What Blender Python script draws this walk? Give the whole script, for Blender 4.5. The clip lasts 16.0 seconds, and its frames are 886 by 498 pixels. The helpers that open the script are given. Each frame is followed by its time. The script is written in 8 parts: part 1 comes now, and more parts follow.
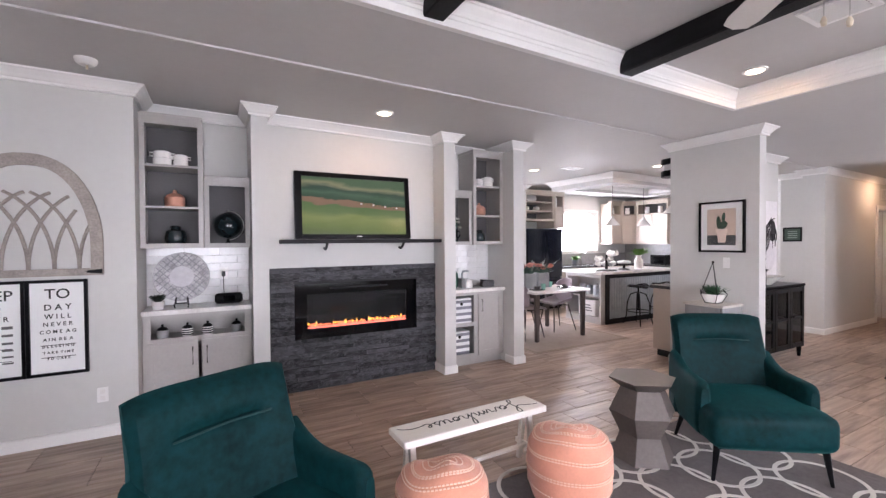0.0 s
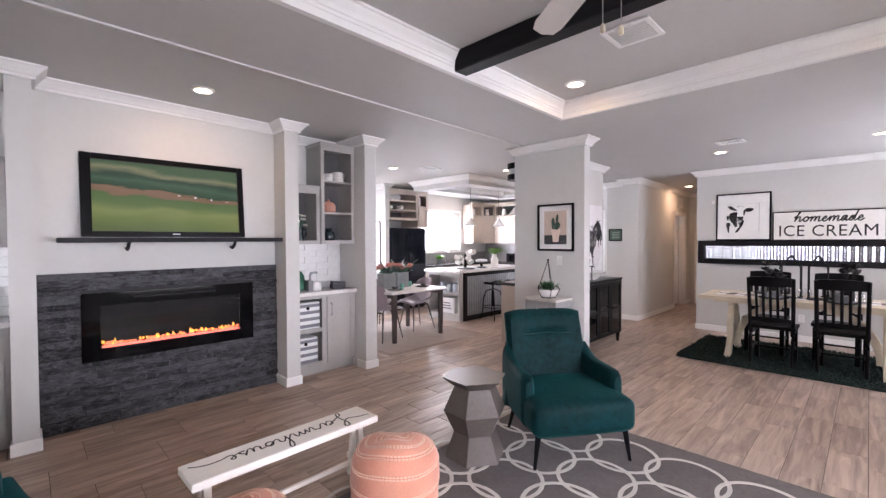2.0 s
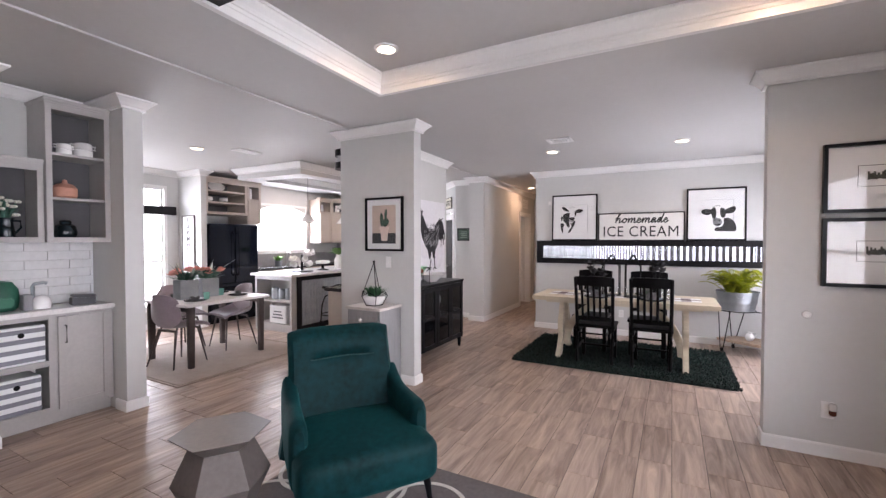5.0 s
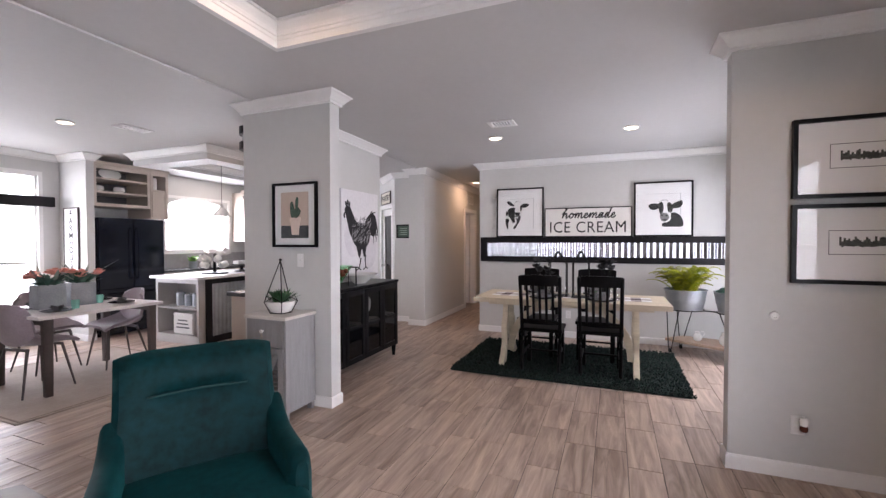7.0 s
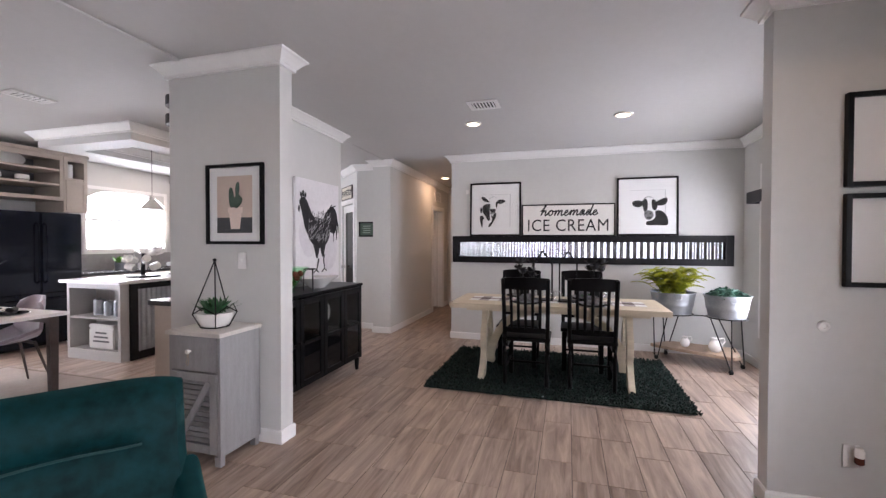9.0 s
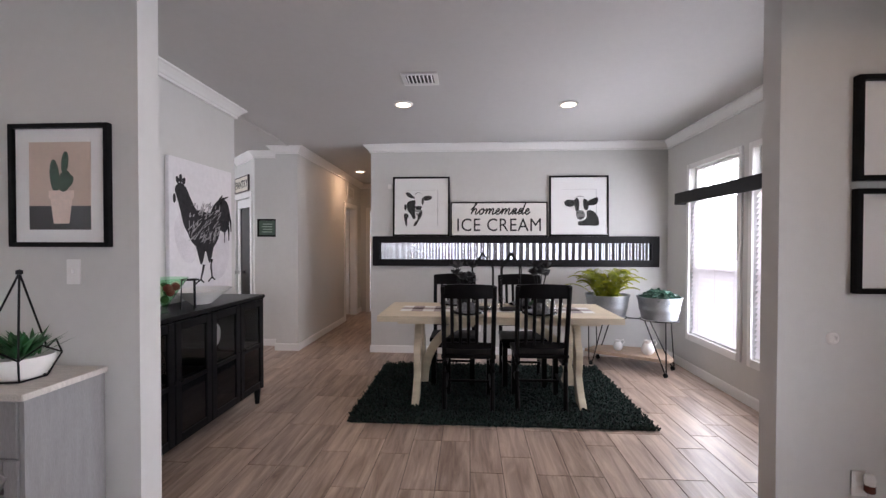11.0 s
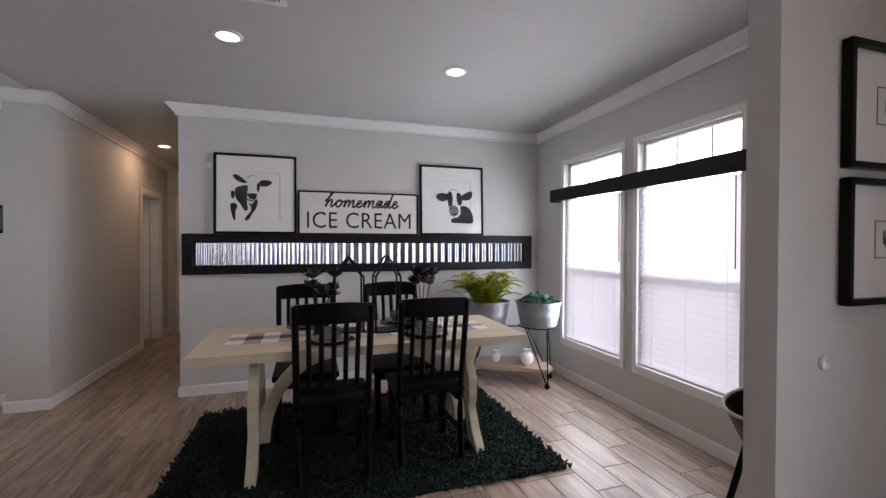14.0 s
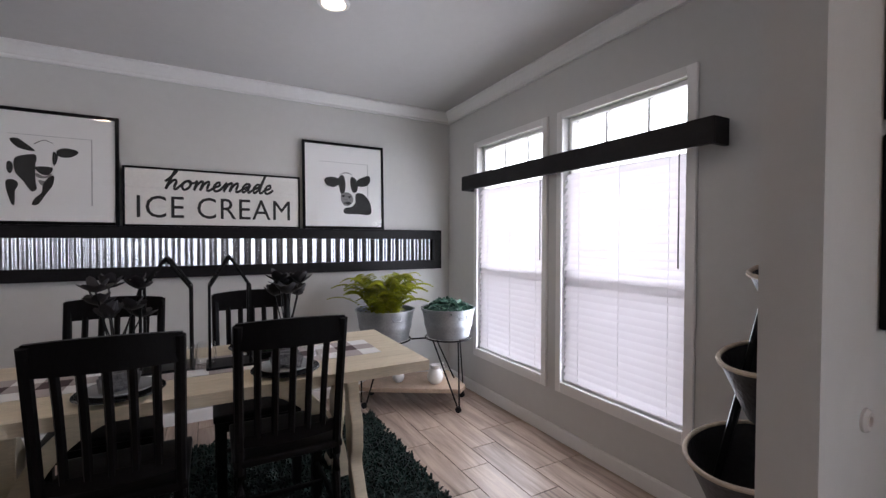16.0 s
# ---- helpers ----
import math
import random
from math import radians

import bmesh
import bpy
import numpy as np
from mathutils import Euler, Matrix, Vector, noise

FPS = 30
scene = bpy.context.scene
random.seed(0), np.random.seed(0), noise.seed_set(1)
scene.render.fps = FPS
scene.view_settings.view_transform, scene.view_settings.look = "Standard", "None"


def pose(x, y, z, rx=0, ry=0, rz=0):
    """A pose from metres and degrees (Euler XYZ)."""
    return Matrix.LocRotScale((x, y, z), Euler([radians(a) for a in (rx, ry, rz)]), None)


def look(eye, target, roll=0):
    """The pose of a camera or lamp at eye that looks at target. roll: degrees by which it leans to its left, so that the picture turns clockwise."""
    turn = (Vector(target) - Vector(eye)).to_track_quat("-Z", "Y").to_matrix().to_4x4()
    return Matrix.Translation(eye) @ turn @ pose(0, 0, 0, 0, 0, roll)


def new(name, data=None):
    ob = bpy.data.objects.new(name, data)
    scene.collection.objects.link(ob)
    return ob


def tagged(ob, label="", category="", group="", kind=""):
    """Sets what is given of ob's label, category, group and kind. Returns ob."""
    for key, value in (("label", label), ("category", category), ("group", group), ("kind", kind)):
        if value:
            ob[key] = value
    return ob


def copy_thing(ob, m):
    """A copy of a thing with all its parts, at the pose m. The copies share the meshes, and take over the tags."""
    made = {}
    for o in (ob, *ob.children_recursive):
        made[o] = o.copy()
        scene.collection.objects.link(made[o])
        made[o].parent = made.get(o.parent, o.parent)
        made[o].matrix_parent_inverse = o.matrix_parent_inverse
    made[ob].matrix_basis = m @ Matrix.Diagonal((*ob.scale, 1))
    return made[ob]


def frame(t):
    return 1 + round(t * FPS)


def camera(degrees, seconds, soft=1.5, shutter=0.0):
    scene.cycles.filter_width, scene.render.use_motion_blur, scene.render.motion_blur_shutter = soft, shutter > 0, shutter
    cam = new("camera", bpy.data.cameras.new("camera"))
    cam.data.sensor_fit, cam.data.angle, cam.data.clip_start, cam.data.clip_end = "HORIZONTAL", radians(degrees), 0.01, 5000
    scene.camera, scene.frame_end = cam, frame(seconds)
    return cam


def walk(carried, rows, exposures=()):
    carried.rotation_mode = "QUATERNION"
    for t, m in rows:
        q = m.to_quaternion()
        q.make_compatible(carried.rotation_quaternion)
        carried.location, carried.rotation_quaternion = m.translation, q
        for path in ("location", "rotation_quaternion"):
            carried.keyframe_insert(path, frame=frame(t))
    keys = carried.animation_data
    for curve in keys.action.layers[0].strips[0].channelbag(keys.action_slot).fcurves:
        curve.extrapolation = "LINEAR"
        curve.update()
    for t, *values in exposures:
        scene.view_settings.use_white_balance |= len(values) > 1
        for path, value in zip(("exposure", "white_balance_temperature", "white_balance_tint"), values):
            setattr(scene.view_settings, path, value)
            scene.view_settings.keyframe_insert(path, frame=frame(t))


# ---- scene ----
cam = camera(92.7, 16.0, 1.4)
PATH = [
    (0, (0.731, 0.293, 1.515), (1.68, 2.053, 1.48), -0.4),
    (0.5, (0.784, 0.298, 1.511), (1.848, 1.991, 1.475), -0.4),
    (1, (0.865, 0.286, 1.51), (2.057, 1.891, 1.475), -0.3),
    (1.5, (0.986, 0.276, 1.511), (2.299, 1.783, 1.471), -0.3),
    (2, (1.114, 0.28, 1.509), (2.521, 1.701, 1.468), -0.3),
    (2.5, (1.245, 0.267, 1.512), (2.747, 1.587, 1.47), -0.3),
    (3, (1.381, 0.256, 1.504), (2.972, 1.467, 1.461), -0.2),
    (3.5, (1.521, 0.236, 1.502), (3.155, 1.389, 1.459), -0.2),
    (4, (1.693, 0.244, 1.493), (3.367, 1.338, 1.451), -0.2),
    (4.5, (1.87, 0.269, 1.501), (3.589, 1.291, 1.458), -0.1),
    (7, (2.718, 0.364, 1.431), (4.573, 1.111, 1.391), -0.1),
    (7.5, (2.852, 0.442, 1.432), (4.719, 1.158, 1.393), -0.1),
    (8, (2.98, 0.533, 1.417), (4.859, 1.217, 1.379), 0.0),
    (10.5, (3.673, 0.969, 1.389), (5.656, 1.226, 1.361), 0.1),
    (11, (3.842, 1.074, 1.397), (5.837, 1.201, 1.368), 0.1),
    (11.5, (3.984, 1.163, 1.407), (5.984, 1.181, 1.376), 0.1),
    (12, (4.129, 1.251, 1.41), (6.127, 1.167, 1.38), 0.1),
    (12.5, (4.279, 1.304, 1.41), (6.269, 1.101, 1.379), 0.1),
    (13, (4.462, 1.302, 1.402), (6.434, 0.965, 1.372), 0.1),
    (13.5, (4.649, 1.278, 1.415), (6.584, 0.773, 1.38), 0.1),
    (14, (4.807, 1.215, 1.401), (6.713, 0.61, 1.371), 0.1),
    (14.5, (5.003, 1.171, 1.396), (6.865, 0.441, 1.364), 0.1),
    (15, (5.172, 1.082, 1.4), (6.986, 0.242, 1.363), 0.0),
    (15.5, (5.338, 0.962, 1.387), (7.108, 0.031, 1.35), -0.0),
    (16, (5.456, 0.779, 1.388), (7.208, -0.186, 1.344), 0.1),
]
walk(cam, [(t, look(eye, target, roll)) for t, eye, target, roll in PATH],
     exposures=[(0, 0.10, 6250, 20), (2.5, 0.0, 6250, 20), (4.5, -0.08, 6250, 19), (7, -0.28, 6250, 19), (11, -0.52, 6250, 17), (12.5, -0.92, 6250, 17), (14, -0.96, 6200, 16), (16, -1.10, 6150, 15)])

# ---- world and large lights ----
sky_world = bpy.data.worlds.new("sky")
scene.world = sky_world
sky_world.use_nodes = True
wn = sky_world.node_tree
sky = wn.nodes.new("ShaderNodeTexSky")
sky.sky_type, sky.sun_disc = "NISHITA", False
sky.sun_elevation, sky.sun_rotation = radians(52), radians(200)
wn.links.new(sky.outputs[0], wn.nodes["Background"].inputs[0])
wn.nodes["Background"].inputs[1].default_value = 0.15
sun = new("sun", bpy.data.lights.new("sun", "SUN"))
sun.data.energy, sun.data.angle, sun.data.color = 2.0, radians(0.6), (1, 0.95, 0.88)
sun.matrix_world = look((0, -20, 26), (0, 0, 0))


def daylight(name, eye, target, sx, sy, watts, colour=(0.93, 0.96, 1.0)):
    """Sky light in a window's opening."""
    ob = new(name, bpy.data.lights.new(name, "AREA"))
    ob.data.shape, ob.data.size, ob.data.size_y = "RECTANGLE", sx, sy
    ob.data.energy, ob.data.color = watts, colour
    ob.matrix_world = look(eye, target)
    return ob


daylight("window_light", (8.205, -1.328, 1.12), (8.205, 0, 1.12), 0.84, 1.40, 33)
daylight("window_light", (7.16, -1.328, 1.12), (7.16, 0, 1.12), 0.84, 1.40, 33)
daylight("window_light", (3.3, -1.46, 1.35), (3.3, 0, 1.3), 1.9, 1.8, 30)
# added with window_5, which is out of view and assumed
daylight("window_light", (0.4, -1.46, 1.35), (0.4, 0, 1.3), 1.9, 1.8, 20)
daylight("window_light", (8.66, 8.02, 1.7), (8.66, 5, 1.5), 1.3, 0.9, 85)
daylight("window_light", (5.5, 8.02, 1.4), (5.5, 5, 1.2), 1.3, 1.8, 46)

# ---- materials ----


def mat(name, colour, rough=0.5, metal=0.0, var=0.06, scale=6.0, bump=0.0, bscale=80.0, spec=0.5, sheen=0.0, stretch=(1, 1, 1), coat=0.0, tint=None):
    """A principled surface with tone variation at two scales and fine relief."""
    m = bpy.data.materials.new(name)
    m.use_nodes = True
    nt = m.node_tree
    b = nt.nodes["Principled BSDF"]
    b.inputs["Roughness"].default_value, b.inputs["Metallic"].default_value = rough, metal
    b.inputs["Specular IOR Level"].default_value = spec
    b.inputs["Sheen Weight"].default_value, b.inputs["Coat Weight"].default_value = sheen, coat
    if tint:
        b.inputs["Sheen Tint"].default_value = (*tint, 1)
    tc = nt.nodes.new("ShaderNodeTexCoord")
    mp = nt.nodes.new("ShaderNodeMapping")
    mp.inputs["Scale"].default_value = stretch
    nt.links.new(tc.outputs["Object"], mp.inputs[0])
    n1, n2 = nt.nodes.new("ShaderNodeTexNoise"), nt.nodes.new("ShaderNodeTexNoise")
    n1.inputs["Scale"].default_value, n1.inputs["Detail"].default_value = scale, 5
    n2.inputs["Scale"].default_value, n2.inputs["Detail"].default_value = scale * 9, 3
    add = nt.nodes.new("ShaderNodeMath")
    add.operation = "ADD"
    for n, k in ((n1, 0), (n2, 1)):
        nt.links.new(mp.outputs[0], n.inputs["Vector"])
        nt.links.new(n.outputs["Fac"], add.inputs[k])
    ramp = nt.nodes.new("ShaderNodeValToRGB")
    lo, hi = [max(0.0, c * (1 - var)) for c in colour], [min(1.0, c * (1 + var)) for c in colour]
    ramp.color_ramp.elements[0].position, ramp.color_ramp.elements[1].position = 0.35, 0.65
    ramp.color_ramp.elements[0].color, ramp.color_ramp.elements[1].color = (*lo, 1), (*hi, 1)
    half = nt.nodes.new("ShaderNodeMath")
    half.operation = "MULTIPLY"
    half.inputs[1].default_value = 0.5
    nt.links.new(add.outputs[0], half.inputs[0])
    nt.links.new(half.outputs[0], ramp.inputs[0])
    nt.links.new(ramp.outputs[0], b.inputs["Base Color"])
    if bump:
        n3, bp = nt.nodes.new("ShaderNodeTexNoise"), nt.nodes.new("ShaderNodeBump")
        n3.inputs["Scale"].default_value, n3.inputs["Detail"].default_value = bscale, 3
        bp.inputs["Strength"].default_value, bp.inputs["Distance"].default_value = bump, 0.004
        nt.links.new(mp.outputs[0], n3.inputs["Vector"])
        nt.links.new(n3.outputs["Fac"], bp.inputs["Height"])
        nt.links.new(bp.outputs[0], b.inputs["Normal"])
    return m


def glow(name, colour, strength):
    m = bpy.data.materials.new(name)
    m.use_nodes = True
    b = m.node_tree.nodes["Principled BSDF"]
    b.inputs["Base Color"].default_value = (*colour, 1)
    b.inputs["Emission Color"].default_value, b.inputs["Emission Strength"].default_value = (*colour, 1), strength
    return m


def clear_glass(name, tint=(1, 1, 1), gloss=0.02, base=0.045):
    """A thin pane: see-through, with gloss that grows towards grazing angles."""
    m = bpy.data.materials.new(name)
    m.use_nodes = True
    nt = m.node_tree
    nt.nodes.remove(nt.nodes["Principled BSDF"])
    t, g, f, x = (nt.nodes.new(k) for k in ("ShaderNodeBsdfTransparent", "ShaderNodeBsdfGlossy", "ShaderNodeLayerWeight", "ShaderNodeMixShader"))
    t.inputs[0].default_value, g.inputs["Roughness"].default_value = (*tint, 1), gloss
    f.inputs[0].default_value = 0.5
    pw_, ad = nt.nodes.new("ShaderNodeMath"), nt.nodes.new("ShaderNodeMath")
    pw_.operation, ad.operation = "POWER", "MULTIPLY_ADD"
    pw_.inputs[1].default_value, ad.inputs[1].default_value, ad.inputs[2].default_value = 4.5, 0.85, base
    nt.links.new(f.outputs["Facing"], pw_.inputs[0])
    nt.links.new(pw_.outputs[0], ad.inputs[0])
    nt.links.new(ad.outputs[0], x.inputs[0])
    nt.links.new(t.outputs[0], x.inputs[1])
    nt.links.new(g.outputs[0], x.inputs[2])
    nt.links.new(x.outputs[0], nt.nodes["Material Output"].inputs[0])
    return m


def piece_mat(name, dark, light, rough, source, grain=(1.2, 14, 14), bump=0.15, contrast=0.5, rand=0.6, metal=0.0, vein=0.0):
    """Wood- or stone-like pieces whose tone changes from piece to piece. source: OBJECT or ISLAND."""
    m = bpy.data.materials.new(name)
    m.use_nodes = True
    nt = m.node_tree
    b = nt.nodes["Principled BSDF"]
    b.inputs["Roughness"].default_value, b.inputs["Metallic"].default_value = rough, metal
    if source == "OBJECT":
        r = nt.nodes.new("ShaderNodeObjectInfo").outputs["Random"]
    else:
        r = nt.nodes.new("ShaderNodeNewGeometry").outputs["Random Per Island"]
    tc, mp, off = nt.nodes.new("ShaderNodeTexCoord"), nt.nodes.new("ShaderNodeMapping"), nt.nodes.new("ShaderNodeVectorMath")
    mp.inputs["Scale"].default_value = grain
    nt.links.new(tc.outputs["Object"], mp.inputs[0])
    mul = nt.nodes.new("ShaderNodeMath")
    mul.operation = "MULTIPLY"
    mul.inputs[1].default_value = 97.0
    nt.links.new(r, mul.inputs[0])
    off.operation = "ADD"
    nt.links.new(mp.outputs[0], off.inputs[0])
    nt.links.new(mul.outputs[0], off.inputs[1])
    n = nt.nodes.new("ShaderNodeTexNoise")
    n.inputs["Scale"].default_value, n.inputs["Detail"].default_value, n.inputs["Roughness"].default_value = 2.2, 8, 0.62
    n.inputs["Distortion"].default_value = 0.7
    nt.links.new(off.outputs[0], n.inputs["Vector"])
    mix = nt.nodes.new("ShaderNodeMath")
    mix.operation = "MULTIPLY_ADD"
    mix.inputs[1].default_value = contrast * 2
    nt.links.new(n.outputs["Fac"], mix.inputs[0])
    sub = nt.nodes.new("ShaderNodeMath")
    sub.operation = "MULTIPLY_ADD"
    sub.inputs[1].default_value, sub.inputs[2].default_value = rand, 0.5 - contrast - rand / 2
    nt.links.new(r, sub.inputs[0])
    nt.links.new(sub.outputs[0], mix.inputs[2])
    ramp = nt.nodes.new("ShaderNodeValToRGB")
    ramp.color_ramp.elements[0].color, ramp.color_ramp.elements[1].color = (*dark, 1), (*light, 1)
    ramp.color_ramp.elements[0].position, ramp.color_ramp.elements[1].position = 0.1, 0.9
    nt.links.new(mix.outputs[0], ramp.inputs[0])
    if vein:
        vn, vm, vr, mx = (nt.nodes.new(k) for k in ("ShaderNodeTexNoise", "ShaderNodeMapping", "ShaderNodeValToRGB", "ShaderNodeMix"))
        vn.inputs["Scale"].default_value, vn.inputs["Detail"].default_value, vn.inputs["Distortion"].default_value = 3.2, 3, 1.3
        nt.links.new(tc.outputs["Generated"], vm.inputs[0])
        ov = nt.nodes.new("ShaderNodeVectorMath")
        ov.operation = "ADD"
        vm.inputs["Scale"].default_value = (1.0, 0.3, 0.3)
        nt.links.new(vm.outputs[0], ov.inputs[0])
        nt.links.new(mul.outputs[0], ov.inputs[1])
        nt.links.new(ov.outputs[0], vn.inputs["Vector"])
        vr.color_ramp.elements.new(0.525)
        for e, pp, cc in zip(vr.color_ramp.elements, (0.500, 0.525, 0.550), (0, vein, 0)):
            e.position, e.color = pp, (cc, cc, cc, 1)
        nt.links.new(vn.outputs["Fac"], vr.inputs[0])
        mx.data_type = "RGBA"
        mx.inputs["B"].default_value = (0.34, 0.34, 0.37, 1)
        nt.links.new(vr.outputs[0], mx.inputs["Factor"])
        nt.links.new(ramp.outputs[0], mx.inputs["A"])
        nt.links.new(mx.outputs["Result"], b.inputs["Base Color"])
    else:
        nt.links.new(ramp.outputs[0], b.inputs["Base Color"])
    bp = nt.nodes.new("ShaderNodeBump")
    bp.inputs["Strength"].default_value, bp.inputs["Distance"].default_value = bump, 0.003
    nt.links.new(n.outputs["Fac"], bp.inputs["Height"])
    nt.links.new(bp.outputs[0], b.inputs["Normal"])
    return m


WALL = mat("wall_paint", (0.585, 0.58, 0.565), 0.6, var=0.02, scale=2, bump=0.12, bscale=240)
CEIL = mat("ceiling_paint", (0.56, 0.55, 0.545), 0.7, var=0.02, scale=2, bump=0.2, bscale=160)
TRIM = mat("white_trim", (0.80, 0.79, 0.78), 0.35, var=0.02)
CAB = mat("greige_cabinet", (0.40, 0.38, 0.365), 0.4, var=0.05, scale=5, bump=0.05)
# shade inside the open cases is put into this darker colour
CAB_SHADE = mat("cabinet_inside_shade", (0.10, 0.095, 0.10), 0.6, var=0.05)
BLACK = mat("black_paint", (0.006, 0.006, 0.007), 0.28, var=0.25, scale=9, bump=0.03, spec=0.12)
BLACKWOOD = mat("black_stained_wood", (0.005, 0.0045, 0.005), 0.42, spec=0.09, var=0.3, stretch=(1, 1, 0.2), scale=20, bump=0.1)
IRON = mat("black_iron", (0.010, 0.010, 0.011), 0.5, 0.3, spec=0.2, var=0.2)
CHARCOAL = mat("charcoal_beam", (0.010, 0.009, 0.011), 0.5, spec=0.2, var=0.3, stretch=(6, 0.6, 6), bump=0.2)
WHITE = mat("white_ceramic", (0.80, 0.78, 0.76), 0.2, var=0.03)
WHITEWOOD = mat("chipped_white_wood", (0.78, 0.75, 0.70), 0.55, var=0.06, bump=0.15, stretch=(1, 8, 8))
MARBLE = mat("marble_worktop", (0.72, 0.70, 0.68), 0.22, var=0.14, scale=5)
TERRA = mat("terracotta", (0.55, 0.27, 0.19), 0.6, var=0.08)
VELVET = mat("green_velvet", (0.0015, 0.0195, 0.0218), 0.6, var=0.5, scale=3.0, bump=0.1, bscale=300, sheen=0.09, spec=0.10, tint=(0.06, 0.66, 0.70))
STITCH = mat("velvet_piping", (0.003, 0.035, 0.035), 0.7, var=0.1)
PAPER = mat("white_paper", (0.80, 0.80, 0.80), 0.6, var=0.015)
INK = mat("black_ink", (0.012, 0.012, 0.012), 0.6, var=0.2)
BLOND = mat("bleached_wood", (0.61, 0.53, 0.40), 0.5, var=0.12, scale=3, stretch=(9, 1, 9), bump=0.12, bscale=40)
CHROME = mat("brushed_metal", (0.55, 0.54, 0.53), 0.3, 1.0, var=0.08)
BRONZE = mat("bronze_metal", (0.105, 0.088, 0.08), 0.36, 0.4, var=0.15, scale=5, bump=0.05)
GALV = mat("galvanised_steel", (0.36, 0.38, 0.40), 0.42, 0.8, var=0.15, scale=9)
MIRRORY = mat("corrugated_steel", (0.42, 0.43, 0.45), 0.22, 1.0, var=0.1, scale=7)
GLASS = clear_glass("glass")
PICGLASS = clear_glass("picture_glass", gloss=0.01)
SCREEN = clear_glass("insect_mesh", (0.66, 0.66, 0.67), 0.5, 0.01)
DARKGLASS = mat("black_glass", (0.004, 0.004, 0.005), 0.06, var=0.1, spec=0.25)
BLIND = bpy.data.materials.new("blind_slat")
BLIND.use_nodes = True
bl = BLIND.node_tree
bt, bx_ = bl.nodes.new("ShaderNodeBsdfTranslucent"), bl.nodes.new("ShaderNodeMixShader")
bt.inputs[0].default_value = (0.84, 0.79, 0.82, 1)
bl.nodes["Principled BSDF"].inputs["Base Color"].default_value = (0.85, 0.84, 0.85, 1)
bx_.inputs[0].default_value = 0.40
bl.links.new(bl.nodes["Principled BSDF"].outputs[0], bx_.inputs[1])
bl.links.new(bt.outputs[0], bx_.inputs[2])
bl.links.new(bx_.outputs[0], bl.nodes["Material Output"].inputs[0])
LEAF = mat("dark_leaf", (0.035, 0.11, 0.035), 0.5, var=0.4, scale=12)
FERN = mat("fern_leaf", (0.29, 0.31, 0.016), 0.6, spec=0.2, var=0.5, scale=12)
SAGE = mat("sage_leaf", (0.045, 0.12, 0.085), 0.5, var=0.7, scale=12)
PINK = mat("coral_petal", (0.74, 0.33, 0.27), 0.6, var=0.25, scale=25)
POUF = mat("coral_cotton", (0.62, 0.27, 0.18), 0.85, var=0.08, scale=8, bump=0.5, bscale=220, sheen=0.3)
POUFST = mat("cream_stitch", (0.80, 0.55, 0.42), 0.85, var=0.06)
RUGGREY = mat("grey_rug", (0.122, 0.106, 0.105), 0.95, var=0.16, scale=5, bump=0.6, bscale=400)
RUGLINE = mat("cream_rug_pile", (0.55, 0.52, 0.48), 0.95, var=0.08, bump=0.5, bscale=300)
SHAG = mat("green_shag", (0.006, 0.018, 0.014), 0.95, var=0.6, scale=30)
BEIGERUG = mat("beige_rug", (0.36, 0.30, 0.26), 0.95, var=0.1, scale=6, bump=0.4, bscale=200)
MAUVE = mat("mauve_fabric", (0.25, 0.20, 0.225), 0.75, var=0.1, sheen=0.4)
WALNUT = mat("dark_walnut", (0.06, 0.045, 0.042), 0.45, var=0.2)
GREYCLOTH = mat("grey_cloth", (0.12, 0.115, 0.12), 0.9, var=0.15)
STRIPE = mat("grey_stripe", (0.22, 0.22, 0.25), 0.8, var=0.05)
GREYWOOD = mat("grey_wood", (0.27, 0.265, 0.27), 0.55, var=0.12, stretch=(6, 6, 0.8), bump=0.12)
DRIFT = mat("weathered_wood", (0.33, 0.29, 0.26), 0.7, var=0.25, scale=8, bump=0.3, bscale=60)
PLUM = mat("plum_check", (0.075, 0.045, 0.05), 0.85, var=0.1)
PINKGREY = mat("dusty_check", (0.42, 0.37, 0.37), 0.85, var=0.06)
WICKER = mat("black_wicker", (0.020, 0.019, 0.022), 0.5, var=0.4, bump=1.0, bscale=70)
ROPE = mat("natural_rope", (0.42, 0.34, 0.26), 0.8, var=0.2, bump=0.6, bscale=120)
GROUT = mat("floor_grout", (0.10, 0.08, 0.066), 0.8, var=0.1)
LAMPGLOW = glow("lamp_diffuser", (1.0, 0.80, 0.56), 11.0)
PLANK_D, PLANK_L = (0.115, 0.072, 0.053), (0.58, 0.448, 0.365)
PLANK = piece_mat("wood_tile", PLANK_D, PLANK_L, 0.36, "OBJECT", (0.8, 8, 8), 0.12, 0.72, 0.2)
PLANKS = piece_mat("wood_tile_field", PLANK_D, PLANK_L, 0.36, "ISLAND", (0.8, 8, 8), 0.12, 0.72, 0.2)
SLATE = piece_mat("slate_strip", (0.009, 0.009, 0.0105), (0.074, 0.072, 0.081), 0.55, "OBJECT", (1.7, 1.0, 0.55), 0.8, 1.3, 0.7, vein=0.2)
SLATE.node_tree.nodes["Principled BSDF"].inputs["Specular IOR Level"].default_value = 0.2
TILE = mat("white_gloss_tile", (0.72, 0.71, 0.71), 0.14, var=0.06, scale=3)

# ---- shape helpers ----


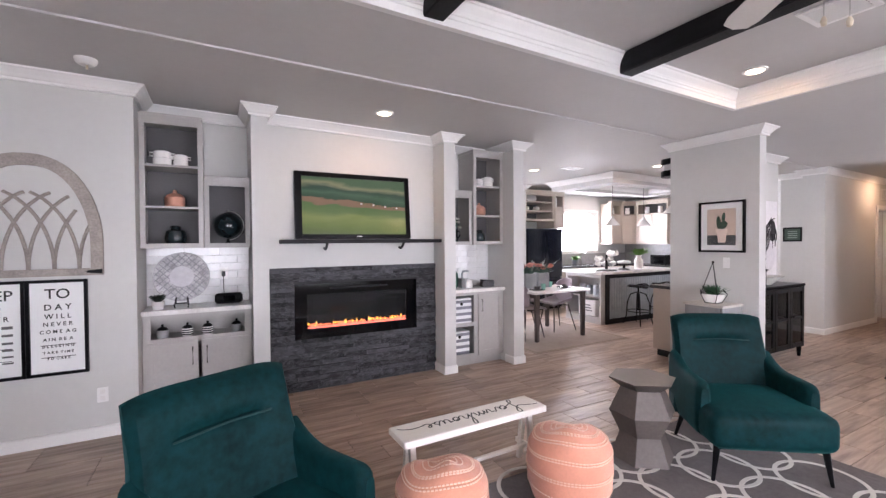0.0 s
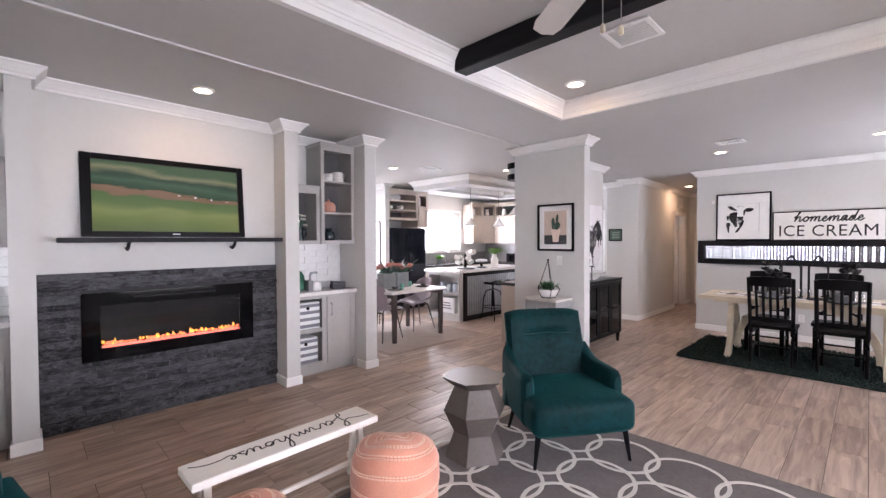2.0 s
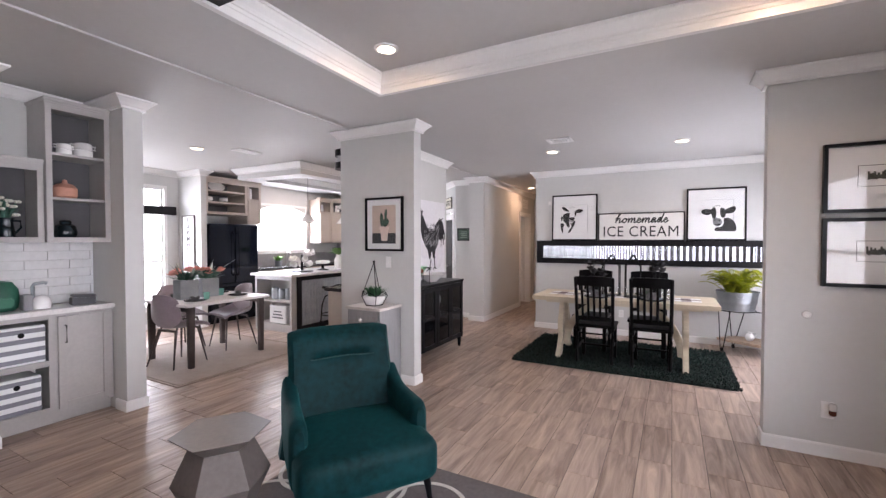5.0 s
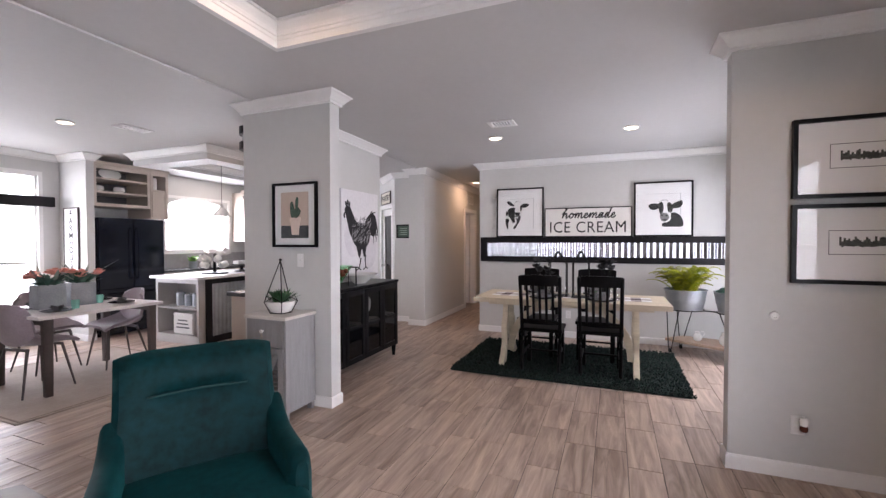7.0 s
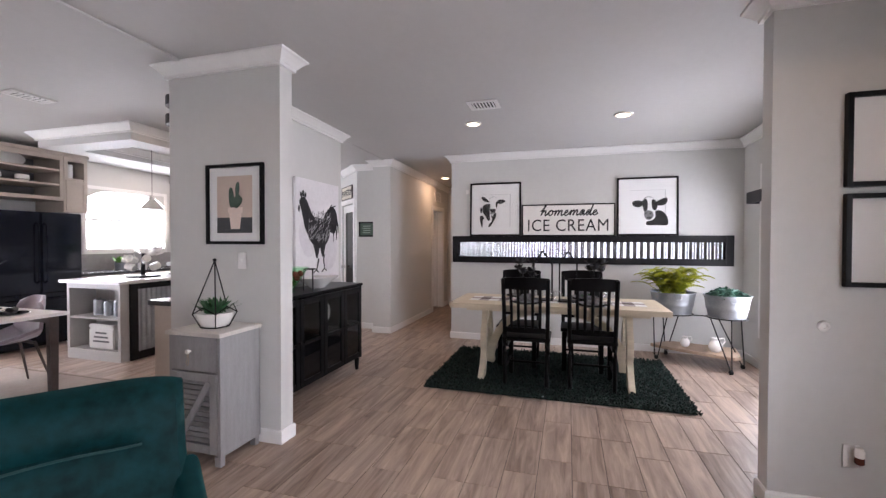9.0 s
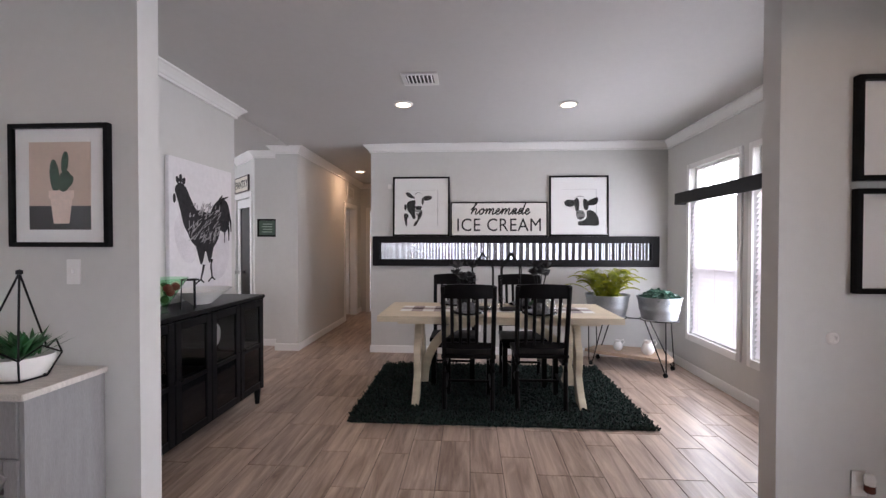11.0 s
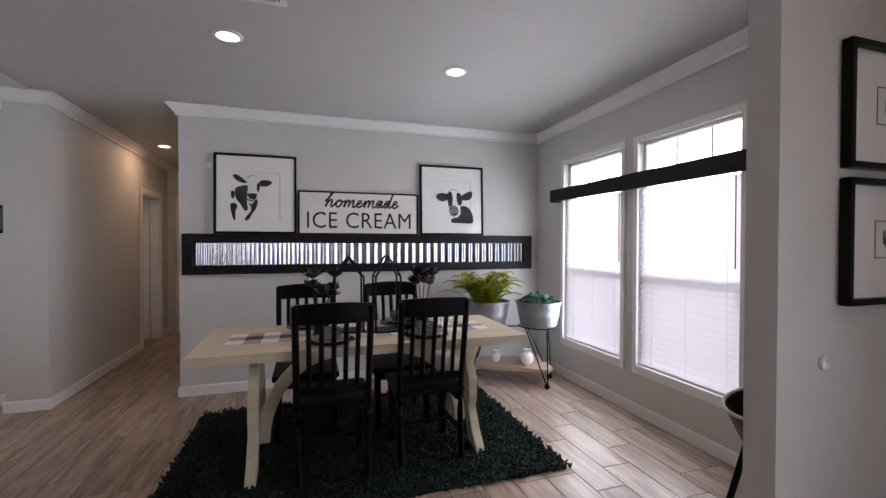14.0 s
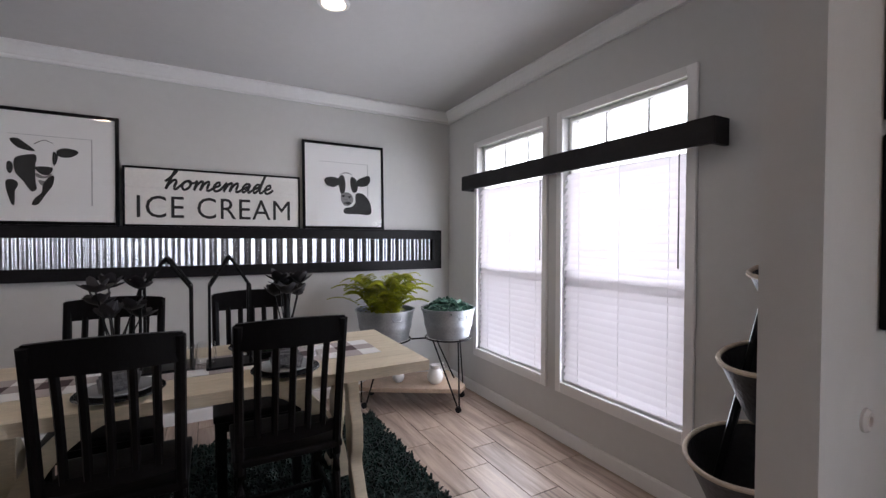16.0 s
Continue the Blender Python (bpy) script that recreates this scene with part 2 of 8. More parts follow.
def box(bm, x0, y0, z0, x1, y1, z1, bev=0.0, seg=2, m=None):
    """Adds a box, with rounded edges if bev, to bm."""
    b = bmesh.new()
    bmesh.ops.create_cube(b, size=1)
    for v in b.verts:
        v.co = Vector((x0 + (v.co.x + 0.5) * (x1 - x0), y0 + (v.co.y + 0.5) * (y1 - y0), z0 + (v.co.z + 0.5) * (z1 - z0)))
    if bev:
        bmesh.ops.bevel(b, geom=b.edges[:], offset=bev, segments=seg, affect="EDGES", clamp_overlap=True)
    merge(bm, b, m)
    return bm


def merge(bm, b, m=None):
    if m is not None:
        bmesh.ops.transform(b, matrix=m, verts=b.verts)
    tmp = bpy.data.meshes.new("tmp")
    b.to_mesh(tmp)
    b.free()
    bm.from_mesh(tmp)
    bpy.data.meshes.remove(tmp)


def B(*a, **k):
    return box(bmesh.new(), *a, **k)


def lathe(profile, seg=24, m=None, bm=None, phase=0.0):
    """A turned solid from (radius, height) pairs."""
    b = bmesh.new()
    rings = []
    for r, z in profile:
        rings.append([b.verts.new((r * math.cos(phase + 2 * math.pi * i / seg), r * math.sin(phase + 2 * math.pi * i / seg), z)) for i in range(seg)] if r > 1e-5 else [b.verts.new((0, 0, z))])
    for p, q in zip(rings, rings[1:]):
        for i in range(seg):
            j = (i + 1) % seg
            if len(p) == 1 and len(q) == 1:
                continue
            if len(p) == 1:
                b.faces.new((p[0], q[j], q[i]))
            elif len(q) == 1:
                b.faces.new((p[i], p[j], q[0]))
            else:
                b.faces.new((p[i], p[j], q[j], q[i]))
    if len(rings[0]) > 1:
        b.faces.new(rings[0][::-1])
    if len(rings[-1]) > 1:
        b.faces.new(rings[-1])
    bmesh.ops.recalc_face_normals(b, faces=b.faces)
    if bm is None:
        if m is not None:
            bmesh.ops.transform(b, matrix=m, verts=b.verts)
        return b
    merge(bm, b, m)
    return bm


def tube(points, r, seg=8, bm=None, r2=None, closed=False):
    """A round bar along points; r2: its radius at the end."""
    b = bmesh.new()
    pts = [Vector(p) for p in points]
    n = len(pts)
    rings = []
    for i, p in enumerate(pts):
        a, c = pts[(i - 1) % n] if (closed or i) else p, pts[(i + 1) % n] if (closed or i < n - 1) else p
        d = (c - a).normalized()
        side = d.cross(Vector((0, 0, 1)))
        if side.length < 1e-3:
            side = Vector((1, 0, 0))
        side.normalize()
        up = side.cross(d)
        rr = r if r2 is None else r + (r2 - r) * i / max(1, n - 1)
        rings.append([b.verts.new(p + side * rr * math.cos(2 * math.pi * k / seg) + up * rr * math.sin(2 * math.pi * k / seg)) for k in range(seg)])
    for p, q in zip(rings, rings[1:] + ([rings[0]] if closed else [])):
        for k in range(seg):
            b.faces.new((p[k], p[(k + 1) % seg], q[(k + 1) % seg], q[k]))
    if not closed:
        b.faces.new(rings[0][::-1])
        b.faces.new(rings[-1])
    bmesh.ops.recalc_face_normals(b, faces=b.faces)
    if bm is None:
        return b
    merge(bm, b)
    return bm


def prism(outline, depth, m=None, bm=None, bev=0.0):
    """Extrudes an outline in the xy plane by depth along z."""
    b = bmesh.new()
    f = b.faces.new([b.verts.new((x, y, 0)) for x, y in outline])
    g = bmesh.ops.extrude_face_region(b, geom=[f])
    bmesh.ops.translate(b, verts=[v for v in g["geom"] if isinstance(v, bmesh.types.BMVert)], vec=(0, 0, depth))
    bmesh.ops.recalc_face_normals(b, faces=b.faces)
    if bev:
        bmesh.ops.bevel(b, geom=b.edges[:], offset=bev, segments=2, affect="EDGES", clamp_overlap=True)
    if bm is None:
        if m is not None:
            bmesh.ops.transform(b, matrix=m, verts=b.verts)
        return b
    merge(bm, b, m)
    return bm


def smooth_mesh(me, angle=35):
    for p in me.polygons:
        p.use_smooth = True
    me.set_sharp_from_angle(angle=radians(angle))


def link(name, bm, material, smooth=True):
    me = bpy.data.meshes.new(name)
    bm.to_mesh(me)
    bm.free()
    me.materials.append(material)
    if smooth:
        smooth_mesh(me)
    return new(name, me)


def part(name, bm, material, parent, label=""):
    """Links a bmesh as one mesh object under a thing or a part."""
    ob = link(name, bm, material)
    ob.parent = parent
    return tagged(ob, label)


def thing(name, m, label, category, group=""):
    ob = new(name)
    ob.empty_display_size = 0.1
    ob.matrix_world = m
    return tagged(ob, label, category, group)


def solo(name, bm, material, label, category, group="", m=None):
    ob = link(name, bm, material)
    if m is not None:
        ob.matrix_world = m
    return tagged(ob, label, category, group)


def setting(name, bm, material, label, category):
    return tagged(link(name, bm, material, False), label, category, "", "structure")


def letters(name, body, size, material, parent, m, extrude=0.001, shear=0.0, space=1.0, align="CENTER", fat=0.0):
    """Writing as a mesh; m places its baseline centre, reading along x, facing z."""
    cu = bpy.data.curves.new(name, "FONT")
    cu.body, cu.size, cu.extrude, cu.shear, cu.space_character, cu.align_x, cu.offset = body, size, extrude, shear, space, align, fat
    cu.resolution_u = 3
    tmp = new(name, cu)
    me = bpy.data.meshes.new_from_object(tmp.evaluated_get(bpy.context.evaluated_depsgraph_get()))
    bpy.data.objects.remove(tmp)
    me.materials.append(material)
    ob = new(name, me)
    ob.parent = parent
    ob.matrix_local = m
    return ob


def curve_pts(f, n):
    return [f(i / (n - 1)) for i in range(n)]


def blades(n, seed, base, r0, r1, h0, h1, width, droop=0.3, fold=0.25):
    """Many separate leaves that rise and arch out of one clump."""
    rnd = random.Random(seed)
    b = bmesh.new()
    for _ in range(n):
        a, rr, hh = rnd.uniform(0, 2 * math.pi), rnd.uniform(r0, r1), rnd.uniform(h0, h1)
        st = Vector((base[0] + rnd.uniform(-1, 1) * r0 * 0.8, base[1] + rnd.uniform(-1, 1) * r0 * 0.8, base[2]))
        d, side = Vector((math.cos(a), math.sin(a), 0)), Vector((-math.sin(a), math.cos(a), 0))
        w = width * rnd.uniform(0.7, 1.3)
        prev = None
        for k in range(5):
            u = k / 4
            p = st + d * rr * u + Vector((0, 0, hh * (u * (1 + droop) - droop * 1.6 * u * u)))
            ww = w * (math.sin(math.pi * min(1, u * 0.92 + 0.08)) ** 0.7)
            row = [b.verts.new(p - side * ww), b.verts.new(p - Vector((0, 0, ww * fold))), b.verts.new(p + side * ww)]
            if prev:
                b.faces.new((prev[0], prev[1], row[1], row[0]))
                b.faces.new((prev[1], prev[2], row[2], row[1]))
            prev = row
    return b


def quad(x0, z0, x1, z1, y, face=-1):
    """One upright pane along x that faces -y, or +y if face is 1."""
    b = bmesh.new()
    vs = [b.verts.new(p) for p in ((x0, y, z0), (x1, y, z0), (x1, y, z1), (x0, y, z1))]
    b.faces.new(vs if face < 0 else vs[::-1])
    return b


def ellipses(shapes, m, bm=None, lift=0.0005):
    """Flat ovals (x, y, rx, ry, turn), each a hair above the last."""
    b = bmesh.new()
    for i, (x, y, rx, ry, turn) in enumerate(shapes):
        c, s = math.cos(radians(turn)), math.sin(radians(turn))
        b.faces.new([b.verts.new((x + rx * math.cos(a) * c - ry * math.sin(a) * s, y + rx * math.cos(a) * s + ry * math.sin(a) * c, lift * i * 0.2)) for a in (2 * math.pi * k / 20 for k in range(20))])
    if bm is None:
        bmesh.ops.transform(b, matrix=m, verts=b.verts)
        return b
    merge(bm, b, m)
    return bm


FACE_W = pose(0, 0, 0, 90, 0, -90)   # a flat drawing turned to face -x, reading left to right
FACE_S = pose(0, 0, 0, 90, 0, 0)     # a flat drawing turned to face -y

# ---- setting: walls, floor, ceiling ----
H, FALL = 2.785, 0.0165


def hz(x):
    """The ceiling's height, lowered towards the dining end to fit the camera's view."""
    return H - FALL * x


# tilts ceiling meshes by the same view-fitted slope
def lean(bm):
    for v in bm.verts:
        v.co.z -= FALL * v.co.x
    return bm


CROWN = [(0, 0), (0.085, 0), (0.085, -0.014), (0.072, -0.022), (0.045, -0.05), (0.03, -0.07), (0.022, -0.076), (0.022, -0.095), (0, -0.095)]


def moulding(name, path, profile, z, label, closed=False, material=None):
    """A profile (out, up) swept along a path on plan; out is to the path's right."""
    b = bmesh.new()
    pts = [Vector((x, y)) for x, y in path]
    n = len(pts)
    rings = []
    for i, p in enumerate(pts):
        a = pts[(i - 1) % n] if (closed or i) else None
        c = pts[(i + 1) % n] if (closed or i < n - 1) else None
        d1 = (p - a).normalized() if a is not None else (c - p).normalized()
        d2 = (c - p).normalized() if c is not None else d1
        n1, n2 = Vector((d1.y, -d1.x)), Vector((d2.y, -d2.x))
        nn = (n1 + n2).normalized()
        nn /= max(0.3, nn.dot(n1))
        rings.append([b.verts.new((p.x + nn.x * o, p.y + nn.y * o, z + u - (FALL * p.x if z > 2 else 0))) for o, u in profile])
    k = len(profile)
    for p, q in zip(rings, rings[1:] + ([rings[0]] if closed else [])):
        for i in range(k):
            b.faces.new((p[i], q[i], q[(i + 1) % k], p[(i + 1) % k]))
    if not closed:
        b.faces.new(rings[0])
        b.faces.new(rings[-1][::-1])
    bmesh.ops.recalc_face_normals(b, faces=b.faces)
    return setting(name, b, material or TRIM, label, "moulding")


def base_run(path, label="white painted baseboard along the wall"):
    moulding("baseboard", path, [(0, 0), (0.014, 0), (0.014, 0.08), (0.008, 0.092), (0, 0.092)], 0, label)


def crown_run(path, z=H, label="white crown moulding under the ceiling", closed=False):
    moulding("trim", path, CROWN, z, label, closed)


def wall(name, x0, y0, x1, y1, z0=0.0, z1=H + 0.03, label="pale greige painted wall", holes=(), along="x", material=None):
    """A wall block; holes (a0, z0, a1, z1) go through it along its length."""
    b = bmesh.new()
    a0, a1 = (x0, x1) if along == "x" else (y0, y1)
    cuts_a = sorted({a0, a1, *[h[0] for h in holes], *[h[2] for h in holes]})
    cuts_z = sorted({z0, z1, *[h[1] for h in holes], *[h[3] for h in holes]})
    if not holes:
        box(b, x0, y0, z0, x1, y1, z1)
    else:
        for u, v in zip(cuts_a, cuts_a[1:]):
            for s, t in zip(cuts_z, cuts_z[1:]):
                if any(h[0] <= (u + v) / 2 <= h[2] and h[1] <= (s + t) / 2 <= h[3] for h in holes):
                    continue
                if along == "x":
                    box(b, u, y0, s, v, y1, t)
                else:
                    box(b, x0, u, s, x1, v, t)
        bmesh.ops.remove_doubles(b, verts=b.verts, dist=1e-5)
        seen = {}
        for f in b.faces:
            seen.setdefault(tuple(round(c, 4) for c in f.calc_center_median()), []).append(f)
        bmesh.ops.delete(b, geom=[f for fs in seen.values() if len(fs) > 1 for f in fs], context="FACES")
    return setting(name, b, material or WALL, label, "wall")


XW, YS, YN, XE = -2.6, -1.33, 7.95, 12.3
# outside ground
setting("ground", B(-120, -120, -0.7, 120, 120, -0.6), mat("dry_grass", (0.30, 0.27, 0.19), 0.9, var=0.3, scale=0.5), "pale dry ground outside the windows", "ground")
# glowing walls added outside, in place of the bright daylight beyond the windows
DAY_GLOW = glow("backdrop_glow", (0.95, 0.97, 1.0), 11.0)
setting("backdrop", B(-30, -7.1, -0.6, 45, -7.0, 9), DAY_GLOW, "glowing backdrop wall outside the windows", "backdrop")
setting("backdrop", B(-20, 13.0, -0.6, 40, 13.1, 9), DAY_GLOW, "glowing backdrop wall outside the windows", "backdrop")
# window openings
W1, W2 = (7.77, 0.40, 8.64, 2.22), (6.72, 0.40, 7.60, 2.22)
wall("wall_south", XW, YS - 0.16, XE, YS, holes=[W1, W2, (-0.5, 0.5, 1.3, 2.2), (2.4, 0.5, 4.2, 2.2)], label="pale greige exterior wall with tall windows")
wall("wall_north", 2.4, YN, 10.4 + 0.15, YN + 0.16, holes=[(7.98, 1.25, 9.34, 2.24), (4.85, 0.35, 6.16, 2.38)], label="pale kitchen wall with bright windows")
wall("wall_west", XW - 0.15, YS - 0.16, XW, 4.62, label="plain greige end wall of the living room")
wall("wall_left", XW, 4.46, 0.17, 5.0, label="pale greige living room wall with framed art")
wall("wall_fireplace", 1.17, 4.762, 3.02, 5.0, label="greige wall above the stone fireplace")
wall("wall_niche_back", XW, 5.0, 4.10, 5.15, label="pale greige wall behind the built-in shelves")
wall("column_1", 1.03, 4.50, 1.17, 5.0, label="square painted column beside the fireplace")
wall("column_2", 3.02, 4.50, 3.165, 5.0, label="square painted column beside the fireplace")
wall("column_3", 3.945, 4.43, 4.10, 5.0, label="square painted column at the end of the shelves")
wall("wall_breakfast", 2.4, 5.15, 2.5, YN, label="plain end wall of the breakfast area")
wall("wall_fridge", 6.40, 7.30, 6.50, YN, label="pale wall panel beside the refrigerator")
wall("wall_post", 5.69, 2.59, 5.82, 3.56, label="freestanding greige wall post with a framed cactus print")
wall("wall_buffet", 5.82, 3.29, 7.70, 3.40, label="greige wall behind the black buffet")
wall("wall_stub", 5.835, YS, 5.95, -0.312, label="greige wall stub between living and dining room")
wall("wall_dining", 9.16, YS, XE, 2.33, label="pale greige dining room end wall")
wall("wall_hall", 9.40, 3.29, 13.0, 3.40, holes=[(11.24, 0, 11.93, 2.04)], label="greige hallway wall with a doorway")
wall("wall_hall_corner", 9.16, 3.29, 9.40, 3.58, label="greige wall corner at the hallway mouth")
wall("wall_recess", 9.40, 3.40, 9.52, 3.985, label="greige recess wall with a small green sign")
wall("wall_hall_end", XE, 2.33, XE + 0.12, 3.29, label="greige end wall of the hallway", holes=[(2.40, 0, 3.10, 2.03)], along="y")
wall("wall_room_behind", 11.0, 4.6, 13.0, 4.7, label="dim wall of the room behind the hallway")
wall("wall_room_side", 13.0, 3.29, 13.1, 4.7, label="dim side wall of the room behind the hallway")
wall("wall_east", 10.4, 4.72, 10.55, YN, label="kitchen side wall")
# diagonal pantry wall with its door opening
DIAG = Matrix.Translation((9.40, 3.985, 0)) @ pose(0, 0, 0, 0, 0, 45)
pw = bmesh.new()
box(pw, 0, -0.1, 0, 0.16, 0, H)
box(pw, 0.86, -0.1, 0, 1.42, 0, H)
box(pw, 0.16, -0.1, 2.04, 0.86, 0, H)
bmesh.ops.transform(pw, matrix=DIAG, verts=pw.verts)
setting("wall_pantry", pw, WALL, "pale diagonal pantry wall with a doorway", "wall")

# ceilings: field with the living room tray left open
cl = bmesh.new()
TX0, TX1, TY0, TY1, TZ = 0.34, 4.93, -0.56, 2.44, 2.945
for x0, y0, x1, y1 in ((XW, YS, TX0, 5.0), (TX1, YS, 13.0, 5.0), (TX0, YS, TX1, TY0), (TX0, TY1, TX1, 5.0), (2.4, 5.0, 13.0, YN)):
    box(cl, x0, y0, H, x1, y1, H + 0.25)
setting("ceiling", lean(cl), CEIL, "warm grey painted ceiling, tilted to fit the camera's view", "ceiling")
tr = bmesh.new()
box(tr, TX0 - 0.1, TY0 - 0.1, TZ, TX1 + 0.1, TY1 + 0.1, TZ + 0.1)
for x0, y0, x1, y1 in ((TX0 - 0.1, TY0 - 0.1, TX0, TY1 + 0.1), (TX1, TY0 - 0.1, TX1 + 0.1, TY1 + 0.1), (TX0, TY0 - 0.1, TX1, TY0), (TX0, TY1, TX1, TY1 + 0.1)):
    box(tr, x0, y0, H + 0.002, x1, y1, TZ)
setting("ceiling_tray", lean(tr), CEIL, "raised grey tray ceiling over the living room", "ceiling")
moulding("trim", [(TX0, TY0), (TX0, TY1), (TX1, TY1), (TX1, TY0)], [(-0.03, 0), (0, 0), (0.010, 0), (0.010, 0.045), (0.015, 0.049), (0.015, 0.069), (0.022, 0.073), (0.022, 0.085), (0.028, 0.10), (0.048, 0.128), (0.054, 0.143), (0.064, 0.147), (0.064, 0.163), (0, 0.163), (-0.03, 0.05)], H - 0.004, "white crown moulding round the tray ceiling", True)
setting("ceiling_batten", lean(B(XW, 3.36, H - 0.012, 9.4, 3.41, H, bev=0.004)), CEIL, "narrow grey batten over the ceiling seam", "trim")
# dropped ring over the island
sf = bmesh.new()
SX0, SX1, SY0, SY1, SZ = 6.68, 9.5, 5.25, 6.72, 2.50
for x0, y0, x1, y1 in ((SX0, SY0, SX1, SY0 + 0.3), (SX0, SY1 - 0.3, SX1, SY1), (SX0, SY0 + 0.3, SX0 + 0.3, SY1 - 0.3), (SX1 - 0.3, SY0 + 0.3, SX1, SY1 - 0.3)):
    box(sf, x0, y0, SZ, x1, y1, H - 0.06)
setting("ceiling_soffit", sf, CEIL, "dropped grey soffit ring over the kitchen island", "ceiling")
crown_run([(SX0, SY0), (SX1, SY0), (SX1, SY1), (SX0, SY1)], closed=True)
crown_run([(SX0 + 0.3, SY0 + 0.3), (SX0 + 0.3, SY1 - 0.3), (SX1 - 0.3, SY1 - 0.3), (SX1 - 0.3, SY0 + 0.3)], closed=True)

# mouldings along the walls (out to the right of the walking direction)
crown_run([(XW, 4.46), (0.17, 4.46), (0.17, 5.0), (1.03, 5.0), (1.03, 4.50), (1.17, 4.50), (1.17, 4.762), (3.02, 4.762), (3.02, 4.50), (3.165, 4.50), (3.165, 5.0), (3.945, 5.0), (3.945, 4.43), (4.10, 4.43), (4.10, 5.15), (2.5, 5.15)])
base_run([(XW, 4.46), (0.17, 4.46)])
base_run([(1.03, 4.60), (1.03, 4.50), (1.17, 4.50), (1.17, 4.735)])
base_run([(3.02, 4.735), (3.02, 4.50), (3.165, 4.50), (3.165, 4.60)])
base_run([(3.945, 4.60), (3.945, 4.43), (4.10, 4.43), (4.10, 5.15), (2.5, 5.15)])
crown_run([(5.82, 3.40), (5.82, 3.56), (5.69, 3.56), (5.69, 2.59), (5.82, 2.59), (5.82, 3.29), (7.70, 3.29), (7.70, 3.40)])
base_run([(5.82, 3.56), (5.69, 3.56), (5.69, 2.59), (5.82, 2.59), (5.82, 3.29), (7.70, 3.29), (7.70, 3.40)])
crown_run([(9.92 + 0.02, 4.525), (9.40, 3.985), (9.40, 3.58), (9.16, 3.58), (9.16, 3.29), (12.3, 3.29), (12.3, 2.33), (9.16, 2.33), (9.16, YS), (5.95, YS), (5.95, -0.312), (5.835, -0.312), (5.835, YS), (XW, YS), (XW, 4.46)])
base_run([(9.513, 4.098), (9.40, 3.985), (9.40, 3.58), (9.16, 3.58), (9.16, 3.29), (11.16, 3.29)])
base_run([(12.01, 3.29), (12.3, 3.29), (12.3, 3.27)])
base_run([(12.3, 2.40), (12.3, 2.33), (9.16, 2.33), (9.16, YS), (5.95, YS), (5.95, -0.312), (5.835, -0.312), (5.835, YS), (XW, YS)])
crown_run([(2.5, YN), (6.40, YN), (6.40, 7.30), (6.50, 7.30), (6.50, 7.36)])
base_run([(2.5, YN), (6.40, YN), (6.40, 7.30), (6.50, 7.30)])

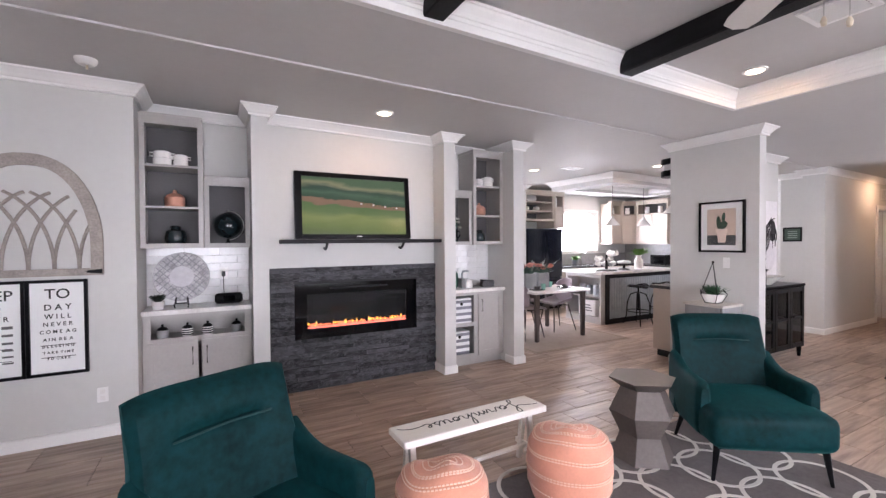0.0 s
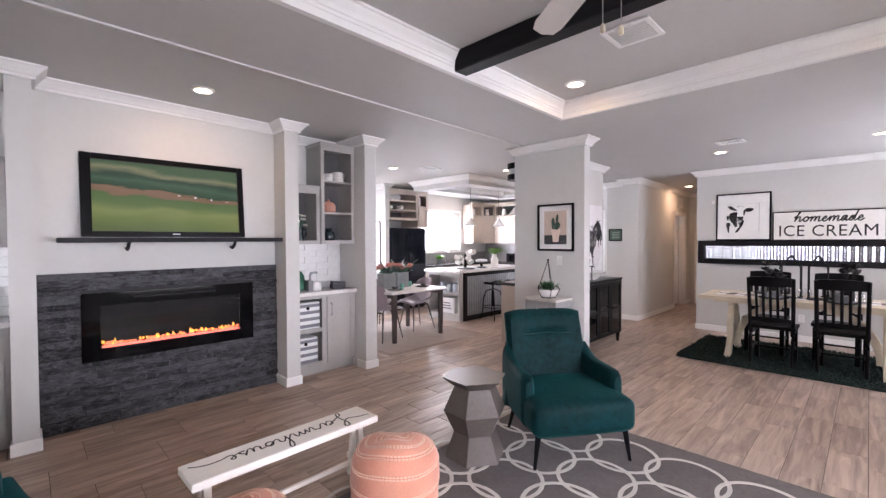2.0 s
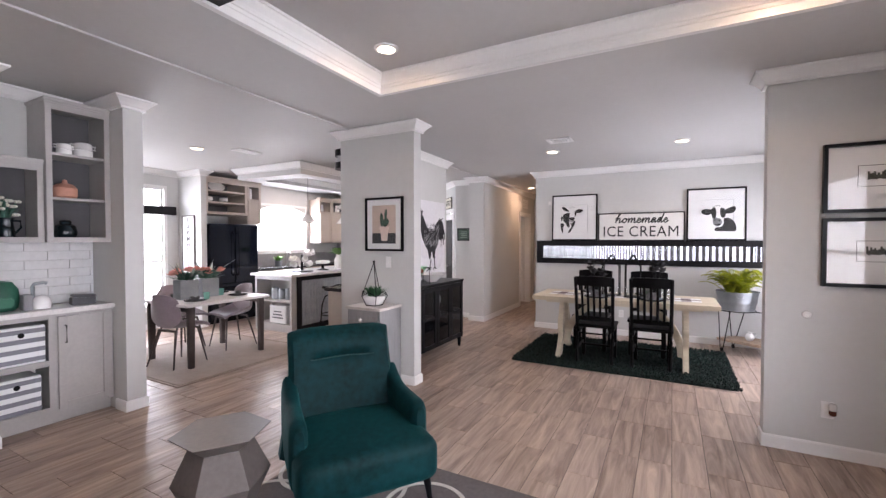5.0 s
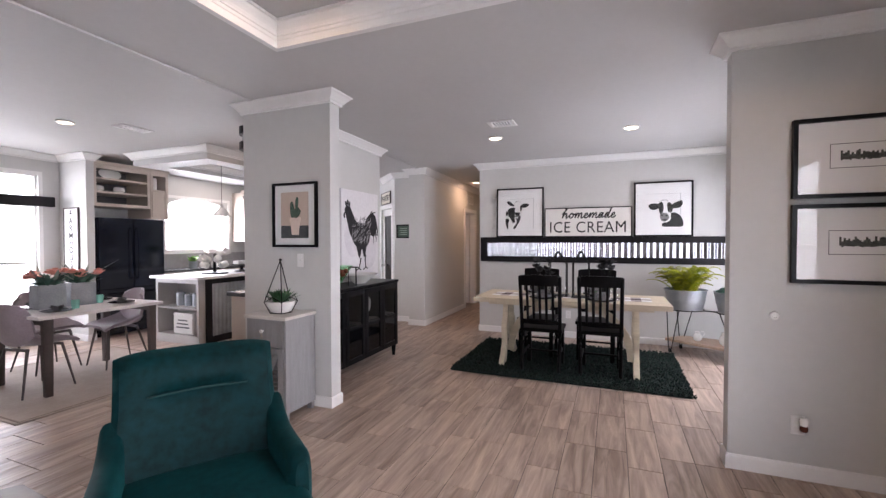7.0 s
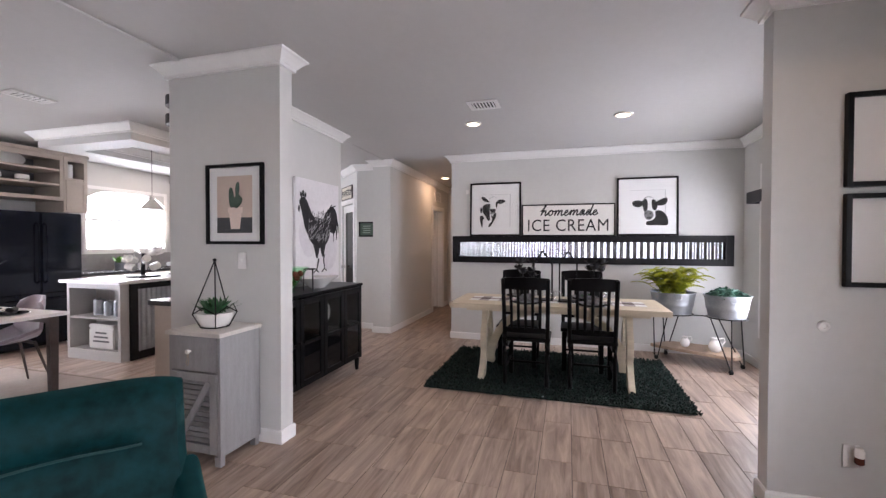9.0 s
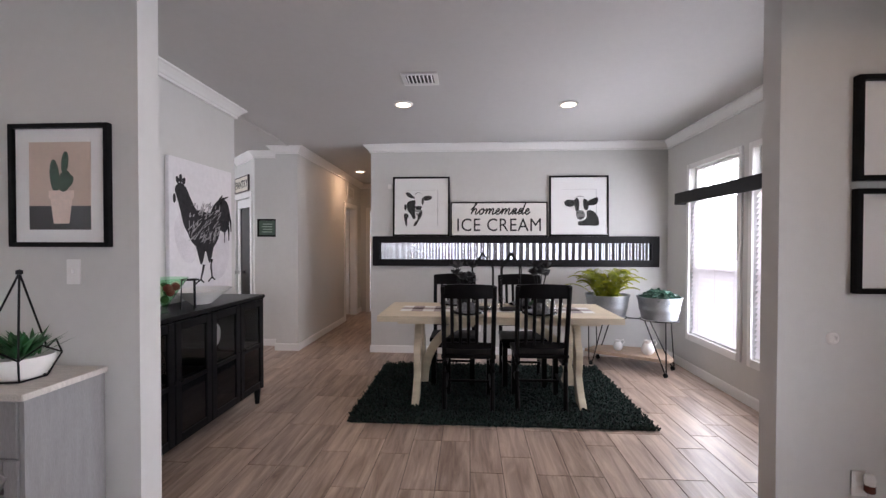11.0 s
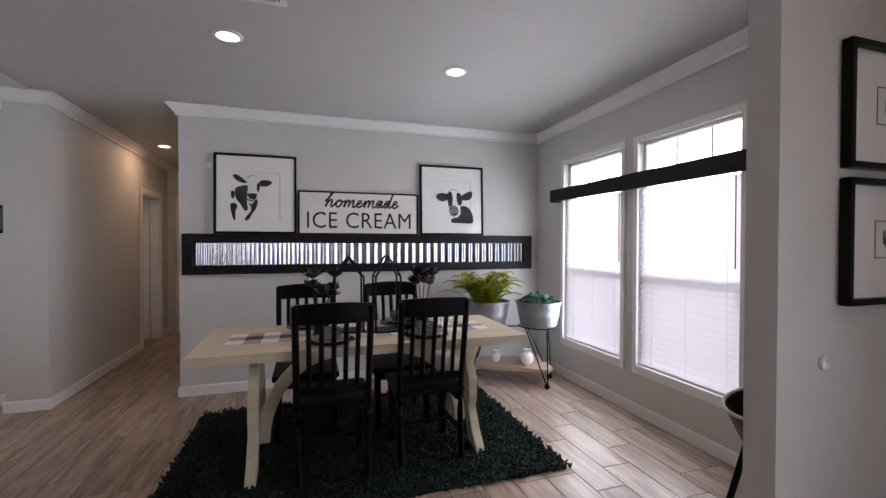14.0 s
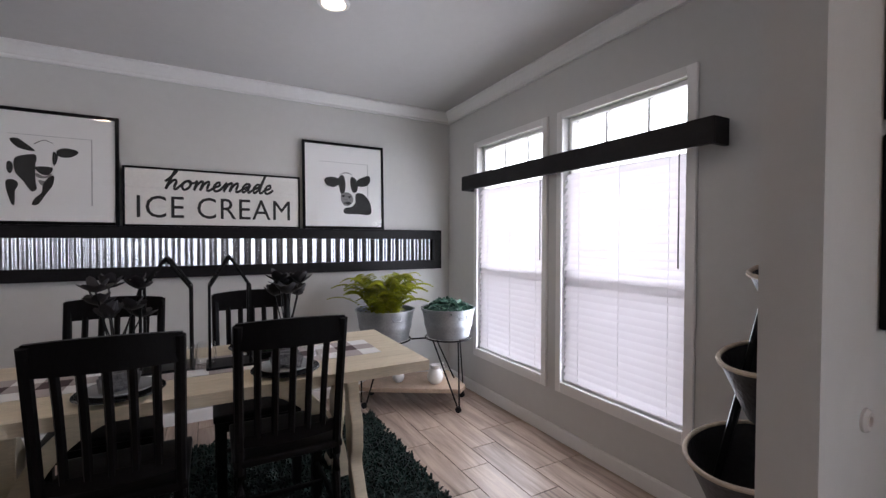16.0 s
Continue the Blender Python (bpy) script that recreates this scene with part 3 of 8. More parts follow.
# ---- windows ----


def window(name, x0, z0, x1, z1, y, inward, transom=0.0, arch=False, label="white vinyl window with bright daylight"):
    """A framed window in an opening of a wall along x. inward: +1 if the room lies towards +y."""
    w = tagged(new(name), label, "window", "", "structure")
    w.matrix_world = Matrix.Translation((0, y, 0))
    s = inward
    fr = bmesh.new()

    def bar(a0, c0, a1, c1, d0, d1):
        box(fr, a0, min(s * d0, s * d1), c0, a1, max(s * d0, s * d1), c1, 0.004)
    for a0, c0, a1, c1 in ((x0 - 0.04, z0 - 0.06, x0 + 0.012, z1 + 0.04), (x1 - 0.012, z0 - 0.06, x1 + 0.04, z1 + 0.04), (x0 + 0.012, z1 - 0.012, x1 - 0.012, z1 + 0.04), (x0 + 0.012, z0 - 0.06, x1 - 0.012, z0 + 0.012)):
        bar(a0, c0, a1, c1, 0.0, 0.018)
    for a0, c0, a1, c1 in ((x0, z0, x0 + 0.026, z1), (x1 - 0.026, z0, x1, z1), (x0 + 0.026, z1 - 0.026, x1 - 0.026, z1), (x0 + 0.026, z0, x1 - 0.026, z0 + 0.026)):
        bar(a0, c0, a1, c1, -0.12, -0.06)
    part("window_frame", fr, TRIM, w)
    fr = bmesh.new()
    if transom:
        bar(x0 + 0.026, transom - 0.03, x1 - 0.026, transom + 0.03, -0.115, -0.065)
        for k in (1, 2):
            xm = x0 + (x1 - x0) * k / 3
            bar(xm - 0.007, transom + 0.03, xm + 0.007, z1 - 0.026, -0.10, -0.08)
    zm = z0 + ((transom or z1) - z0) * (0.485 if transom else 0.5)
    bar(x0 + 0.026, zm - 0.018, x1 - 0.026, zm + 0.018, -0.115, -0.065)
    if not transom:
        xm = (x0 + x1) / 2
        bar(xm - 0.01, z0 + 0.026, xm + 0.01, zm - 0.018, -0.10, -0.08)
    part("muntin", fr, TRIM, w)
    g = part("pane", quad(x0 + 0.026, z0 + 0.026, x1 - 0.026, z1 - 0.026, -0.09 * s, s), GLASS, w)
    g.visible_shadow = False
    if transom:
        part("insect_screen", quad(x0 + 0.03, z0 + 0.03, x1 - 0.03, zm - 0.02, -0.118 * s, s), SCREEN, w, "grey insect screen over the lower sash")
    if arch:
        a = bmesh.new()
        n, xm, hw, rise = 24, (x0 + x1) / 2, (x1 - x0) / 2, 0.24
        for i in range(n):
            u0, u1 = -1 + 2 * i / n, -1 + 2 * (i + 1) / n
            h0, h1 = z1 - rise + rise * math.sqrt(max(0, 1 - u0 * u0)), z1 - rise + rise * math.sqrt(max(0, 1 - u1 * u1))
            vs = [a.verts.new((xm + u * hw, d, z)) for d in (-0.004 * s, -0.15 * s) for u, z in ((u0, h0), (u1, h1), (u1, z1 + 0.002), (u0, z1 + 0.002))]
            for q in ((0, 1, 2, 3), (4, 7, 6, 5), (0, 4, 5, 1)):
                a.faces.new([vs[k] for k in q])
        part("arched_head", a, WALL, w)
    return w


window("window_1", 7.77, 0.40, 8.64, 2.22, YS, 1, 1.90, label="tall white window with transom and closed blinds")
window("window_2", 6.72, 0.40, 7.60, 2.22, YS, 1, 1.90, label="tall white window with transom and closed blinds")
window("window_3", 7.98, 1.25, 9.34, 2.24, YN, -1, arch=True, label="arched kitchen window, bright with daylight")
window("window_4", 4.85, 0.35, 6.16, 2.38, YN, -1, 1.95, label="tall breakfast area window, bright with daylight")
# window_5 is unseen and assumed, added to let daylight in
window("window_5", -0.5, 0.5, 1.3, 2.2, YS, 1, label="wide living room window, out of view")
window("window_6", 2.4, 0.5, 4.2, 2.2, YS, 1, label="wide living room window, out of view")


def blind(x0, x1, z0, z1, y):
    t = thing("window_blind", Matrix.Translation(((x0 + x1) / 2, y, 0)), "closed white slatted blind filling the lower window", "window blind", "dining room blinds")
    hw = (x1 - x0) / 2
    part("headrail", B(-hw, -0.02, z1, hw, 0.02, z1 + 0.035, bev=0.003), TRIM, t)
    part("bottom_rail", B(-hw, -0.014, z0, hw, 0.014, z0 + 0.022, bev=0.003), TRIM, t)
    n = int((z1 - z0 - 0.03) / 0.046)
    me = None
    for i in range(n):
        z = z0 + 0.05 + i * (z1 - z0 - 0.05) / n
        if me is None:
            sb = bmesh.new()
            rows = [[sb.verts.new((sx * hw, yy, zz)) for yy, zz in ((-0.015, 0.0265), (-0.004, 0.010), (0.006, -0.009), (0.014, -0.0265))] for sx in (-1, 1)]
            for k in range(3):
                sb.faces.new((rows[0][k], rows[1][k], rows[1][k + 1], rows[0][k + 1]))
            g = bmesh.ops.solidify(sb, geom=sb.faces[:], thickness=0.0022)
            ob = part("slat", sb, BLIND, t)
            me = ob.data
        else:
            ob = new("slat", me)
            ob.parent = t
        ob.location = (0, 0, z)
    cords = bmesh.new()
    for cx in (-hw * 0.72, 0, hw * 0.72):
        tube([(cx, 0.008, z0 + 0.02), (cx, 0.008, z1)], 0.0013, 5, cords)
    part("cord", cords, TRIM, t)
    part("tilt_wand", tube([(-hw * 0.86, 0.02, z1 - 0.62), (-hw * 0.86, 0.022, z1)], 0.004, 6), GREYCLOTH, t)


for x0, x1 in ((7.775, 8.635), (6.725, 7.595)):
    blind(x0, x1, 0.405, 1.86, YS - 0.035)
val = thing("window_valance", Matrix.Translation((7.61, YS, 1.822)), "black wooden box valance across both dining windows", "valance")
part("board", B(-1.08, 0.12, 0, 1.08, 0.142, 0.124, bev=0.003), CHARCOAL, val)
part("top_board", B(-1.08, 0.02, 0.106, 1.08, 0.12, 0.124), CHARCOAL, val)
for sx in (-1.08, 1.06):
    part("end_board", B(sx, 0.02, 0, sx + 0.02, 0.12, 0.106), CHARCOAL, val)
kv = thing("window_valance", Matrix.Translation((5.5, YN, 1.92)), "black wooden box valance over the breakfast window", "valance")
part("board", B(-0.78, -0.152, 0, 0.78, -0.13, 0.14, bev=0.003), CHARCOAL, kv)
part("end_board", B(0.758, -0.13, 0, 0.78, -0.02, 0.14), CHARCOAL, kv)
part("end_board", B(-0.78, -0.13, 0, -0.758, -0.02, 0.14), CHARCOAL, kv)

# ---- doors ----


def casing(m, w, h, parent):
    b = bmesh.new()
    box(b, -0.075, -0.018, 0, 0, 0.0, h + 0.075, 0.004)
    box(b, w, -0.018, 0, w + 0.075, 0.0, h + 0.075, 0.004)
    box(b, 0, -0.018, h, w, 0.0, h + 0.075, 0.004)
    part("casing", b, TRIM, parent)


def panel_door(name, m, w, h, label, glass=False):
    d = tagged(new(name), label, "door", "", "structure")
    d.matrix_world = m
    casing(m, w, h, d)
    b = bmesh.new()
    st = 0.11
    for x0, z0, x1, z1 in ((0.01, 0.01, st, h - 0.01), (w - st, 0.01, w - 0.01, h - 0.01), (st, 0.01, w - st, 0.22), (st, h - 0.13, w - st, h - 0.01)) + (() if glass else ((st, 0.95, w - st, 1.08), (w / 2 - 0.05, 0.22, w / 2 + 0.05, 0.95), (w / 2 - 0.05, 1.08, w / 2 + 0.05, h - 0.13))):
        box(b, x0, 0.02, z0, x1, 0.058, z1, 0.003)
    leaf = part("leaf", b, TRIM, d)
    if glass:
        # black pane put in for the unlit gap of the ajar pantry door
        part("pane", B(st, 0.035, 0.22, w - st, 0.041, h - 0.13), DARKGLASS, leaf)
    else:
        pb = bmesh.new()
        for x0, x1 in ((st, w / 2 - 0.05), (w / 2 + 0.05, w - st)):
            box(pb, x0, 0.03, 0.22, x1, 0.05, 0.95, 0.004)
            box(pb, x0, 0.03, 1.08, x1, 0.05, h - 0.13, 0.004)
        part("panel", pb, TRIM, leaf)
    part("door_handle", lathe([(0.0, 0.0), (0.028, 0.001), (0.028, 0.008), (0.011, 0.012), (0.011, 0.03), (0.024, 0.036), (0.028, 0.05), (0.02, 0.062), (0, 0.066)], 16, Matrix.Translation((0.07, 0.02, 0.95)) @ pose(0, 0, 0, 90)), CHROME, d)
    return d


panel_door("door_1", DIAG @ pose(0.86, 0, 0, 0, 0, 180), 0.70, 2.03, "white pantry door with a black pane for its dark opening", True)
panel_door("door_2", pose(XE, 3.10, 0, 0, 0, -90), 0.70, 2.03, "closed white panel door at the hallway's end")
d3 = tagged(new("door_3"), "white cased doorway in the hallway, door ajar", "door", "", "structure")
d3.matrix_world = Matrix.Translation((11.24, 3.29, 0))
casing(None, 0.69, 2.04, d3)
jb = bmesh.new()
box(jb, 0, 0, 0, 0.015, 0.11, 2.04)
box(jb, 0.675, 0, 0, 0.69, 0.11, 2.04)
box(jb, 0.015, 0, 2.025, 0.675, 0.11, 2.04)
part("jamb", jb, TRIM, d3)
part("leaf", box(bmesh.new(), 0.63, 0.115, 0.01, 0.668, 0.76, 2.02, 0.003), TRIM, d3)

# ---- floor ----
fl = setting("floor", B(XW, YS, -0.06, 13.0, YN, -0.004), GROUT, "wood-look plank tile floor, warm greige brown", "floor")


# ---- fireplace wall ----
fp = thing("fireplace", Matrix.Translation((2.095, 4.735, 0)), "grey stacked-stone fireplace with a black electric insert", "fireplace")
SURX, FX, FZ0, FZ1 = 0.925, 0.67, 0.53, 1.09
core = bmesh.new()
for x0, z0, x1, z1 in ((-SURX, 0, -FX, 1.26), (FX, 0, SURX, 1.26), (-FX, 0, FX, FZ0), (-FX, FZ1, FX, 1.26)):
    box(core, x0, 0.016, z0, x1, 0.025, z1)
part("backing", core, mat("dark_mortar", (0.03, 0.03, 0.032), 0.9), fp)
ins = part("insert_frame", bmesh.new(), BLACK, fp, "black glass electric fire frame")
ib = bmesh.new()
cx = 0.55
for x0, z0, x1, z1 in ((-FX, FZ0, -cx, FZ1), (cx, FZ0, FX, FZ1), (-cx, FZ0, cx, 0.63), (-cx, 0.985, cx, FZ1)):
    box(ib, x0, -0.02, z0, x1, 0.02, z1, 0.003)
ib.to_mesh(ins.data)
ins.data.materials.clear()
ins.data.materials.append(DARKGLASS)
part("firebox", box(box(box(bmesh.new(), -cx, 0.02, 0.62, cx, 0.024, 0.99), -cx, -0.012, 0.985, cx, 0.02, 0.99), -cx, -0.012, 0.626, cx, 0.02, 0.632), mat("firebox_black", (0.006, 0.006, 0.007), 0.5, spec=0.1), fp)
part("vent_slot", B(-0.32, -0.0225, 1.03, 0.32, -0.0205, 1.05), mat("slot_grey", (0.010, 0.010, 0.011), 0.5, spec=0.1), fp)
rnd = random.Random(4)
em = [glow("ember_orange", (1.0, 0.24, 0.10), 1.0), glow("flame_amber", (1.0, 0.46, 0.07), 1.3), glow("ember_pink", (1.0, 0.20, 0.14), 1.1)]
part("ember_bed", B(-0.54, -0.006, 0.632, 0.54, 0.016, 0.65, bev=0.004), em[2], fp, "glowing coral ember bed")
for k in range(2):
    fb = bmesh.new()
    for i in range(110 if k == 0 else 34):
        x, h = rnd.uniform(-0.53, 0.53), rnd.uniform(0.012, 0.03) if k == 0 else rnd.uniform(0.015, 0.05)
        w = rnd.uniform(0.006, 0.016)
        lathe([(0, 0), (w, h * 0.3), (w * 0.7, h * 0.6), (0, h)], 5, Matrix.Translation((x, 0.004, 0.648 + rnd.uniform(0, 0.022 if k else 0.012))) @ pose(0, 0, 0, 0, rnd.uniform(-30, 30), 0), fb)
    part("flame" if k else "ember", fb, em[0] if k == 0 else em[1], fp)
part("pane", quad(-cx, 0.63, cx, 0.985, -0.0155), PICGLASS, fp)

man = thing("mantel_shelf", Matrix.Translation((2.155, 4.762, 1.505)), "black wooden mantel shelf below the television", "mantel shelf")
part("board", B(-0.865, -0.20, 0, 0.865, -0.001, 0.04, bev=0.004), CHARCOAL, man)
for bxp in (-0.42, 0.42):
    part("bracket", tube([(bxp, -0.001, -0.05), (bxp, -0.05, -0.06), (bxp, -0.09, -0.04), (bxp, -0.13, -0.004)], 0.014, 8), IRON, man)

TVM = bpy.data.materials.new("landscape_picture")
TVM.use_nodes = True
tn = TVM.node_tree
tp = tn.nodes["Principled BSDF"]
tc, sep, nz, ma, cr = (tn.nodes.new(k) for k in ("ShaderNodeTexCoord", "ShaderNodeSeparateXYZ", "ShaderNodeTexNoise", "ShaderNodeMath", "ShaderNodeValToRGB"))
mpg = tn.nodes.new("ShaderNodeMapping")
mpg.inputs["Scale"].default_value = (1.6, 1, 5)
tn.links.new(tc.outputs["Object"], mpg.inputs[0])
tn.links.new(tc.outputs["Object"], sep.inputs[0])
nz.inputs["Scale"].default_value, nz.inputs["Detail"].default_value, nz.inputs["Distortion"].default_value = 1.3, 3, 0.6
tn.links.new(mpg.outputs[0], nz.inputs["Vector"])
ma.operation = "MULTIPLY_ADD"
ma.inputs[1].default_value = 0.24
tn.links.new(nz.outputs["Fac"], ma.inputs[0])
ht = tn.nodes.new("ShaderNodeMath")
ht.operation = "MULTIPLY_ADD"
ht.inputs[1].default_value, ht.inputs[2].default_value = 1.72, -0.12
tn.links.new(sep.outputs[2], ht.inputs[0])
tilt = tn.nodes.new("ShaderNodeMath")
tilt.operation = "MULTIPLY_ADD"
tilt.inputs[1].default_value = 0.10
tn.links.new(sep.outputs[0], tilt.inputs[0])
tn.links.new(ht.outputs[0], tilt.inputs[2])
tn.links.new(tilt.outputs[0], ma.inputs[2])
stops = [(0.0, (0.13, 0.18, 0.07)), (0.2, (0.20, 0.27, 0.08)), (0.38, (0.30, 0.36, 0.12)), (0.47, (0.16, 0.24, 0.09)), (0.58, (0.13, 0.22, 0.08)), (0.60, (0.30, 0.19, 0.12)), (0.66, (0.34, 0.21, 0.13)), (0.68, (0.05, 0.10, 0.06)), (0.80, (0.09, 0.17, 0.10)), (0.88, (0.045, 0.09, 0.06)), (0.94, (0.30, 0.31, 0.17)), (1.0, (0.10, 0.17, 0.09))]
while len(cr.color_ramp.elements) < len(stops):
    cr.color_ramp.elements.new(0.5)
for e, (p, c) in zip(cr.color_ramp.elements, stops):
    e.position, e.color = p, (*c, 1)
tn.links.new(ma.outputs[0], cr.inputs[0])
tp.inputs["Base Color"].default_value = (0.01, 0.01, 0.01, 1)
tp.inputs["Roughness"].default_value = 0.12
tn.links.new(cr.outputs[0], tp.inputs["Emission Color"])
tp.inputs["Emission Strength"].default_value = 0.62
tv = thing("television", Matrix.Translation((2.06, 4.70, 1.553)) @ pose(0, 0, 0, -5, 0, 0), "flat black-framed television leaning, showing green fields", "television")
tb = bmesh.new()
for x0, z0, x1, z1 in ((-0.625, 0, -0.555, 0.69), (0.572, 0, 0.625, 0.69), (-0.555, 0, 0.572, 0.045), (-0.555, 0.64, 0.572, 0.69)):
    box(tb, x0, -0.02, z0, x1, 0.025, z1, 0.004)
part("bezel", tb, BLACK, tv)
part("screen", B(-0.556, -0.008, 0.044, 0.573, 0.0, 0.641), TVM, tv, "green farmland picture on the screen")
part("back_shell", B(-0.6, 0.025, 0.02, 0.6, 0.04, 0.67, bev=0.004), BLACK, tv)
rnd = random.Random(15)
for k in range(14):
    part("painted_house", B(0.02 + k * 0.034, -0.0092, 0.375 - k * 0.0035 + rnd.uniform(-0.004, 0.006), 0.02 + k * 0.034 + rnd.uniform(0.008, 0.022), -0.0082, 0.382 - k * 0.0035 + rnd.uniform(0.002, 0.010)), WHITE if k % 4 == 1 else LEAF, tv)
part("badge", B(0.0, -0.0215, 0.017, 0.06, -0.0195, 0.028), CHROME, tv)


def pull(parent, x, y, z0, z1):
    b = tube([(x, y, z0), (x, y - 0.025, z0), (x, y - 0.025, z1), (x, y, z1)], 0.0045, 8)
    return part("handle", b, IRON, parent, "slim dark bar handle")


def shaker(parent, x0, z0, x1, z1, y, handle):
    b = bmesh.new()
    s = 0.055
    for a0, c0, a1, c1 in ((x0, z0, x0 + s, z1), (x1 - s, z0, x1, z1), (x0 + s, z0, x1 - s, z0 + s), (x0 + s, z1 - s, x1 - s, z1)):
        box(b, a0, y - 0.02, c0, a1, y, c1, 0.0025)
    box(b, x0 + s, y - 0.010, z0 + s, x1 - s, y - 0.002, z1 - s)
    d = part("door", b, CAB, parent)
    if handle:
        pull(d, handle[0], y - 0.02, handle[1], handle[2])
    return d


def open_case(parent, x0, z0, x1, z1, yf, yb, shelves=(), crown=True):
    """An open-fronted shelf box with a face frame."""
    f = bmesh.new()
    s = 0.04
    for nm, *bx in (("side_panel", x0, yf + 0.02, z0, x0 + 0.018, yb, z1), ("side_panel", x1 - 0.018, yf + 0.02, z0, x1, yb, z1),
                    ("bottom_panel", x0 + 0.018, yf + 0.02, z0, x1 - 0.018, yb, z0 + 0.018), ("top_panel", x0 + 0.018, yf + 0.02, z1 - 0.018, x1 - 0.018, yb, z1)):
        part(nm, B(*bx), CAB, parent)
    # back darkened by colour to look shaded
    part("back_panel", B(x0 + 0.018, yb - 0.012, z0 + 0.018, x1 - 0.018, yb - 0.004, z1 - 0.018), CAB_SHADE, parent, "inside back, darkened for shade")
    for a0, c0, a1, c1 in ((x0, z0, x0 + s, z1), (x1 - s, z0, x1, z1), (x0 + s, z0, x1 - s, z0 + s), (x0 + s, z1 - s - 0.02, x1 - s, z1)):
        box(f, a0, yf, c0, a1, yf + 0.02, c1, 0.002)
    if crown:
        box(f, x0 - (0.015 if crown == 1 else 0), yf - 0.02, z1, x1, yb, z1 + 0.03, 0.006)
        box(f, x0 - (0.008 if crown == 1 else 0), yf - 0.01, z1 - 0.015, x1, yf, z1, 0.003)
    part("face_frame", f, CAB, parent)
    for z in shelves:
        part("shelf", B(x0 + 0.018, yf + 0.012, z - 0.01, x1 - 0.018, yb - 0.012, z + 0.01, bev=0.002), CAB, parent)


def base_carcass(parent, x0, x1, yf, yb, top):
    for nm, *bx in (("kick_board", x0, yf + 0.06, 0, x1, yb, 0.10), ("bottom_panel", x0, yf + 0.02, 0.10, x1, yb, 0.12), ("side_panel", x0, yf + 0.02, 0.12, x0 + 0.018, yb, top),
                    ("side_panel", x1 - 0.018, yf + 0.02, 0.12, x1, yb, top), ("back_panel", x0 + 0.018, yb - 0.015, 0.12, x1 - 0.018, yb, top)):
        part(nm, B(*bx), CAB, parent)


YF, YB = 4.645, 4.992
left_base = thing("base_cabinet", Matrix.Identity(4), "greige base cabinet with open cubby above two doors", "cabinet", "built-in cabinets")
base_carcass(left_base, 0.175, 1.025, YF, YB, 0.90)
part("shelf", B(0.193, YF + 0.02, 0.665, 1.007, YB - 0.015, 0.68), CAB, left_base)
f = bmesh.new()
for a0, c0, a1, c1 in ((0.175, 0.10, 0.235, 0.90), (0.965, 0.10, 1.025, 0.90), (0.235, 0.865, 0.965, 0.90), (0.235, 0.64, 0.965, 0.69), (0.235, 0.10, 0.965, 0.14)):
    box(f, a0, YF, c0, a1, YF + 0.02, c1, 0.002)
part("face_frame", f, CAB, left_base)
shaker(left_base, 0.205, 0.12, 0.585, 0.655, YF, (0.545, 0.45, 0.60))
shaker(left_base, 0.615, 0.12, 0.995, 0.655, YF, (0.655, 0.45, 0.60))
right_base = thing("base_cabinet", Matrix.Identity(4), "greige base cabinet with two open cubbies and one door", "cabinet", "built-in cabinets")
base_carcass(right_base, 3.17, 3.94, YF, YB, 0.90)
part("shelf", B(3.188, YF + 0.02, 0.50, 3.52, YB - 0.015, 0.518), CAB, right_base)
part("divider", B(3.52, YF + 0.02, 0.12, 3.535, YB - 0.015, 0.90), CAB, right_base)
f = bmesh.new()
for a0, c0, a1, c1 in ((3.17, 0.10, 3.205, 0.90), (3.50, 0.10, 3.58, 0.90), (3.205, 0.86, 3.50, 0.90), (3.205, 0.485, 3.50, 0.53), (3.205, 0.10, 3.50, 0.15), (3.90, 0.10, 3.94, 0.90), (3.58, 0.87, 3.90, 0.90)):
    box(f, a0, YF, c0, a1, YF + 0.02, c1, 0.002)
part("face_frame", f, CAB, right_base)
shaker(right_base, 3.555, 0.12, 3.915, 0.875, YF, (3.60, 0.66, 0.80))
for x0, x1 in ((0.172, 1.028), (3.168, 3.942)):
    solo("worktop", B(x0, 4.60, 0.90, x1, 4.996, 0.94, bev=0.006), MARBLE, "pale marbled worktop on the built-in cabinet", "worktop", "built-in worktops")


def upper(x0, x1, z1, shelves, label, crown=1):
    t = thing("wall_cabinet", Matrix.Identity(4), label, "cabinet", "built-in cabinets")
    open_case(t, x0, 1.475, x1, z1, YF if z1 > 2.3 else YF + 0.03, YB, shelves, crown)
    return t


upper(0.175, 0.645, 2.60, (1.83, 2.19), "tall open greige wall cabinet with two shelves", 2)
upper(0.65, 1.025, 2.10, (), "short open greige wall cabinet", 2)
upper(3.17, 3.50, 2.10, (), "short open greige wall cabinet", 2)
upper(3.505, 3.94, 2.60, (1.83, 2.19), "tall open greige wall cabinet with two shelves", 1)


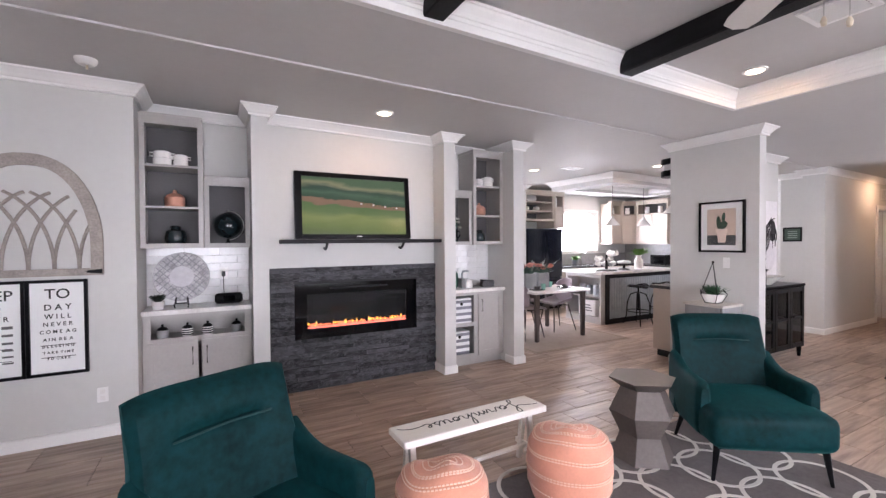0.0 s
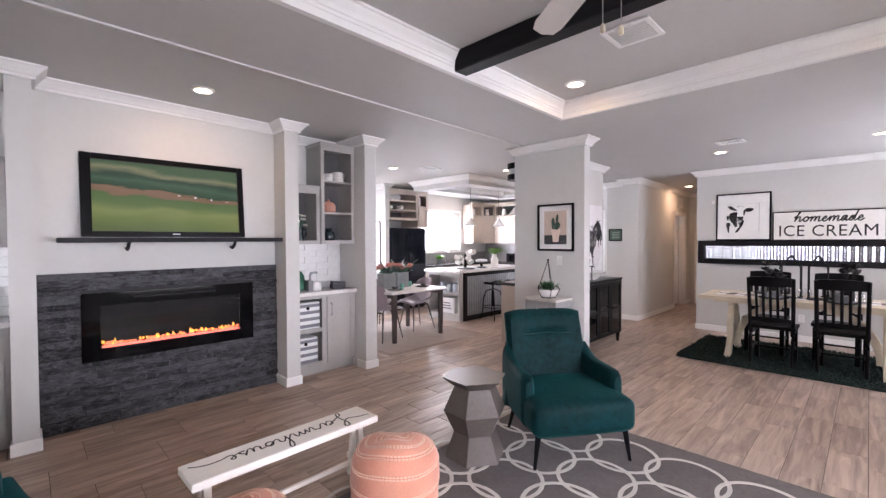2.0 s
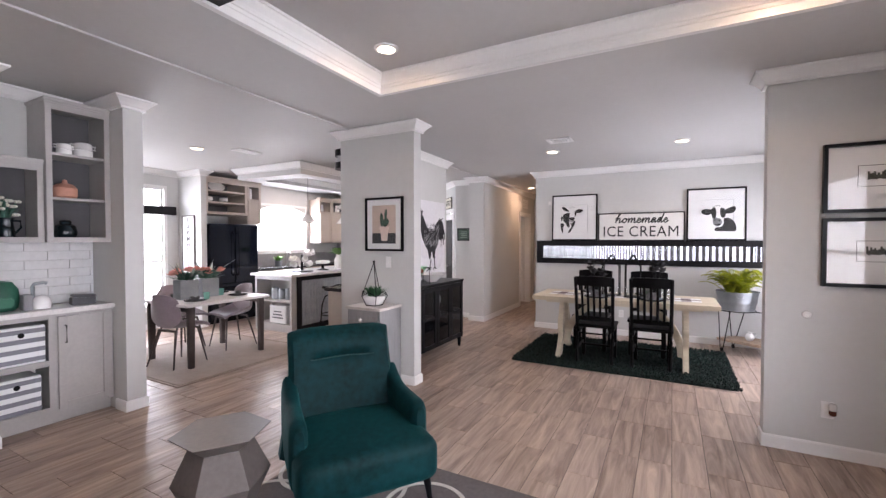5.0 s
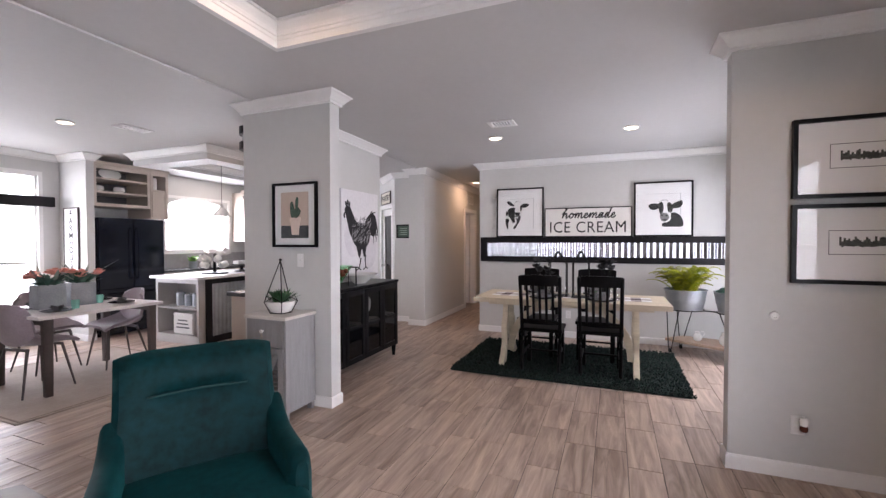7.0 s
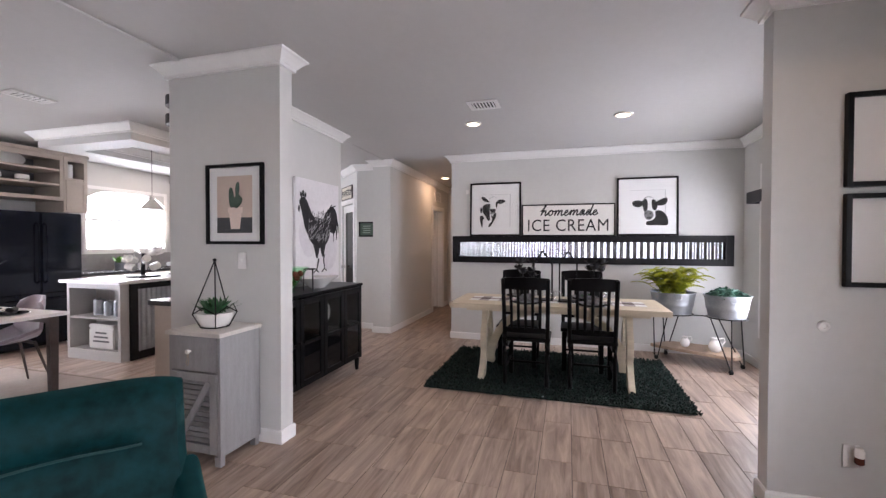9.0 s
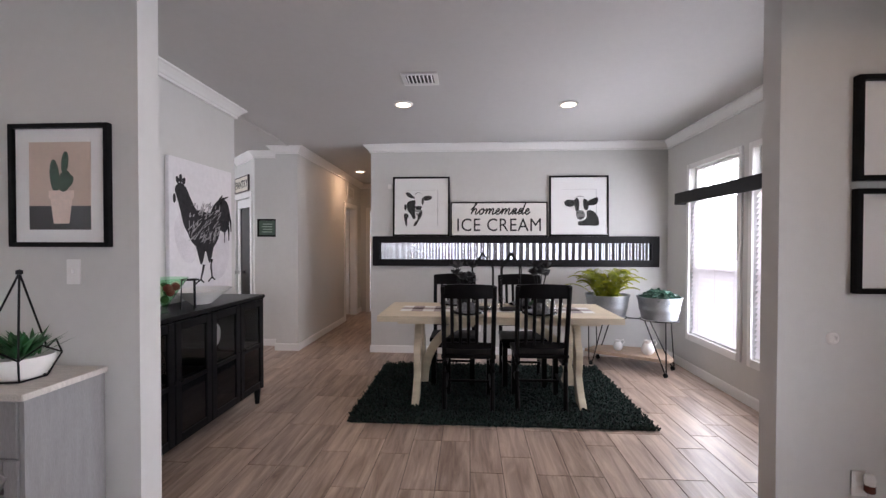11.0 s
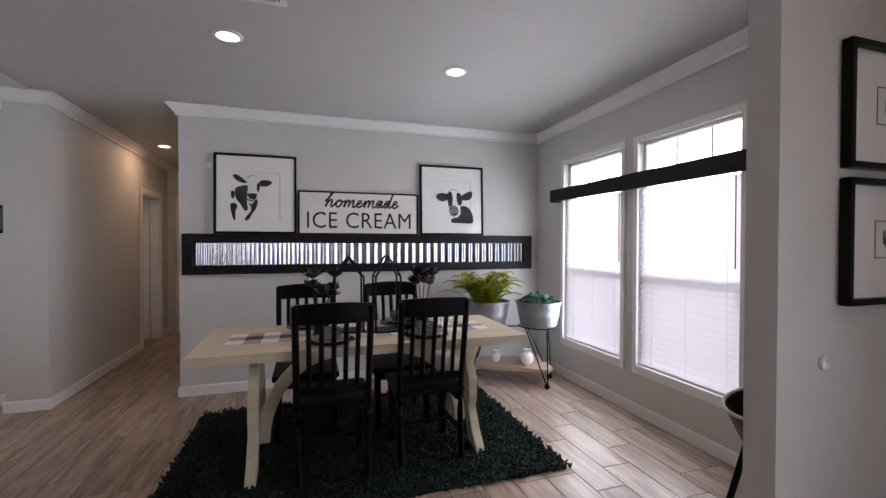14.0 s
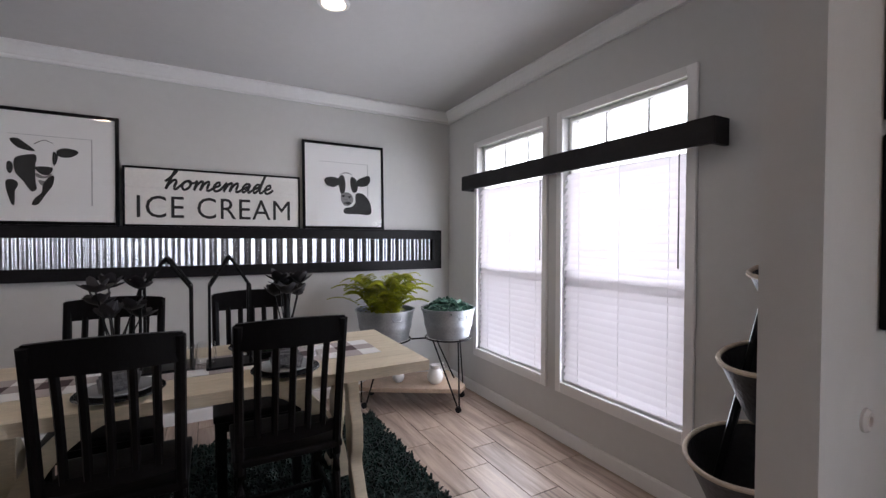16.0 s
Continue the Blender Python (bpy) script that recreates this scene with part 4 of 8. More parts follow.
def tureen(x, y, z, s=1.0):
    t = thing("soup_tureen", pose(x, y, z), "white stacked tureen with side handles, on a shelf", "tureen", "white tureens")
    part("bowl", lathe([(0.045 * s, 0), (0.06 * s, 0.01 * s), (0.062 * s, 0.055 * s), (0.055 * s, 0.06 * s), (0, 0.06 * s)], 20), WHITE, t)
    part("lid", lathe([(0.058 * s, 0.06 * s), (0.06 * s, 0.075 * s), (0.055 * s, 0.11 * s), (0.04 * s, 0.118 * s), (0, 0.12 * s)], 20), WHITE, t)
    for sx in (-1, 1):
        part("handle", tube([(sx * 0.055 * s, 0, 0.10 * s), (sx * 0.08 * s, 0, 0.10 * s), (sx * 0.08 * s, 0, 0.075 * s), (sx * 0.055 * s, 0, 0.075 * s)], 0.008 * s, 8), WHITE, t)


def jar(x, y, z, material, s=1.0, label="dark glazed round jar on a shelf", name="jar"):
    t = thing(name, pose(x, y, z), label, "jar")
    part("body", lathe([(0.05 * s, 0), (0.065 * s, 0.02 * s), (0.072 * s, 0.06 * s), (0.06 * s, 0.11 * s), (0.035 * s, 0.125 * s), (0, 0.125 * s)], 24), material, t)
    part("neck", lathe([(0.033 * s, 0.124 * s), (0.038 * s, 0.14 * s), (0.03 * s, 0.15 * s), (0, 0.15 * s)], 20), material, t)


def peach_jar(x, y, z, s=1.0):
    t = thing("lidded_jar", pose(x, y, z), "terracotta peach lidded jar on a shelf", "jar", "terracotta jars")
    part("body", lathe([(0.055 * s, 0), (0.066 * s, 0.015 * s), (0.066 * s, 0.07 * s), (0.056 * s, 0.08 * s), (0, 0.08 * s)], 24), TERRA, t)
    part("lid", lathe([(0.06 * s, 0.08 * s), (0.045 * s, 0.095 * s), (0.015 * s, 0.105 * s), (0.012 * s, 0.125 * s), (0, 0.13 * s)], 20), TERRA, t)


NAVY = mat("dark_glaze", (0.01, 0.018, 0.022), 0.15, var=0.2)
yc = 4.78
tureen(0.33, yc, 2.20, 1.15)
tureen(0.47, yc, 2.20, 0.95)
peach_jar(0.42, yc, 1.84, 1.2)
jar(0.42, yc, 1.493, NAVY, 1.2)
tureen(3.67, yc, 2.20, 0.85)
tureen(3.80, yc, 2.20, 1.1)
peach_jar(3.67, yc, 1.84, 1.25)
jar(3.67, yc, 1.493, NAVY, 1.1)
gl = thing("globe", pose(0.84, 4.80, 1.493) @ Matrix.Scale(1.22, 4), "black desk globe on a small stand", "globe")
part("ball", lathe([(0.10 * math.sin(math.pi * i / 16), 0.155 - 0.10 * math.cos(math.pi * i / 16)) for i in range(17)], 28), NAVY, gl)
part("base", lathe([(0.06, 0), (0.055, 0.012), (0.015, 0.02), (0.01, 0.05), (0, 0.05)], 20), IRON, gl)
part("meridian", tube([(0.112 * math.cos(a), 0, 0.155 + 0.112 * math.sin(a)) for a in (radians(-90 + 9 * k) for k in range(21))], 0.004, 6), CHROME, gl)
pt = thing("display_plate", pose(0.46, 4.79, 0.99, 78, 0, 0), "round patterned grey and white plate propped upright", "plate")
part("rim", lathe([(0.0, 0.0), (0.22, 0.004), (0.225, 0.012), (0.22, 0.016), (0.10, 0.008), (0, 0.008)], 40, Matrix.Translation((0, 0.225, 0))), mat("plate_glaze", (0.46, 0.45, 0.47), 0.25, var=0.5, scale=14), pt)
# paler, unpatterned centre: glare on the plate is put into its colour
part("well", lathe([(0, 0.0085), (0.095, 0.0105), (0.0951, 0.0125), (0, 0.0105)], 32, Matrix.Translation((0, 0.225, 0))), mat("plate_well_glare", (0.60, 0.59, 0.62), 0.10, var=0.12, scale=20), pt)
gr = bmesh.new()
for k in range(9):
    for sgn in (-1, 1):
        o = -0.16 + 0.04 * k
        hl = math.sqrt(max(0, 0.212 ** 2 - o * o))
        hb = math.sqrt(max(0, 0.098 ** 2 - o * o))
        for a, c in ((-hl, -hb), (hb, hl)):
            if c - a > 0.01:
                box(gr, a, o - 0.003, 0.014, c, o + 0.003, 0.017, 0, 2, Matrix.Translation((0, 0.225, 0)) @ pose(0, 0, 0, 0, 0, 45 * sgn))
part("pattern", gr, mat("plate_grey", (0.22, 0.21, 0.24), 0.35), pt)
pst = thing("plate_stand", pose(0.46, 4.78, 0.94), "small black easel plate stand", "plate stand")
for sx in (-1, 1):
    part("leg", tube([(sx * 0.05, -0.06, 0.0), (sx * 0.055, -0.075, 0.03), (sx * 0.05, -0.03, 0.035), (sx * 0.035, 0.06, 0.15)], 0.008, 8), IRON, pst)
part("crossbar", tube([(-0.05, -0.02, 0.036), (0.05, -0.02, 0.036)], 0.006, 8), IRON, pst)
sp = thing("speaker", pose(0.84, 4.80, 0.94), "black capsule-shaped radio speaker on the worktop", "speaker")
part("shell", lathe([(0, -0.12), (0.03, -0.118), (0.05, -0.10), (0.052, 0), (0.05, 0.10), (0.03, 0.118), (0, 0.12)], 24, Matrix.Translation((0, 0, 0.053)) @ pose(0, 0, 0, 0, 90, 0)), BLACK, sp)
part("panel", B(-0.05, -0.056, 0.03, 0.05, -0.046, 0.08, bev=0.006), DARKGLASS, sp)


def pot_plant(name, x, y, z, r, h, potm, leafm, label, seed, n=40):
    t = thing(name, pose(x, y, z), label, "potted plant")
    part("pot", lathe([(r * 0.8, 0), (r, h), (r * 0.9, h), (r * 0.88, h * 0.9), (0, h * 0.9)], 20), potm, t)
    part("leaves", blades(n, seed, (0, 0, h * 0.9), r * 0.5, r * 1.5, h * 0.5, h * 1.2, r * 0.2), leafm, t)


pot_plant("potted_plant", 0.285, 4.72, 0.94, 0.05, 0.07, WHITE, mat("near_black_leaf", (0.012, 0.022, 0.014), 0.6, var=0.3), "small dark plant in a white pot", 3, 70)
for k, (x, striped) in enumerate(((0.31, 0), (0.50, 1), (0.66, 1), (0.90, 0))):
    t = thing("canister", pose(x, 4.76, 0.68), "small lidded grey canister with black knob" if not striped else "small striped canister with a black lid", "canister", "cubby canisters")
    part("body", lathe([(0.04, 0), (0.045, 0.01), (0.045, 0.065), (0.04, 0.07), (0, 0.07)], 20), mat("canister_grey", (0.30, 0.30, 0.30), 0.4) if not striped else WHITE, t)
    if striped:
        for zz in (0.015, 0.035, 0.055):
            part("stripe", lathe([(0.0445, zz - 0.005), (0.0462, zz - 0.004), (0.0462, zz + 0.004), (0.0445, zz + 0.005)], 20), BLACK, t)
    part("lid", lathe([(0.046, 0.07), (0.03, 0.09), (0.008, 0.10), (0.012, 0.115), (0, 0.122)], 20), BLACK, t)
# right niche
pv = thing("pitcher", pose(3.31, 4.80, 1.493), "black pitcher holding white flowers and leaves", "pitcher")
part("body", lathe([(0.05, 0), (0.056, 0.02), (0.05, 0.09), (0.044, 0.14), (0.05, 0.17), (0.044, 0.17), (0.04, 0.14), (0, 0.13)], 24), NAVY, pv)
part("handle", tube([(0.045, 0, 0.15), (0.085, 0, 0.15), (0.09, 0, 0.10), (0.052, 0, 0.05)], 0.008, 8), NAVY, pv)
part("stems", blades(26, 8, (0, 0, 0.15), 0.02, 0.14, 0.10, 0.24, 0.012), SAGE, pv)
fw = bmesh.new()
rnd = random.Random(6)
for k in range(16):
    a, r, h = rnd.uniform(0, 6.28), rnd.uniform(0.02, 0.12), rnd.uniform(0.19, 0.33)
    for q in range(5):
        bmesh.ops.create_icosphere(fw, subdivisions=1, radius=0.013, matrix=Matrix.Translation((r * math.cos(a) + 0.013 * math.cos(q * 1.26), r * math.sin(a) * 0.7 + 0.013 * math.sin(q * 1.26), h)))
part("flowers", fw, mat("cream_petal", (0.62, 0.60, 0.52), 0.7), pv)
bs = thing("green_backpack", pose(3.28, 4.84, 0.94), "deep green rounded cloth pouch on the worktop", "pouch")
part("body", lathe([(0.08, 0), (0.105, 0.02), (0.115, 0.09), (0.105, 0.17), (0.07, 0.225), (0, 0.24)], 24, Matrix.Diagonal((1, 0.6, 1, 1))), mat("bottle_green", (0.012, 0.10, 0.06), 0.5, var=0.15), bs)
part("pocket", B(-0.06, -0.085, 0.03, 0.06, -0.06, 0.11, bev=0.012), mat("green_flap", (0.02, 0.14, 0.08), 0.5), bs)
hs = thing("house_ornament", pose(3.46, 4.78, 0.94), "small grey and white house-shaped ornament", "ornament")
part("block", B(-0.075, -0.05, 0, -0.02, 0.05, 0.12, bev=0.004), GREYWOOD, hs)
part("dome", lathe([(0.06, 0), (0.06, 0.05), (0.05, 0.08), (0.03, 0.10), (0, 0.11)], 20, Matrix.Translation((0.045, 0, 0))), WHITE, hs)
fc = thing("faucet_ornament", pose(3.52, 4.90, 0.94), "grey bent pipe ornament behind the small house", "ornament")
part("pipe", tube([(-0.03, 0, 0), (-0.03, 0, 0.17), (-0.02, 0, 0.19), (0.04, 0, 0.20), (0.06, 0, 0.19)], 0.014, 10), GALV, fc)
bx = thing("trinket_box", pose(3.77, 4.76, 0.94, 0, 0, -8), "small charcoal box with a slanted open lid", "box")
part("body", B(-0.08, -0.05, 0, 0.08, 0.05, 0.065, bev=0.006), mat("charcoal_box", (0.04, 0.04, 0.045), 0.5, var=0.2), bx)
part("lid", B(-0.08, -0.05, 0.066, 0.08, 0.05, 0.085, bev=0.006, m=pose(0, 0, 0, 0, 4, 0)), mat("charcoal_lid", (0.03, 0.03, 0.035), 0.5), bx)
for z, sx in ((0.52, 0), (0.122, -0.03)):
    t = thing("storage_box", pose(3.35 + sx, 4.82, z), "grey and white striped fabric box in the cubby", "storage box", "striped boxes")
    part("body", B(-0.145, -0.13, 0, 0.145, 0.13, 0.30, bev=0.004), PAPER, t)
    for k in range(4):
        part("stripe", B(-0.1475, -0.1325, 0.02 + k * 0.075, 0.1475, 0.1325, 0.055 + k * 0.075, bev=0.001), STRIPE, t)
    part("grommet", lathe([(0.008, -0.134), (0.02, -0.134), (0.02, -0.137), (0.008, -0.137)], 16, Matrix.Translation((0, 0, 0.235)) @ pose(0, 0, 0, -90) @ Matrix.Diagonal((1, 1, 1, 1))), BLACK, t)


def outlet(m, label="white wall outlet plate", switch=False, name="wall_outlet"):
    t = thing(name, m, label, "switch" if switch else "outlet")
    part("plate", B(-0.036, -0.006, -0.058, 0.036, 0, 0.058, bev=0.003), TRIM, t)
    if switch:
        part("toggle", B(-0.005, -0.018, -0.01, 0.005, -0.006, 0.012, bev=0.002), TRIM, t)
    else:
        for z in (-0.025, 0.025):
            part("socket", B(-0.016, -0.0075, z - 0.016, 0.016, -0.006, z + 0.016, bev=0.001), WHITE, t)
    return t


outlet(pose(0.80, 4.985, 1.22), "white outlet with a black plug, above the worktop")
pg = thing("plug_adapter", pose(0.80, 4.98, 1.19), "small black plug with thin cable in the outlet", "plug")
part("body", B(-0.016, -0.04, 0, 0.016, -0.002, 0.05, bev=0.004), BLACK, pg)
part("cable", tube([(0, -0.02, 0.001), (0, -0.03, -0.10), (0.004, -0.04, -0.20), (0.01, -0.06, -0.245)], 0.003, 6), BLACK, pg)
outlet(pose(-0.06, 4.46, 0.335))
outlet(pose(5.69, 2.906, 1.26, 0, 0, -90), "white light switch on the wall post", True, "light_switch")
outlet(pose(9.16, 0.97, 0.34, 0, 0, -90))
outlet(pose(5.835, -0.665, 0.325, 0, 0, -90), "white outlet low on the wall stub")
fr_ = thing("air_freshener", pose(5.827, -0.685, 0.325, 0, 0, -90), "plug-in air freshener with amber oil", "air freshener")
part("cap", lathe([(0.02, 0.0), (0.022, 0.03), (0.015, 0.045), (0, 0.048)], 16, Matrix.Translation((0, -0.025, 0.01))), WHITE, fr_)
part("bottle", lathe([(0.016, -0.035), (0.02, -0.03), (0.02, 0.0), (0, 0.001)], 16, Matrix.Translation((0, -0.025, 0.01))), mat("amber_oil", (0.10, 0.03, 0.02), 0.2), fr_)
ds = thing("door_bumper", pose(5.835, -0.545, 0.972, 90, 0, -90), "round white wall bumper", "door bumper")
part("ring", lathe([(0.0, 0), (0.028, 0), (0.028, 0.006), (0.022, 0.012), (0.013, 0.012), (0.011, 0.006), (0, 0.006)], 24), WHITE, ds)
th = thing("thermostat", pose(9.16, 2.085, 2.105, 0, 0, -90), "small white sensor box beside the picture", "sensor")
part("case", B(-0.025, -0.022, -0.03, 0.025, 0, 0.03, bev=0.005), WHITE, th)

# arch and eye-chart prints on the left wall
ar = thing("arch_decor", pose(-0.47, 4.455, 1.28), "weathered grey wooden gothic arch with crossed tracery", "wall decor")
HW, RISE = 0.435, 0.90


def arch_at(u, hw, rise):
    """Half of a pointed arch: u from 0 at the spring to 1 at the apex."""
    a = u * math.pi / 2
    return hw * math.cos(a) ** 0.85, 0.30 * rise + 0.70 * rise * math.sin(a) ** 1.1 if u > 0 else 0.30 * rise


for sx in (-1, 1):
    ab = bmesh.new()
    prev = None
    pts = [(HW, 0.0, HW - 0.075)] + [(arch_at(i / 14, HW, RISE)[0], arch_at(i / 14, HW, RISE)[1], 0) for i in range(15)]
    inn = [(HW - 0.075, 0.05)] + [(max(0.0, arch_at(i / 14, HW - 0.075, RISE - 0.085)[0]), arch_at(i / 14, HW - 0.075, RISE - 0.085)[1]) for i in range(15)]
    for (ox, oz, _), (ix, iz) in zip(pts, inn):
        row = [ab.verts.new((sx * x, y, z)) for x, z in ((ox, oz), (ix, iz)) for y in (-0.03, 0.0)]
        if prev:
            for q in ((0, 1), (1, 3), (3, 2), (2, 0)):
                ab.faces.new((prev[q[0]], prev[q[1]], row[q[1]], row[q[0]]))
        prev = row
    bmesh.ops.recalc_face_normals(ab, faces=ab.faces)
    part("rim", ab, DRIFT, ar)
part("bottom_rail", B(-HW, -0.03, -0.004, HW, -0.002, 0.05, bev=0.003), DRIFT, ar)
for k in (-2, -1, 0, 1, 2):
    for sgn in (-1, 1):
        x0 = k * 0.145
        pts = []
        for i in range(13):
            a = i / 12 * 1.25
            x, z = x0 + sgn * 0.40 * (1 - math.cos(a)), 0.05 + 0.60 * math.sin(a)
            if abs(x) > HW - 0.05 or z > 0.78 - abs(x) * abs(x) * 2.6:
                break
            pts.append((x, -0.016, z))
        if len(pts) > 2:
            part("tracery", tube(pts, 0.0125, 6), DRIFT, ar)
part("hinge", prism([(0.0, -0.012), (0.07, -0.018), (0.07, 0.018), (0.0, 0.012), (-0.02, 0.008), (-0.03, 0), (-0.02, -0.008)], 0.004, pose(HW - 0.075, -0.030, 0.025, 90, 0, 0)), IRON, ar)
for px, lines in ((-0.313, ("TO", "D A Y", "W I L L", "N E V E R", "C O M E  A G", "A I N  B E  A", "B L E S S I N G", "T A K E  T I M E", "T O  C A R E")), (-0.672, ("KEEP", "U P", "Y O U R", "", "", "", "", "", ""))):
    t = thing("framed_print", pose(px, 4.455, 0.535), "black-framed eye-chart style word print", "picture frame", "word prints")
    fb = bmesh.new()
    for x0, z0, x1, z1 in ((-0.178, 0, -0.156, 0.715), (0.156, 0, 0.178, 0.715), (-0.156, 0, 0.156, 0.022), (-0.156, 0.693, 0.156, 0.715)):
        box(fb, x0, -0.028, z0, x1, 0, z1, 0.002)
    part("frame", fb, BLACK, t)
    part("paper", B(-0.157, -0.012, 0.02, 0.157, -0.004, 0.695), PAPER, t)
    z = 0.575
    for i, (ln, sz) in enumerate(zip(lines, (0.105, 0.062, 0.050, 0.042, 0.036, 0.032, 0.030, 0.026, 0.024))):
        if ln:
            letters("writing", ln, sz, INK, t, Matrix.Translation((0, -0.0135, z)) @ FACE_S, fat=0.0006)
        else:
            part("writing_bars", box(box(bmesh.new(), -0.10, -0.0135, z, 0.02, -0.0125, z + sz * 0.5), 0.05, -0.0135, z, 0.11, -0.0125, z + sz * 0.5), GREYCLOTH, t)
        z -= (0.085, 0.064, 0.056, 0.054, 0.056, 0.05, 0.046, 0.046, 0.03)[i]
    for zz in (0.135, 0.225):
        part("rule", B(-0.10, -0.0135, zz, 0.10, -0.0125, zz + 0.004), INK, t)

# ---- living room furniture ----


def cushion(bm, x0, y0, z0, x1, y1, z1, r=0.05, puff=0.012, m=None):
    """A soft block: rounded and slightly swollen."""
    b = bmesh.new()
    bmesh.ops.create_cube(b, size=1)
    bmesh.ops.subdivide_edges(b, edges=b.edges[:], cuts=11, use_grid_fill=True)
    for v in b.verts:
        v.co = [math.copysign(0.5 * (1 - (1 - min(1, abs(a) * 2)) ** 2), a) for a in v.co]
    c = Vector(((x0 + x1) / 2, (y0 + y1) / 2, (z0 + z1) / 2))
    hs = Vector(((x1 - x0) / 2, (y1 - y0) / 2, (z1 - z0) / 2))
    for v in b.verts:
        p = Vector((v.co.x * 2 * hs.x, v.co.y * 2 * hs.y, v.co.z * 2 * hs.z))
        q = Vector([max(-h + r, min(h - r, a)) if h > r else 0 for a, h in zip(p, hs)])
        d = p - q
        if d.length > 1e-6:
            d = d.normalized() * min(r, max(abs(d.x), abs(d.y), abs(d.z)))
        u = (1 - (p.x / hs.x) ** 2) * (1 - (p.y / hs.y) ** 2) if abs(p.z) > hs.z * 0.99 else 0
        v.co = c + q + d + Vector((0, 0, math.copysign(puff * u, p.z)))
    merge(bm, b, m)
    return bm


def armchair(m, label):
    t = thing("armchair", m, label, "armchair", "green armchairs")
    part("seat", cushion(bmesh.new(), -0.352, -0.395, 0.205, 0.352, 0.24, 0.425, 0.062, 0.022), VELVET, t)
    part("seat_base", B(-0.340, -0.380, 0.200, 0.340, 0.23, 0.30, bev=0.035, seg=4), VELVET, t)
    # raked back, wider at its foot, with a shallow tuck under the head roll
    b = bmesh.new()
    nx, nz = 25, 24
    grid = {}
    for side in (0, 1):
        for i in range(nx):
            for k in range(nz):
                u, w = -1 + 2 * i / (nx - 1), k / (nz - 1)
                half = 0.308 + 0.068 * max(0.0, (0.72 - w) / 0.72) ** 1.5
                z = 0.24 + 0.665 * w - 0.026 * (abs(u) ** 5) * w
                y = 0.20 + 0.15 * w
                th = 0.115 - 0.035 * w
                edge = min(1.0, (1 - abs(u)) / 0.14, (1 - w) / 0.09 + 0.0)
                rnd_ = math.sqrt(max(0.0, 1 - (1 - edge) ** 2))
                fy = -th / 2 * rnd_ if side == 0 else th / 2 * rnd_
                if side == 0:
                    tuck = math.exp(-((w - 0.74) / 0.022) ** 2) * max(0, 1 - (abs(u) / 0.62) ** 6)
                    roll = math.exp(-((w - 0.86) / 0.10) ** 2)
                    fy += 0.020 * tuck - 0.018 * roll * (1 - abs(u) ** 3) - 0.004 * (1 - u * u) * math.exp(-((w - 0.45) / 0.25) ** 2) - 0.075 * abs(u) ** 2.5 * (1 - w) - 0.022 * abs(u) ** 3 * w
                grid[side, i, k] = b.verts.new((u * half, y + fy, z))
    for side in (0, 1):
        for i in range(nx - 1):
            for k in range(nz - 1):
                b.faces.new([grid[side, a, c] for a, c in ((i, k), (i + 1, k), (i + 1, k + 1), (i, k + 1))])
    for i in range(nx - 1):
        for k in (0, nz - 1):
            b.faces.new((grid[0, i, k], grid[0, i + 1, k], grid[1, i + 1, k], grid[1, i, k]))
    for k in range(nz - 1):
        for i in (0, nx - 1):
            b.faces.new((grid[0, i, k], grid[0, i, k + 1], grid[1, i, k + 1], grid[1, i, k]))
    bmesh.ops.recalc_face_normals(b, faces=b.faces)
    part("backrest", b, VELVET, t)
    for sx in (-1, 1):
        b = bmesh.new()
        prev = None
        n = 18
        for i in range(n):
            u = (i / (n - 1)) ** 1.4
            y = -0.215 + 0.47 * u
            front = max(0, 1 - u / 0.14) ** 2
            top = 0.552 + 0.015 * u - 0.035 * front + 0.085 * (max(0, u - 0.55) / 0.45) ** 2
            low = 0.215
            hx = 0.047 * math.sqrt(max(0.3, 1 - max(0, 1 - u / 0.08) ** 2))
            xo = sx * (0.318 - 0.012 * u)
            ring = []
            for a in range(24):
                ca, sa = math.cos(2 * math.pi * a / 24), math.sin(2 * math.pi * a / 24)
                hz = (top - low) / 2
                ring.append(b.verts.new((xo + math.copysign(abs(ca) ** 0.6, ca) * hx, y, (top + low) / 2 + math.copysign(abs(sa) ** 0.4, sa) * hz)))
            if prev:
                for a in range(24):
                    b.faces.new((prev[a], prev[(a + 1) % 24], ring[(a + 1) % 24], ring[a]))
            else:
                b.faces.new(ring)
            prev = ring
        b.faces.new(prev[::-1])
        bmesh.ops.recalc_face_normals(b, faces=b.faces)
        part("arm", b, VELVET, t)
    part("seam", tube([(-0.19 + 0.38 * i / 10, 0.232 + 0.0 * i, 0.735 - 0.004 * math.cos(i / 10 * 6.28)) for i in range(11)], 0.004, 6), STITCH, t)
    for x, y, fx, fy in ((-0.30, -0.32, -0.03, -0.015), (0.30, -0.32, 0.03, -0.015), (-0.26, 0.22, -0.03, 0.07), (0.26, 0.22, 0.03, 0.07)):
        part("leg", tube([(x, y, 0.215), (x + fx, y + fy, 0.0)], 0.021, 12, None, 0.011), BLACK, t, "tapered black wooden leg")
    return t


RUGZ = 0.012
armchair(pose(3.92, 1.884, RUGZ, 0, 0, -35) @ Matrix.Scale(1.03, 4), "emerald green velvet armchair with black tapered legs, on the rug")
armchair(pose(0.875, 2.00, 0, 0, 0, 27) @ Matrix.Scale(1.06, 4), "emerald green velvet armchair with black tapered legs")

be = thing("bench", pose(2.155, 2.555, 0, 0, 0, 1.5), "chipped white wooden bench with black script lettering", "bench")
